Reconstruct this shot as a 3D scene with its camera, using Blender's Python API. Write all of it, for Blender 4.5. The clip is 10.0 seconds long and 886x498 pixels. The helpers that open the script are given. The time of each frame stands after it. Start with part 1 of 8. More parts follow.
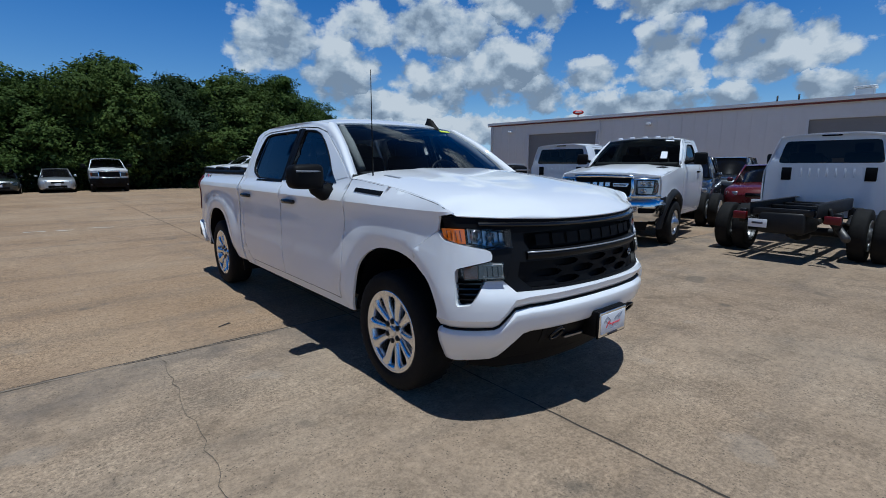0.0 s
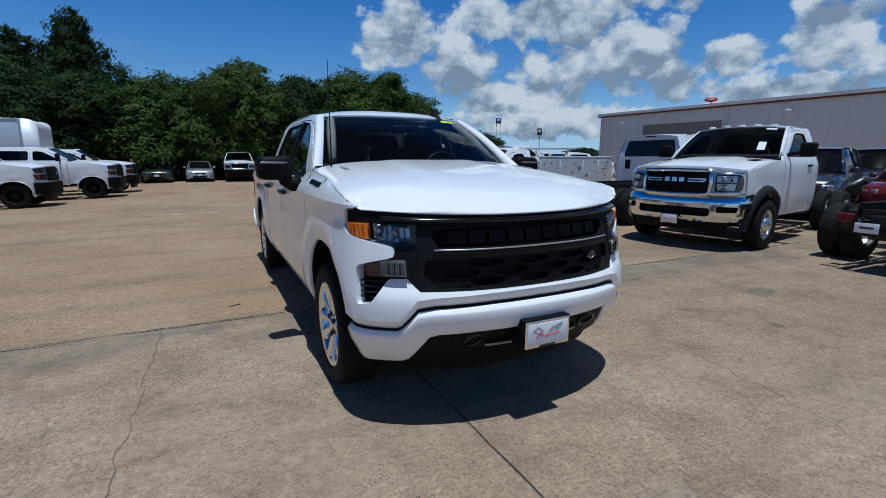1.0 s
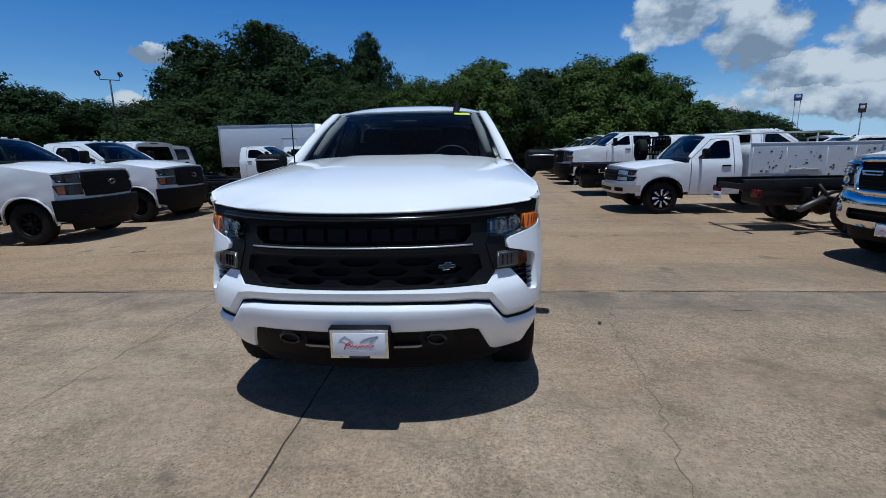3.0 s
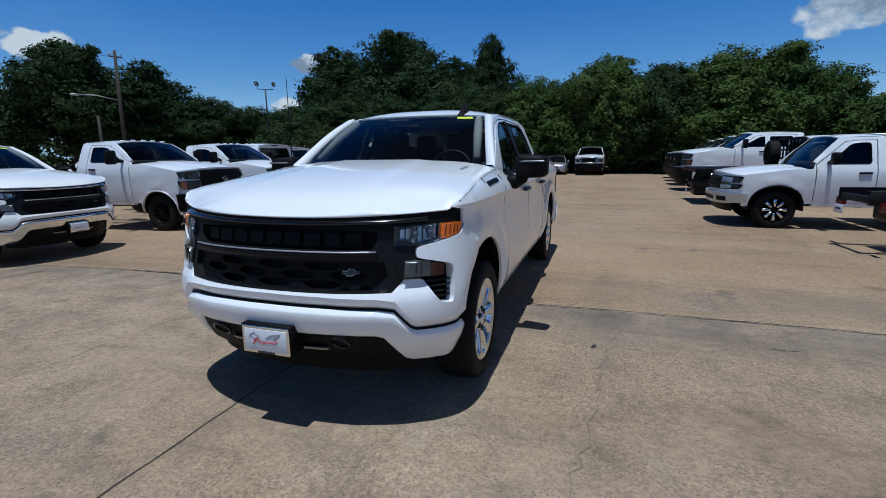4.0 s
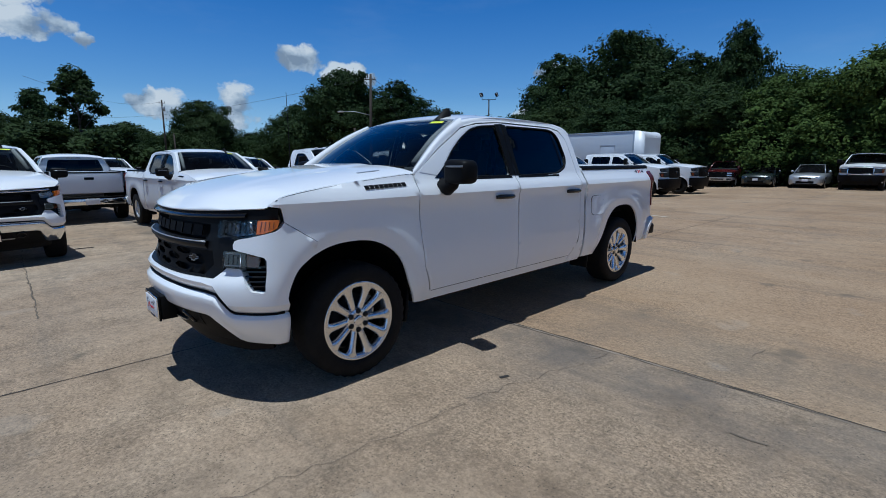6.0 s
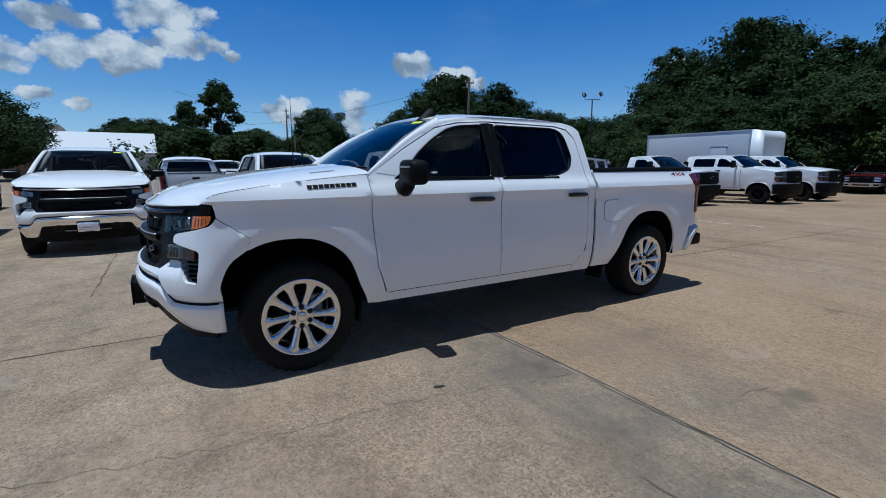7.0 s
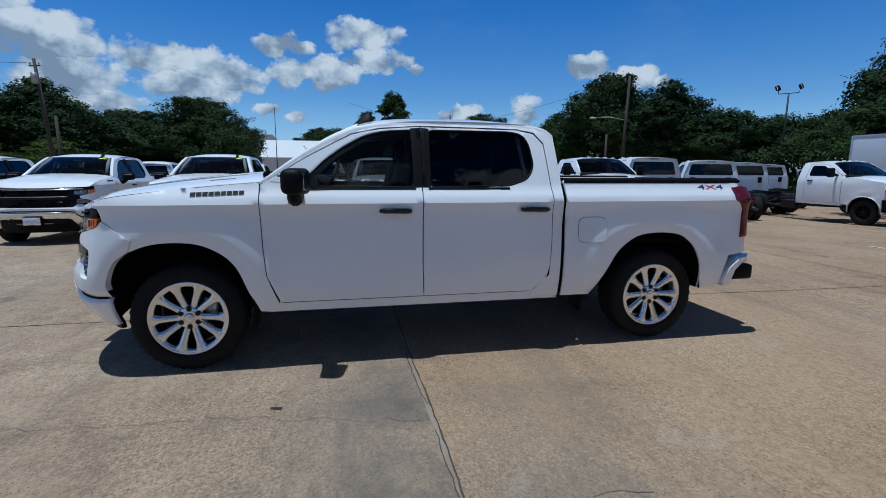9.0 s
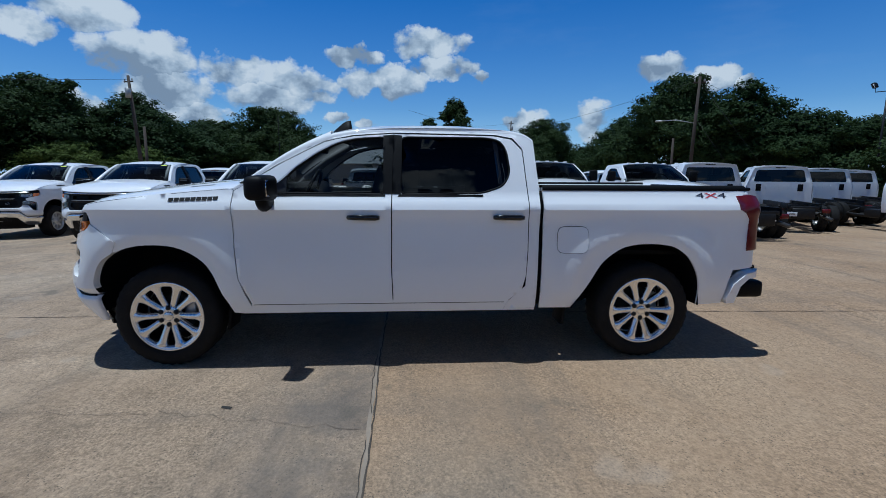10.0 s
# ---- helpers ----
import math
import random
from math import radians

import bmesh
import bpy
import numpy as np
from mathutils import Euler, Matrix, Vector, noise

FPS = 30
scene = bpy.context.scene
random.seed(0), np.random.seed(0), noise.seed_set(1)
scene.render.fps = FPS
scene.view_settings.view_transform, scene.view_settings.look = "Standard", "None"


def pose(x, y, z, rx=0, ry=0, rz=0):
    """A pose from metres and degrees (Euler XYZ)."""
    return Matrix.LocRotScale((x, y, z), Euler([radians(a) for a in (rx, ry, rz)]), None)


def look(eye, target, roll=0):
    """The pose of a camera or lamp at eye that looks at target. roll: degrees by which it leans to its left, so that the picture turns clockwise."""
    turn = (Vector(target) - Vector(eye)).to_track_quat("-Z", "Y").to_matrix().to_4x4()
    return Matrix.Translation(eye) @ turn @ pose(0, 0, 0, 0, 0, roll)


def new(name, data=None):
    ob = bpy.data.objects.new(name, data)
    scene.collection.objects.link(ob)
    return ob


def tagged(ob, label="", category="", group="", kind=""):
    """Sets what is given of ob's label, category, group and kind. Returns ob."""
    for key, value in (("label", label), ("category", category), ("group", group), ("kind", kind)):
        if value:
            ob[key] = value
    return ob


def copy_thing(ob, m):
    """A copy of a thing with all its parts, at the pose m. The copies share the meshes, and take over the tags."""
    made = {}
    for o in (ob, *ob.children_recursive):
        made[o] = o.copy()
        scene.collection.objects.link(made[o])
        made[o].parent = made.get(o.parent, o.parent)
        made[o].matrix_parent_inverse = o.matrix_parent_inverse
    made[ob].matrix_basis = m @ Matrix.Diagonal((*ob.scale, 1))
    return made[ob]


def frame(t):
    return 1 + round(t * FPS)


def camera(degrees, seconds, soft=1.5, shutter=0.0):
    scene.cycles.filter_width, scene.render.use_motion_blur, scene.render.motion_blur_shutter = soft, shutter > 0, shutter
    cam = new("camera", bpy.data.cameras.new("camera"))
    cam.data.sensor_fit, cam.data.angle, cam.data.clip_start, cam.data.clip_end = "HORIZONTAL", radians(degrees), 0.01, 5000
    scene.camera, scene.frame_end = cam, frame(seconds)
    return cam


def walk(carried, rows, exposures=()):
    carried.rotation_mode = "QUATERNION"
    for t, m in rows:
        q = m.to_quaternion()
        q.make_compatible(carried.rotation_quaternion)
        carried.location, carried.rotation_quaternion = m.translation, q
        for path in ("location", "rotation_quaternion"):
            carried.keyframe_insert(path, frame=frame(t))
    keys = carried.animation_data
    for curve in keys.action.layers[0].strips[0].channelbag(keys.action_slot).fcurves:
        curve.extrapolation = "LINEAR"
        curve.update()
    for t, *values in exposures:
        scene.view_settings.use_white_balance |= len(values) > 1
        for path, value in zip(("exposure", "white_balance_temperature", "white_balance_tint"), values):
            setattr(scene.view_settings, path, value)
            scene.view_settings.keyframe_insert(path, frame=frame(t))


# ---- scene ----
from mathutils.geometry import delaunay_2d_cdt

cam = camera(86.7, 10.0, soft=0.9)
METRES, EYE, TILT, LEAN, TURN = 10.575, 1.47, 0.0, 0.0, -40.1
ROWS = [
    (0.0, 0.0, 0.0, 0.0, 0.02, -10.02, -0.11),
    (0.5, 0.053, 0.0069, 0.0003, 6.56, -10.33, -0.26),
    (1.0, 0.101, 0.0256, -0.0008, 13.6, -10.86, -0.14),
    (1.5, 0.1488, 0.0467, -0.0007, 20.86, -11.4, 0.26),
    (2.0, 0.1944, 0.0729, -0.0006, 28.27, -11.79, 0.62),
    (2.5, 0.2363, 0.1045, -0.0003, 35.83, -11.79, 0.83),
    (3.0, 0.2759, 0.1399, 0.0006, 43.67, -11.75, 0.99),
    (4.5, 0.363, 0.2741, 0.0023, 66.08, -11.27, 0.46),
    (5.0, 0.3834, 0.3244, 0.0013, 73.1, -11.15, 0.33),
    (5.5, 0.3949, 0.3768, -0.0002, 79.68, -10.78, 0.25),
    (7.0, 0.3864, 0.5338, -0.0029, 98.91, -10.06, 0.11),
    (7.5, 0.3671, 0.5795, -0.0042, 104.62, -10.12, -0.02),
    (8.0, 0.3448, 0.6233, -0.0041, 109.7, -10.13, -0.07),
    (8.5, 0.321, 0.665, -0.0017, 114.34, -9.91, -0.22),
    (9.0, 0.295, 0.6984, 0.0006, 118.76, -9.57, -0.29),
    (9.5, 0.2745, 0.7311, 0.0027, 122.86, -9.26, -0.35),
    (10.0, 0.2539, 0.7529, 0.0018, 126.36, -8.93, -0.32),
]
walk(cam, [(t, pose(0, 0, EYE, TILT, LEAN, TURN) @ pose(METRES * x, METRES * y, METRES * z, 90 + pitch, roll, yaw)) for t, x, y, z, yaw, pitch, roll in ROWS], exposures=[(0.0, -0.34, 5500, 4), (10.0, -0.31, 5270, 3)])

# ---- world, sun, exposure ----
SUN_DIR = Vector((-0.02, -0.155, 1.0)).normalized()      # towards the sun
world = bpy.data.worlds.new("sky")
scene.world = world
world.use_nodes = True


class Net:
    """Short-hand for building node trees."""

    def __init__(self, tree):
        self.t = tree
        tree.nodes.clear()

    def add(self, kind):
        return self.t.nodes.new(kind)

    def set(self, socket, v):
        if isinstance(v, bpy.types.NodeSocket):
            self.t.links.new(v, socket)
        else:
            socket.default_value = v

    def math(self, op, a, b=None, c=None, clamp=False):
        n = self.add("ShaderNodeMath")
        n.operation, n.use_clamp = op, clamp
        for i, v in enumerate((a, b, c)):
            if v is not None:
                self.set(n.inputs[i], v)
        return n.outputs[0]

    def vec(self, op, a, b=None):
        n = self.add("ShaderNodeVectorMath")
        n.operation = op
        self.set(n.inputs[0], a)
        if b is not None:
            self.set(n.inputs[1], b)
        return n.outputs["Value"] if op in ("LENGTH", "DISTANCE", "DOT_PRODUCT") else n.outputs[0]

    def noise(self, vector, scale, detail=4.0, rough=0.55, dist=0.0):
        n = self.add("ShaderNodeTexNoise")
        if vector is not None:
            self.set(n.inputs["Vector"], vector)
        n.inputs["Scale"].default_value, n.inputs["Detail"].default_value = scale, detail
        n.inputs["Roughness"].default_value, n.inputs["Distortion"].default_value = rough, dist
        return n.outputs["Fac"]

    def ramp(self, fac, *stops):
        n = self.add("ShaderNodeValToRGB")
        el = n.color_ramp.elements
        while len(el) < len(stops):
            el.new(0.5)
        for e, (p, c) in zip(el, stops):
            e.position = p
            e.color = (c, c, c, 1) if isinstance(c, (int, float)) else (*c, 1)
        self.set(n.inputs[0], fac)
        return n.outputs[0]

    def mix(self, fac, a, b, blend="MIX"):
        n = self.add("ShaderNodeMix")
        n.data_type, n.blend_type = "RGBA", blend
        self.set(n.inputs[0], fac)
        for s, v in ((n.inputs[6], a), (n.inputs[7], b)):
            self.set(s, (*v, 1) if isinstance(v, tuple) and len(v) == 3 else v)
        return n.outputs[2]


# cumulus banks: (azimuth, elevation, half-width, half-height) in degrees, azimuth from +x towards +y
CLOUDS_EAST = [
    (67.7, 14.2, 5.4, 3.2), (61.8, 10.9, 4.5, 3.5), (59.1, 16.1, 3.8, 2.7), (50.2, 15.8, 6.4, 3.8), (50.9, 9.9, 5.3, 3.6), (43.7, 11.1, 5.7, 3.5), (38.4, 8.2, 3.8, 2.4), (33.6, 10.4, 3.0, 1.8), (25.7, 12.1, 3.4, 3.9),
    (17.7, 11.8, 3.4, 3.1), (12.5, 11.3, 2.6, 2.2), (11.6, 7.4, 3.0, 1.4), (19.1, 7.3, 2.2, 1.4), (55.5, 7.1, 7, 1.9), (28.6, 6.7, 6, 1.5), (40.7, 18.3, 7, 2.4), (27.1, 17.7, 8, 2.6), (45, 4.5, 20, 1.6)]
CLOUDS_WEST = [
    (206.0, 8.6, 5.5, 2.6), (196.5, 8.8, 5.0, 2.0), (212.0, 15.0, 4.0, 1.6), (149.5, 5.2, 3.2, 0.8), (126.0, 5.0, 2.0, 1.6),
    (152.2, 11.6, 2.8, 1.3), (147.4, 10.3, 2.3, 1.2), (144.5, 9.3, 1.3, 0.6), (158.8, 6.2, 1.9, 2.1), (123.3, 9.8, 2.3, 0.8), (193.2, 10.3, 4.6, 2.0), (187.6, 13.2, 3.8, 0.9), (186.1, 10.7, 2.2, 1.6), (181.6, 10.8, 2.8, 1.5),
    (177.2, 15.0, 4.1, 1.5), (175.9, 12.4, 3.5, 1.1), (171.9, 11.3, 1.4, 0.6), (188.5, 6.7, 1.4, 0.6), (166.6, 6.2, 2.4, 1.3), (185.3, 5.7, 1.2, 0.7), (216.8, 13.2, 2.6, 1.3), (214.0, 6.1, 3.9, 2.0), (203.1, 6.6, 3.8, 1.4), (199.0, 11.0, 4.0, 1.8), (207.5, 11.4, 5.0, 2.2)]
CLOUDS_SOUTH = [(-14, 40, 9, 3.2), (4, 43, 8, 3.0), (22, 39, 9, 3.4), (44, 42, 9, 3.2), (70, 40, 9, 3.0), (-34, 42, 9, 3.4), (2, 15, 8, 5), (352, 22, 10, 5), (338, 15, 9, 6), (322, 22, 10, 5), (310, 14, 9, 6), (288, 17, 9, 5), (235, 11, 6, 3), (262, 10, 7, 3), (300, 11, 7, 3), (340, 10, 7, 3)]
nt = Net(world.node_tree)
gen = nt.add("ShaderNodeTexCoord").outputs["Generated"]
xyz = nt.add("ShaderNodeSeparateXYZ")
nt.set(xyz.inputs[0], gen)
az = nt.math("ARCTAN2", xyz.outputs[1], xyz.outputs[0])
el = nt.math("ARCSINE", xyz.outputs[2])
angles = nt.add("ShaderNodeCombineXYZ")
nt.set(angles.inputs[0], az)
nt.set(angles.inputs[1], el)
turned = nt.add("ShaderNodeCombineXYZ")          # azimuth counted from -x
nt.set(turned.inputs[0], nt.math("ARCTAN2", nt.math("MULTIPLY", xyz.outputs[1], -1.0), nt.math("MULTIPLY", xyz.outputs[0], -1.0)))
nt.set(turned.inputs[1], el)
cover = lift = None
warp_n = nt.add("ShaderNodeTexNoise")
nt.set(warp_n.inputs["Vector"], gen)
warp_n.inputs["Scale"].default_value, warp_n.inputs["Detail"].default_value, warp_n.inputs["Roughness"].default_value = 20.0, 6.0, 0.62
warp = nt.vec("MULTIPLY", nt.vec("SUBTRACT", warp_n.outputs["Color"], (0.5, 0.5, 0.5)), (0.060, 0.050, 0.0))
west_dir, east_dir = nt.vec("ADD", turned.outputs[0], warp), nt.vec("ADD", angles.outputs[0], warp)
for a, e, ra, re in [(q[0], q[1], q[2] * 1.22, q[3] * 1.22) for q in CLOUDS_EAST] + [(q[0], q[1], q[2] * 1.18, q[3] * 1.22) for q in CLOUDS_WEST] + CLOUDS_SOUTH:
    west = 110 < a < 260
    d = nt.vec("SUBTRACT", west_dir if west else east_dir, (radians((a - 180) if west else (a + 180) % 360 - 180), radians(e - 0.12 * re), 0))
    d = nt.vec("MULTIPLY", d, (1 / radians(ra), 1 / radians(re), 0))
    r = nt.vec("LENGTH", d)
    up = nt.vec("DOT_PRODUCT", d, (0, 1, 0))
    if cover is None:
        cover, lift = r, up
    else:
        nearer = nt.math("LESS_THAN", r, cover)
        lift = nt.math("ADD", nt.math("MULTIPLY", nearer, up), nt.math("MULTIPLY", nt.math("SUBTRACT", 1.0, nearer), lift))
        cover = nt.math("MINIMUM", cover, r)
stretched = nt.vec("MULTIPLY", gen, (1, 1, 1.35))
big = nt.noise(stretched, 9.0, 7, 0.58)
fine = nt.noise(stretched, 28.0, 6, 0.6)
puff = nt.add("ShaderNodeTexVoronoi")
puff.feature = "SMOOTH_F1"
nt.set(puff.inputs["Vector"], nt.vec("ADD", stretched, nt.vec("MULTIPLY", nt.vec("SUBTRACT", nt.add("ShaderNodeTexNoise").outputs["Color"], (0.5, 0.5, 0.5)), (0.02, 0.02, 0.02))))
puff.inputs["Scale"].default_value, puff.inputs["Smoothness"].default_value = 24.0, 0.35
lump = nt.math("ADD", nt.math("MULTIPLY", big, 2.8), nt.math("ADD", nt.math("MULTIPLY", fine, 1.0), nt.math("MULTIPLY", puff.outputs["Distance"], -0.8)))
dens = nt.math("SUBTRACT", nt.math("ADD", lump, 0.92 - 1.5), nt.math("POWER", cover, 1.6))
mask = nt.ramp(dens, (0.0, 0.0), (0.15, 0.42), (0.32, 0.90), (0.55, 1.0))
shade_n = nt.noise(nt.vec("ADD", stretched, (0.0, 0.0, 0.045)), 9.0, 6, 0.55)
lit = nt.math("ADD", nt.math("SUBTRACT", big, shade_n), nt.math("MULTIPLY", nt.math("SUBTRACT", 0.4, puff.outputs["Distance"]), 0.16))
tone = nt.ramp(nt.math("ADD", nt.math("MULTIPLY", lit, 4.2), nt.math("ADD", nt.math("MULTIPLY", nt.math("MINIMUM", nt.math("MAXIMUM", lift, -1.2), 1.0), 0.36), 0.52)), (0.10, (0.36, 0.43, 0.53)), (0.50, (0.66, 0.73, 0.81)), (0.90, (1.0, 1.0, 1.0)))
sky = nt.add("ShaderNodeTexSky")
sky.sky_type, sky.sun_disc = "NISHITA", False
sky.sun_elevation, sky.sun_rotation = math.asin(SUN_DIR.z), math.atan2(SUN_DIR.x, SUN_DIR.y)
sky.air_density, sky.dust_density, sky.ozone_density, sky.altitude = 1.0, 0.15, 3.0, 100
hue = nt.add("ShaderNodeHueSaturation")
hue.inputs["Saturation"].default_value, hue.inputs["Value"].default_value = 1.46, 1.36
hue.inputs["Hue"].default_value = 0.512
haze = nt.ramp(el, (0.0, 0.8), (0.13, 0.17), (0.45, 0.0))
deep = nt.ramp(nt.math("DIVIDE", el, 1.571), (0.27, 1.0), (0.65, (0.28, 0.20, 0.14)))
nt.set(hue.inputs["Color"], nt.mix(1.0, nt.mix(haze, sky.outputs[0], (5.4, 7.1, 8.8)), deep, "MULTIPLY"))
SKY, CLOUD = 0.074, 10.0
wisps = nt.math("MULTIPLY", nt.ramp(nt.noise(nt.vec("MULTIPLY", gen, (1, 1, 5)), 3.0, 6, 0.6), (0.55, 0.0), (0.8, 1.0)), 0.05)
cloudy = nt.math("MAXIMUM", mask, wisps)
col = nt.mix(cloudy, hue.outputs[0], nt.mix(1.0, tone, (CLOUD, CLOUD, CLOUD), "MULTIPLY"))
back = nt.add("ShaderNodeBackground")
nt.set(back.inputs[0], col)
back.inputs[1].default_value = SKY
nt.t.links.new(back.outputs[0], nt.add("ShaderNodeOutputWorld").inputs[0])

sun = new("sun", bpy.data.lights.new("sun", "SUN"))
sun.data.energy, sun.data.angle, sun.data.color = 4.15, radians(0.53), (1.0, 0.975, 0.935)
sun.matrix_world = look(SUN_DIR * 60, (0, 0, 0))

# ---- materials ----
MATS = {}


def material(name, colour, rough=0.5, metal=0.0, vary=0.06, grain=40.0, bump=0.0, coat=0.0, spec=0.5, dirt=0.0, rand=0.0):
    """A surface with variation at two scales; dirt dulls it in patches; rand varies it from object to object."""
    m = bpy.data.materials.new(name)
    m.use_nodes = True
    n = Net(m.node_tree)
    b = n.add("ShaderNodeBsdfPrincipled")
    n.t.links.new(b.outputs[0], n.add("ShaderNodeOutputMaterial").inputs[0])
    pos = n.add("ShaderNodeTexCoord").outputs["Object"]
    big, small = n.noise(pos, grain * 0.06, 4), n.noise(pos, grain, 5)
    f = n.math("ADD", n.math("MULTIPLY", big, 0.6), n.math("MULTIPLY", small, 0.4))
    lo, hi = tuple(c * (1 - vary) for c in colour), tuple(min(1, c * (1 + vary)) for c in colour)
    c = n.ramp(f, (0.3, lo), (0.7, hi))
    if dirt:
        c = n.mix(n.math("MULTIPLY", n.ramp(n.noise(pos, grain * 0.15, 6, 0.65), (0.45, 0.0), (0.75, 1.0)), dirt), c, (0.23, 0.18, 0.13))
    if rand:
        info = n.add("ShaderNodeObjectInfo")
        c = n.mix(1.0, c, n.ramp(info.outputs["Random"], (0, 1 - rand), (1, 1.0)), "MULTIPLY")
    n.set(b.inputs["Base Color"], c)
    r = n.math("ADD", rough - 0.12 * min(1, rough * 2), n.math("MULTIPLY", big, 0.24 * min(1, rough * 2)))
    n.set(b.inputs["Roughness"], r)
    b.inputs["Metallic"].default_value, b.inputs["Coat Weight"].default_value = metal, coat
    b.inputs["Coat Roughness"].default_value = 0.04
    b.inputs["Specular IOR Level"].default_value = spec
    if bump:
        u = n.add("ShaderNodeBump")
        u.inputs["Strength"].default_value, u.inputs["Distance"].default_value = bump, 0.01
        n.set(u.inputs["Height"], small)
        n.set(b.inputs["Normal"], u.outputs[0])
    MATS[name] = m
    return m


def glass(name, tint, gloss=0.04, ior=1.52):
    """Thin tinted glass: a mirror by Fresnel over a tinted clear pane."""
    m = bpy.data.materials.new(name)
    m.use_nodes = True
    n = Net(m.node_tree)
    clear, shine, mix = n.add("ShaderNodeBsdfTransparent"), n.add("ShaderNodeBsdfGlossy"), n.add("ShaderNodeMixShader")
    clear.inputs[0].default_value = (*tint, 1)
    shine.inputs["Roughness"].default_value = 0.01
    fr = n.add("ShaderNodeFresnel")
    fr.inputs["IOR"].default_value = ior
    n.set(mix.inputs[0], n.math("ADD", fr.outputs[0], gloss))
    n.t.links.new(clear.outputs[0], mix.inputs[1])
    n.t.links.new(shine.outputs[0], mix.inputs[2])
    n.t.links.new(mix.outputs[0], n.add("ShaderNodeOutputMaterial").inputs[0])
    MATS[name] = m
    return m


paint = material("white_paint", (0.87, 0.872, 0.875), 0.55, vary=0.012, grain=6, coat=1.0, spec=0.2)
paint_far = material("white_paint_dusty", (0.84, 0.842, 0.845), 0.5, vary=0.02, grain=8, coat=0.8, dirt=0.03, spec=0.2)
trim_black = material("black_plastic", (0.005, 0.005, 0.0055), 0.55, vary=0.25, bump=0.1, spec=0.12)
gloss_black = material("gloss_black", (0.005, 0.005, 0.006), 0.16, vary=0.2, coat=0.4, spec=0.3)
grey_trim = material("grey_plastic", (0.008, 0.008, 0.0085), 0.42, vary=0.15, spec=0.16)
polished = material("polished_aluminium", (0.70, 0.70, 0.70), 0.34, metal=1.0, vary=0.05)
steel_dark = material("chassis_steel", (0.009, 0.009, 0.0095), 0.5, vary=0.4, grain=25, dirt=0.04, bump=0.2, spec=0.3)
exhaust_steel = material("exhaust_steel", (0.10, 0.095, 0.09), 0.5, metal=0.7, vary=0.2, grain=20)
rubber = material("tyre_rubber", (0.007, 0.0068, 0.0066), 0.8, vary=0.3, grain=60, dirt=0.03, bump=0.3, spec=0.25)
alloy = material("bright_alloy", (0.78, 0.78, 0.79), 0.24, metal=1.0, vary=0.04, coat=0.4)
alloy_dull = material("painted_steel", (0.55, 0.56, 0.57), 0.38, metal=0.7, vary=0.06)
# bright metal that paints sunlight onto edges of black plastic
sunlit_edge = material("sunlit_edge", (0.30, 0.30, 0.31), 0.35, metal=0.8, vary=0.1)
chrome = material("chrome", (0.80, 0.81, 0.82), 0.12, metal=1.0, vary=0.02)
amber = material("amber_lens", (0.78, 0.17, 0.010), 0.12, vary=0.1, coat=1.0)
red_lens = material("red_lens", (0.12, 0.005, 0.007), 0.30, vary=0.15, coat=0.15, spec=0.3)
interior = material("dark_upholstery", (0.030, 0.031, 0.034), 0.7, vary=0.3, bump=0.2)
headliner = material("pale_headlining", (0.30, 0.30, 0.30), 0.9, vary=0.05)
lens_in = material("lamp_reflector", (0.55, 0.56, 0.58), 0.28, metal=0.9, vary=0.3, grain=18)
lens_low = material("clouded_reflector", (0.26, 0.25, 0.215), 0.35, metal=0.5, vary=0.35, grain=60)
lens_dim = material("smoked_reflector", (0.05, 0.052, 0.056), 0.2, metal=0.6, vary=0.3, grain=18)
amber_dim = material("smoked_amber", (0.16, 0.035, 0.008), 0.15, vary=0.2, coat=1.0)
plate_white = material("plate_white", (0.78, 0.79, 0.82), 0.35, vary=0.03)
red_ink = material("red_ink", (0.55, 0.03, 0.04), 0.5)
dark_ink = material("dark_ink", (0.03, 0.03, 0.05), 0.5)
grey_ink = material("grey_ink", (0.28, 0.29, 0.32), 0.5)
yellow_tape = material("yellow_tape", (0.75, 0.85, 0.05), 0.5)
windscreen = glass("windscreen_glass", (0.68, 0.75, 0.75), 0.055)
side_glass = glass("side_glass", (0.36, 0.38, 0.38), 0.0, 1.4)
privacy = glass("privacy_glass", (0.035, 0.038, 0.04), 0.0, 1.4)
cab_screen = glass("cab_screen_glass", (0.40, 0.44, 0.44), 0.0, 1.4)
tint_glass = glass("tinted_glass", (0.10, 0.11, 0.115), 0.0, 1.42)
lamp_glass = glass("lamp_glass", (0.9, 0.9, 0.9), 0.0)


# ---- mesh helpers ----
def thing(name, label, category, m=Matrix(), group=""):
    ob = new(name)
    ob.matrix_world = m
    ob.empty_display_size = 0.1
    return tagged(ob, label, category, group)


def part(name, bm, mat, parent, label="", smooth=True):
    me = bpy.data.meshes.new(name)
    for f in bm.faces:
        f.smooth = smooth
    bm.to_mesh(me)
    bm.free()
    me.materials.append(mat)
    ob = new(name, me)
    if parent is not None:
        ob.parent = parent
    return tagged(ob, label)


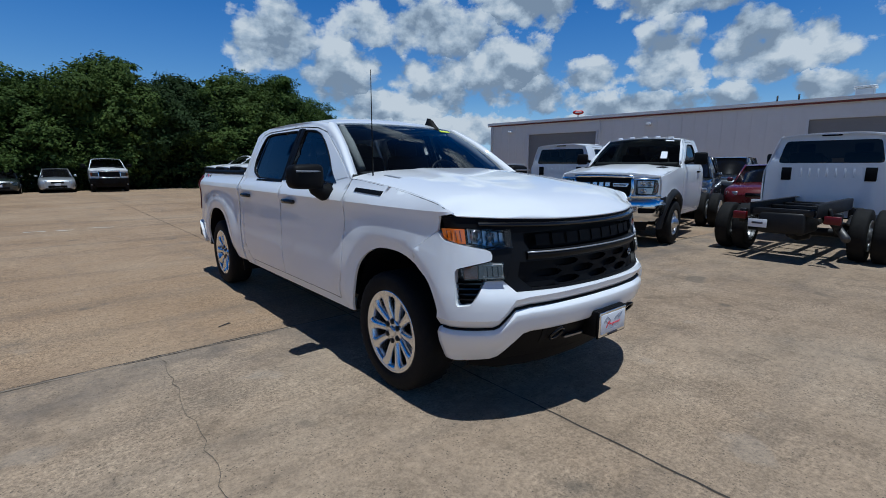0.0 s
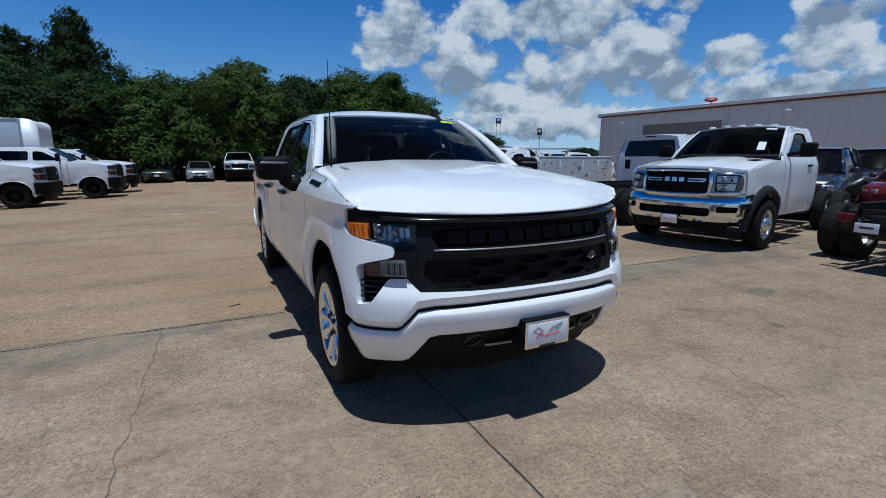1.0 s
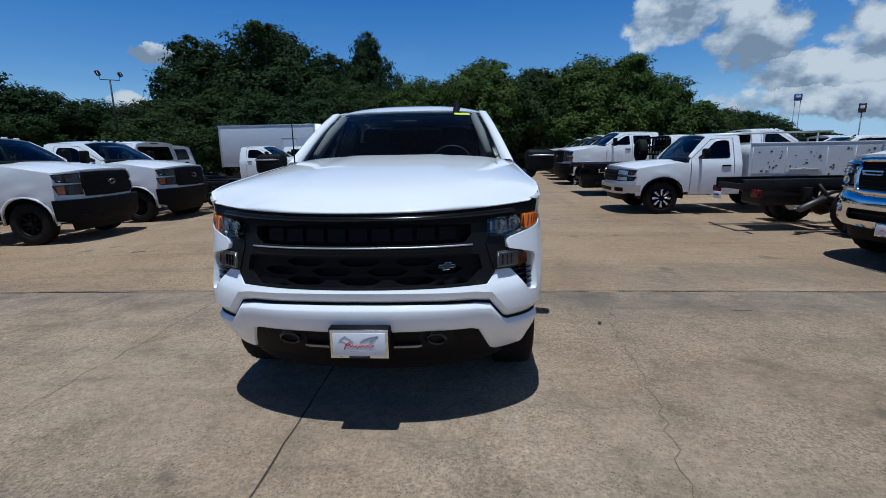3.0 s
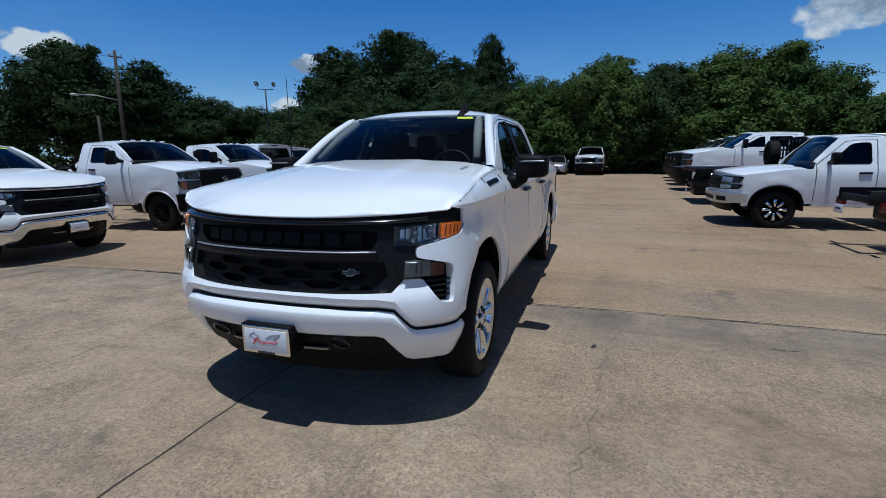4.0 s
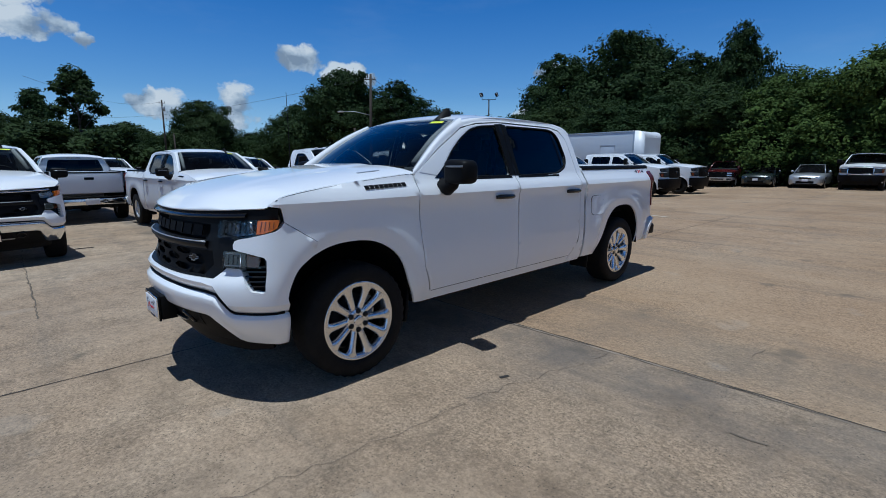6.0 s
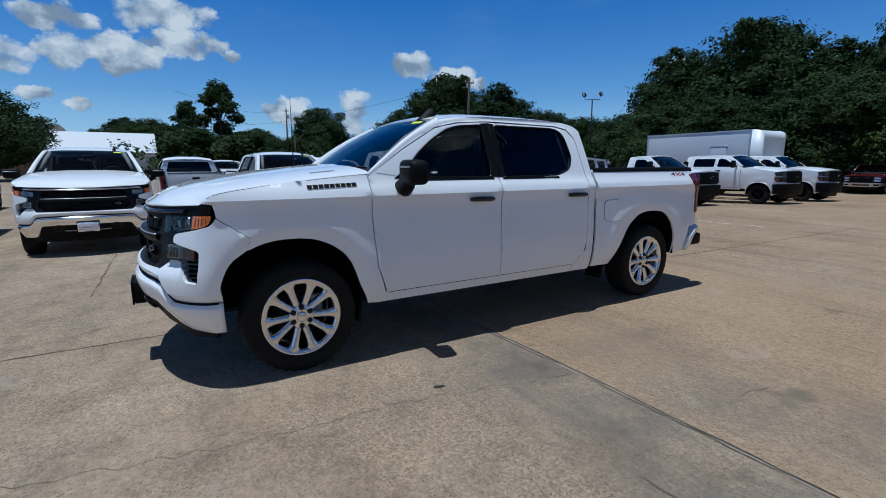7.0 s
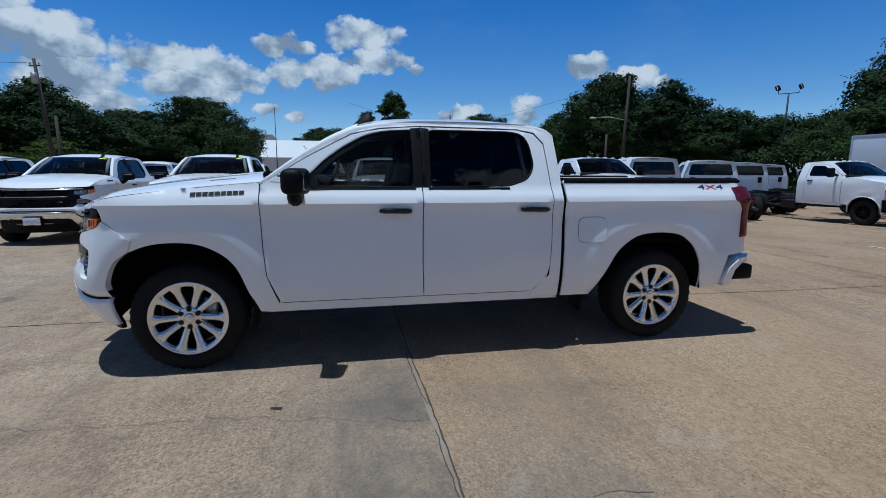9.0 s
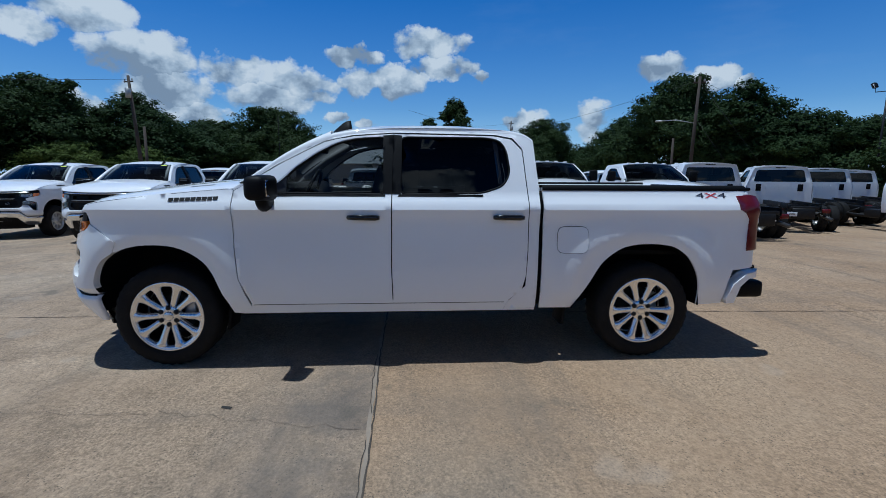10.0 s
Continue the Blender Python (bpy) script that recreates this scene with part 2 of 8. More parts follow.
def table(*pts):
    """A smooth monotone curve through the (key, value) pairs."""
    k, v = np.array([p[0] for p in pts], float), np.array([p[1] for p in pts], float)
    if len(k) < 3:
        return lambda q: float(np.interp(q, k, v))
    h, dl = np.diff(k), np.diff(v) / np.diff(k)
    m = np.zeros(len(k))
    m[0], m[-1] = dl[0], dl[-1]
    for i in range(1, len(k) - 1):
        if dl[i - 1] * dl[i] > 0:
            w1, w2 = 2 * h[i] + h[i - 1], h[i] + 2 * h[i - 1]
            m[i] = (w1 + w2) / (w1 / dl[i - 1] + w2 / dl[i])
    q = np.linspace(k[0], k[-1], 500)
    i = np.clip(np.searchsorted(k, q) - 1, 0, len(k) - 2)
    s = (q - k[i]) / h[i]
    out = (2 * s**3 - 3 * s**2 + 1) * v[i] + (s**3 - 2 * s**2 + s) * h[i] * m[i] + (3 * s**2 - 2 * s**3) * v[i + 1] + (s**3 - s**2) * h[i] * m[i + 1]
    return lambda x: float(np.interp(x, q, out))


def smooth(a, b, x):
    s = min(1, max(0, (x - a) / (b - a)))
    return s * s * (3 - 2 * s)


def inside(p, poly):
    x, y = p
    hit = False
    for (x0, y0), (x1, y1) in zip(poly, poly[1:] + poly[:1]):
        if (y0 > y) != (y1 > y) and x < (x1 - x0) * (y - y0) / (y1 - y0) + x0:
            hit = not hit
    return hit


def rounded(poly, r, n=3):
    """The polygon with its corners cut to small arcs."""
    out = []
    for i, p in enumerate(poly):
        p, a, b = Vector(p), Vector(poly[i - 1]), Vector(poly[(i + 1) % len(poly)])
        ra, rb = min(r, (a - p).length * 0.45), min(r, (b - p).length * 0.45)
        s, e = p + (a - p).normalized() * ra, p + (b - p).normalized() * rb
        for j in range(n + 1):
            t = j / n
            out.append(tuple(s * (1 - t) ** 2 + p * 2 * t * (1 - t) + e * t * t))
    return out


def dense(poly, step, closed=True):
    out = []
    pairs = zip(poly, poly[1:] + poly[:1]) if closed else zip(poly, poly[1:])
    for a, b in pairs:
        n = max(1, math.ceil(math.dist(a, b) / step))
        out += [(a[0] + (b[0] - a[0]) * i / n, a[1] + (b[1] - a[1]) * i / n) for i in range(n)]
    if not closed:
        out.append(tuple(poly[-1]))
    return out


def panel(outline, place, res=0.05, holes=(), thick=0.018, depth=0.0, bm=None, lines=(), curves=()):
    """A sheet with the given outline (and holes) in the plane of (u, v), laid on the surface place(u, v, depth), with turned-in edges."""
    bm = bm or bmesh.new()
    loops = [dense(list(outline), res)] + [dense(list(h), res) for h in holes]
    pts, edges = [], []
    for lp in loops:
        s = len(pts)
        pts += lp
        edges += [(s + i, s + (i + 1) % len(lp)) for i in range(len(lp))]
    nb = len(pts)
    arr = np.array(pts)
    lo, hi = arr.min(0), arr.max(0)
    gu, gv = np.meshgrid(np.arange(lo[0] + res / 2, hi[0], res), np.arange(lo[1] + res / 2, hi[1], res))
    for g in zip(gu.ravel(), gv.ravel()):
        if np.min(np.abs(arr - g).sum(1)) > res * 0.55 and inside(g, loops[0]) and not any(inside(g, h) for h in loops[1:]):
            pts.append(g)
    pts = pts[:nb] + [q for q in pts[nb:] if all(abs(q[1] - v) > res * 0.3 for v in lines)]
    for v in lines:                                       # rows of joined points along a crease
        before = None
        for u in np.arange(lo[0] + res * 0.3, hi[0], res * 0.8):
            if inside((u, v), loops[0]) and not any(inside((u, v), h) for h in loops[1:]) and np.min(np.abs(arr - (u, v)).sum(1)) > res * 0.2:
                pts.append((u, v))
                if before is not None and u - before[0] < res:
                    edges.append((before[1], len(pts) - 1))
                before = (u, len(pts) - 1)
    for cv in curves:                                     # joined points along bent creases
        row = dense(list(cv), res * 0.5, closed=False)
        crow = np.array(row)
        keep = [i for i, q in enumerate(pts) if i < nb or np.min(np.hypot(crow[:, 0] - q[0], crow[:, 1] - q[1])) > res * 0.3]
        if len(keep) < len(pts):
            place_of = {o: k for k, o in enumerate(keep)}
            pts, edges = [pts[i] for i in keep], [(place_of[a], place_of[b]) for a, b in edges if a in place_of and b in place_of]
        before = None
        for q in row:
            if inside(q, loops[0]) and not any(inside(q, h) for h in loops[1:]) and np.min(np.hypot(arr[:, 0] - q[0], arr[:, 1] - q[1])) > res * 0.12:
                pts.append(q)
                if before is not None:
                    edges.append((before, len(pts) - 1))
                before = len(pts) - 1
            else:
                before = None
    vs, _, fs, _, _, _ = delaunay_2d_cdt([Vector(p) for p in pts], edges, [], 0, 1e-6)
    out = [bm.verts.new(place(v.x, v.y, depth)) for v in vs]
    for f in fs:
        c = sum((vs[i] for i in f), Vector((0, 0))) / len(f)
        if inside(c, loops[0]) and not any(inside(c, h) for h in loops[1:]):
            face = bm.faces.new([out[i] for i in f])
            face.normal_update()
            if face.normal.dot(place(c.x, c.y, depth) - place(c.x, c.y, depth + 0.05)) < 0:
                face.normal_flip()
    if lines:                                             # the lowest crease stays crisp
        ridge = {o for o, v in zip(out, vs) if abs(v.y - lines[0]) < 1e-5}
        for e in bm.edges:
            if e.verts[0] in ridge and e.verts[1] in ridge:
                e.smooth = False
    if thick:
        for lp in loops:
            a = [bm.verts.new(place(*p, depth)) for p in lp]
            b = [bm.verts.new(place(*p, depth + thick)) for p in lp]
            for i in range(len(lp)):
                j = (i + 1) % len(lp)
                bm.faces.new((a[i], a[j], b[j], b[i]))
    return bm


def loft(rows, bm=None, closed=False):
    """Quads between rows of points."""
    bm = bm or bmesh.new()
    vs = [[bm.verts.new(p) for p in r] for r in rows]
    for a, b in zip(vs, vs[1:]):
        n = len(a)
        for i in range(n if closed else n - 1):
            bm.faces.new((a[i], a[(i + 1) % n], b[(i + 1) % n], b[i]))
    return bm


def box(size, at=(0, 0, 0), bevel=0.0, turn=(0, 0, 0), bm=None, seg=2, taper=None):
    """A box, bevelled; taper(x, y, z) in -1..1 may move its corners."""
    b = bmesh.new()
    bmesh.ops.create_cube(b, size=2)
    for v in b.verts:
        q = taper(*v.co) if taper else v.co
        v.co = Vector((q[0] * size[0] / 2, q[1] * size[1] / 2, q[2] * size[2] / 2))
    if bevel:
        bmesh.ops.bevel(b, geom=b.edges[:], offset=bevel, segments=seg, affect="EDGES", profile=0.5)
    b.transform(pose(*at, *turn))
    if bm is None:
        return b
    return merge(bm, b)


def merge(bm, b):
    idx = {v: bm.verts.new(v.co) for v in b.verts}
    for f in b.faces:
        bm.faces.new([idx[v] for v in f.verts])
    b.free()
    return bm


def tube(points, radius, bm=None, sides=8, closed=False):
    """A round bar along points; radius may be a list."""
    bm = bm or bmesh.new()
    pts = [Vector(p) for p in points]
    rings = []
    for i, p in enumerate(pts):
        a = pts[i - 1] if (i or closed) else p
        b = pts[(i + 1) % len(pts)] if (i < len(pts) - 1 or closed) else p
        d = (b - a).normalized()
        u = d.orthogonal().normalized() if abs(d.z) > 0.95 else d.cross(Vector((0, 0, 1))).normalized()
        w = d.cross(u)
        r = radius[i] if isinstance(radius, (list, tuple)) else radius
        rings.append([bm.verts.new(p + (u * math.cos(2 * math.pi * k / sides) + w * math.sin(2 * math.pi * k / sides)) * r) for k in range(sides)])
    pairs = list(zip(rings, rings[1:])) + ([(rings[-1], rings[0])] if closed else [])
    for a, b in pairs:
        for k in range(sides):
            bm.faces.new((a[k], a[(k + 1) % sides], b[(k + 1) % sides], b[k]))
    if not closed:
        bm.faces.new(rings[0][::-1])
        bm.faces.new(rings[-1])
    return bm


def spin(profile, bm=None, n=48, axis="X", at=(0, 0, 0)):
    """A body of revolution: profile of (offset along the axis, radius)."""
    bm = bm or bmesh.new()
    rows = []
    for k in range(n + 1):
        c, s = math.cos(2 * math.pi * k / n), math.sin(2 * math.pi * k / n)
        row = [(o, r * c, r * s) if axis == "X" else ((r * c, r * s, o) if axis == "Z" else (r * s, o, r * c)) for o, r in profile]
        rows.append([Vector(p) + Vector(at) for p in row])
    rows[-1] = rows[0]
    vs = [[bm.verts.new(p) for p in r] for r in rows[:-1]]
    for i in range(n):
        a, b = vs[i], vs[(i + 1) % n]
        for j in range(len(profile) - 1):
            bm.faces.new((a[j], a[j + 1], b[j + 1], b[j]))
    return bm


def text_mesh(word, size, depth=0.002):
    """A word in the built-in font as a bmesh in the xy plane, centred."""
    cu = bpy.data.curves.new("word", "FONT")
    cu.body, cu.size, cu.extrude, cu.align_x, cu.align_y = word, size, depth, "CENTER", "CENTER"
    ob = bpy.data.objects.new("word", cu)
    scene.collection.objects.link(ob)
    dg = bpy.context.evaluated_depsgraph_get()
    me = bpy.data.meshes.new_from_object(ob.evaluated_get(dg))
    bm = bmesh.new()
    bm.from_mesh(me)
    bpy.data.objects.remove(ob)
    bpy.data.curves.remove(cu)
    bpy.data.meshes.remove(me)
    return bm


class Skin:
    """The upright skin of a vehicle: a plan curve from the front's middle round the corner and along the side,
    drawn in and out with height. Front at -y, front axle at y = 0, ground at z = 0."""

    def __init__(self, plan, width, nose, arches=(), flare=0.028, wmax=1.0, blend=(1.08, 1.17)):
        p = [Vector(q).to_3d() for q in plan]
        p = [Vector((-p[1].x, p[1].y, 0))] + p + [p[-1] * 2 - p[-2]]
        pts = []
        for i in range(1, len(p) - 2):
            for k in range(24):
                t = k / 24
                a, b, c, d = p[i - 1], p[i], p[i + 1], p[i + 2]
                pts.append(0.5 * (2 * b + (c - a) * t + (2 * a - 5 * b + 4 * c - d) * t * t + (3 * b - a - 3 * c + d) * t ** 3))
        pts.append(p[-2])
        self.x, self.y = np.array([q.x for q in pts]), np.array([q.y for q in pts])
        self.s = np.concatenate([[0], np.cumsum(np.hypot(np.diff(self.x), np.diff(self.y)))])
        self.width, self.nose, self.arches, self.flare, self.wmax, self.blend = width, nose, arches, flare, wmax, blend
        k = int(np.argmax(self.x >= self.x.max() - 1e-3))
        self.k = k
        self.last = self.s[-1]

    def X(self, x):
        return float(np.interp(x, self.x[:self.k + 1], self.s[:self.k + 1]))

    def Y(self, y):
        k = int(np.argmin(self.y))
        return float(np.interp(y, self.y[k:], self.s[k:]))

    def base(self, s):
        x, y = np.interp(s, self.s, self.x), np.interp(s, self.s, self.y)
        e = 0.02
        x0, y0 = np.interp(s - e, self.s, self.x), np.interp(s - e, self.s, self.y)
        x1, y1 = np.interp(s + e, self.s, self.x), np.interp(s + e, self.s, self.y)
        if s < e:
            x0, y0 = -np.interp(e - s, self.s, self.x), np.interp(e - s, self.s, self.y)
        n = Vector((y1 - y0, x0 - x1, 0)).normalized()
        return float(x), float(y), n

    def at(self, a, z, d=0.0):
        sign = -1 if a < 0 else 1
        x, y, n = self.base(abs(a))
        off = self.width(z) - self.wmax
        for yc, zc, ry, rz in self.arches:
            q = ((abs(y - yc) / ry) ** 2.4 + (max(0, z - zc) / rz) ** 2.4) ** (1 / 2.4)
            lip = 0.25 + 0.75 * min(1.0, max(0.0, (q - 1.0) / (self.blend[0] - 1.0)))      # the band round the arch turns in towards the wheel
            off += self.flare * lip * (1 - smooth(*self.blend, q)) * smooth(0.36, 0.62, z)
        front = max(0.0, -n.y)
        lean = Vector((1, 0, 0)) if n.y > 0 else n
        p = Vector((x, y, z)) + lean * (off * (1 - 0.75 * front)) - n * d
        p.y += self.nose(z) * smooth(0.1, 0.8, front)
        return Vector((p.x * sign, p.y, p.z))

    def side(self, sign=1):
        return lambda y, z, d=0.0: self.at(sign * self.Y(y), z, d)

    def wrap(self, sign=1):
        return lambda a, z, d=0.0: self.at(sign * a, z, d)


# ---- the white crew-cab pickup and its kind ----
ARCH_F = [(-0.54, 0.41), (-0.515, 0.62), (-0.49, 0.73), (-0.42, 0.85), (-0.27, 0.93), (-0.10, 0.96), (0.10, 0.945), (0.26, 0.87), (0.36, 0.76), (0.43, 0.58), (0.47, 0.50), (0.50, 0.42)]
ARCH_R = [(3.17, 0.43), (3.30, 0.64), (3.38, 0.78), (3.46, 0.86), (3.58, 0.93), (3.75, 0.955), (3.95, 0.94), (4.07, 0.88), (4.15, 0.79), (4.21, 0.65), (4.235, 0.44)]


def fine(pts, n=4):
    """A smooth line through the points."""
    p = [pts[0]] + list(pts) + [pts[-1]]
    out = []
    for a, b, c, d in zip(p, p[1:], p[2:], p[3:]):
        for k in range(n):
            t = k / n
            out.append(tuple(0.5 * (2 * b[i] + (c[i] - a[i]) * t + (2 * a[i] - 5 * b[i] + 4 * c[i] - d[i]) * t * t + (3 * b[i] - a[i] - 3 * c[i] + d[i]) * t ** 3) for i in (0, 1)))
    return out + [tuple(pts[-1])]


FASCIA = Skin(
    [(0, -0.985), (0.35, -0.958), (0.62, -0.876), (0.79, -0.782), (0.895, -0.692), (0.958, -0.58), (0.986, -0.45), (1.0, -0.25), (1.0, 0.5), (1.0, 1.5), (1.0, 3.0), (1.0, 4.0),
     (0.998, 4.40), (0.985, 4.60), (0.945, 4.70), (0.80, 4.745), (0.0, 4.76)],
    table((0.30, 0.90), (0.40, 0.935), (0.48, 0.962), (0.60, 0.984), (0.75, 0.991), (0.95, 0.984), (1.10, 0.978), (1.19, 0.987), (1.225, 0.998), (1.232, 0.996), (1.264, 0.984), (1.335, 0.930), (1.42, 0.895), (1.55, 0.842), (1.70, 0.776), (1.80, 0.728), (1.87, 0.68)),
    table((0.36, 0.10), (0.45, 0.05), (0.55, 0.012), (0.66, 0.0), (0.76, 0.012), (0.82, 0.035), (0.95, 0.055), (1.05, 0.078), (1.15, 0.10), (1.22, 0.135), (1.30, 0.22)),
    arches=((-0.03, 0.42, 0.50, 0.545), (3.715, 0.42, 0.515, 0.54)), flare=0.025, blend=(1.12, 1.60))
X, Y = FASCIA.X, FASCIA.Y


def mirrored(half):
    """A full outline from its right half, which runs from the middle below round to the middle above."""
    left = [(-a, z) for a, z in half[::-1] if a > 1e-6]
    return list(half) + left


def hood_top(x, y):
    """The bonnet's height."""
    e = HOOD_EDGE(y)
    zc, zt = HOOD_MID(y), HOOD_SIDE(y)
    q = min(1.0, abs(x) / e)
    z = zc - (zc - zt) * q ** 3.6
    dome = 1 - smooth(0.34, 0.52, abs(x) + 0.05 * (y + 0.8))
    return z + 0.008 * dome * smooth(-0.86, -0.3, y)


HOOD_MID = table((-0.90, 1.185), (-0.86, 1.20), (-0.78, 1.245), (-0.65, 1.292), (-0.4, 1.345), (0.0, 1.40), (0.3, 1.432), (0.62, 1.46))
HOOD_SIDE = table((-0.90, 1.19), (-0.70, 1.198), (-0.575, 1.207), (-0.545, 1.238), (-0.50, 1.262), (-0.42, 1.280), (-0.3, 1.298), (0.0, 1.333), (0.3, 1.362), (0.62, 1.388))
_edge, _along = [], []
for _y in np.linspace(-0.72, 0.62, 40):
    _a = Y(_y)
    for _ in range(12):
        _a += _y - FASCIA.at(_a, HOOD_SIDE(_y)).y
    _along.append((_y, _a))
    _edge.append((_y, FASCIA.at(_a, HOOD_SIDE(_y)).x - 0.003))
HOOD_RUN = table(*_along)                               # arc length along the skin below the bonnet edge
HOOD_EDGE = table((-0.90, 0.55), (-0.80, 0.755), *_edge)
ROOF_MID = table((1.15, 1.828), (1.21, 1.846), (1.3, 1.876), (1.45, 1.903), (1.7, 1.922), (2.2, 1.926), (2.6, 1.90), (2.78, 1.875), (2.90, 1.82))
ROOF_SIDE = table((1.15, 1.775), (1.27, 1.808), (1.45, 1.835), (1.76, 1.852), (2.2, 1.855), (2.6, 1.845), (2.78, 1.82), (2.90, 1.755))


def roof_top(x, y):
    q = min(1.0, abs(x) / 0.70)
    return ROOF_MID(y) - (ROOF_MID(y) - ROOF_SIDE(y)) * q ** 3.0


def tyre(bm_r=0.402, w=0.27, rim=0.27, blocks=36):
    """Tyre with rounded shoulders, sidewall rings and tread blocks, along x, outer side at +x."""
    h = w / 2
    prof = ([(-h * 0.80, rim), (-h * 0.98, rim + 0.03), (-h, rim + 0.07), (-h * 0.95, bm_r - 0.03), (-h * 0.82, bm_r - 0.008), (-h * 0.5, bm_r - 0.004), (0, bm_r - 0.003),
               (h * 0.5, bm_r - 0.004), (h * 0.82, bm_r - 0.008), (h * 0.95, bm_r - 0.03), (h, rim + 0.07), (h * 0.985, rim + 0.045), (h * 0.99, rim + 0.04), (h * 0.96, rim + 0.02), (h * 0.80, rim)])
    bm = spin(prof, n=2 * blocks)
    for v in bm.verts:                                    # lugs and grooves across the tread
        q = math.hypot(v.co.y, v.co.z)
        k = round((math.atan2(v.co.z, v.co.y) + 0.35 * v.co.x) / math.pi * blocks) % 2
        if q > bm_r - 0.034 and k:
            v.co.y *= 1 - 0.010 / q
            v.co.z *= 1 - 0.010 / q
    return bm


def spoke_wheel(n=10, r=0.268):
    """The alloy wheel: rim barrel and ten tapered spokes in pairs, dished towards the hub."""
    bm = spin([(-0.10, r - 0.035), (0.07, r - 0.03), (0.10, r - 0.022), (0.118, r - 0.012), (0.125, r), (0.120, r + 0.010), (0.10, r + 0.012), (-0.10, r + 0.008)], n=60)
    for k in range(n):
        a = 2 * math.pi * (k // 2 + 0.5) / (n // 2) + (0.290 if k % 2 else -0.290)
        rows = []
        for rad, half, x, th in ((0.045, 0.022, 0.086, 0.04), (0.095, 0.024, 0.094, 0.045), (0.15, 0.026, 0.104, 0.045), (0.20, 0.029, 0.111, 0.045), (0.224, 0.036, 0.115, 0.045), (0.242, 0.056, 0.116, 0.04), (0.262, 0.070, 0.113, 0.03)):
            rows.append([(x - th, -half * 0.9, rad), (x - 0.012, -half, rad), (x, -half * 0.62, rad), (x + 0.006, 0, rad), (x, half * 0.62, rad), (x - 0.012, half, rad), (x - th, half * 0.9, rad)])
        b = loft([[Vector(p) for p in r_] for r_ in rows])
        b.transform(Matrix.Rotation(a, 4, "X"))
        merge(bm, b)
    spin([(0.095, 0.236), (0.114, 0.240), (0.119, 0.252), (0.121, 0.268)], bm, n=60)
    spin([(0.06, 0.088), (0.092, 0.085), (0.100, 0.078), (0.100, 0.04), (0.0985, 0.0)], bm, n=36)
    return bm


def steel_wheel(n=8, r=0.232):
    """A painted steel wheel with slots round its disc."""
    bm = spin([(-0.10, r - 0.03), (0.07, r - 0.03), (0.10, r - 0.015), (0.115, r), (0.110, r + 0.012), (-0.10, r + 0.01)], n=48)
    spin([(0.045, r - 0.03), (0.075, r - 0.05), (0.085, r - 0.058)], bm, n=48)
    for k in range(n):
        b = box((0.03, 0.062, 0.085), (0.075, 0, r - 0.095), 0.008, seg=1, taper=lambda x, y, z: (x, y * (1 + 0.25 * z), z))
        b.transform(Matrix.Rotation(2 * math.pi * k / n, 4, "X"))
        merge(bm, b)
    spin([(0.06, r - 0.125), (0.092, r - 0.125), (0.098, r - 0.14), (0.075, 0.05), (0.11, 0.045), (0.112, 0.0)], bm, n=36)
    return bm


def dished_wheel(r=0.232):
    """The outer wheel of a dual pair: a deep bowl with a ring of hand holes and a hub at its bottom."""
    bm = spin([(-0.10, r - 0.03), (-0.06, r - 0.045), (0.07, r - 0.022), (0.10, r - 0.012), (0.112, r), (0.108, r + 0.012), (-0.10, r + 0.01)], n=40)
    for k in range(8):
        b = box((0.02, 0.075, 0.055), (-0.045, 0, r - 0.065), 0.006, seg=1)
        b.transform(Matrix.Rotation(2 * math.pi * k / 8, 4, "X"))
        merge(bm, b)
    spin([(-0.05, r - 0.085), (-0.045, 0.10), (-0.02, 0.095), (0.02, 0.085), (0.03, 0.06), (0.03, 0.0)], bm, n=28)
    return bm


WHEELS = {}


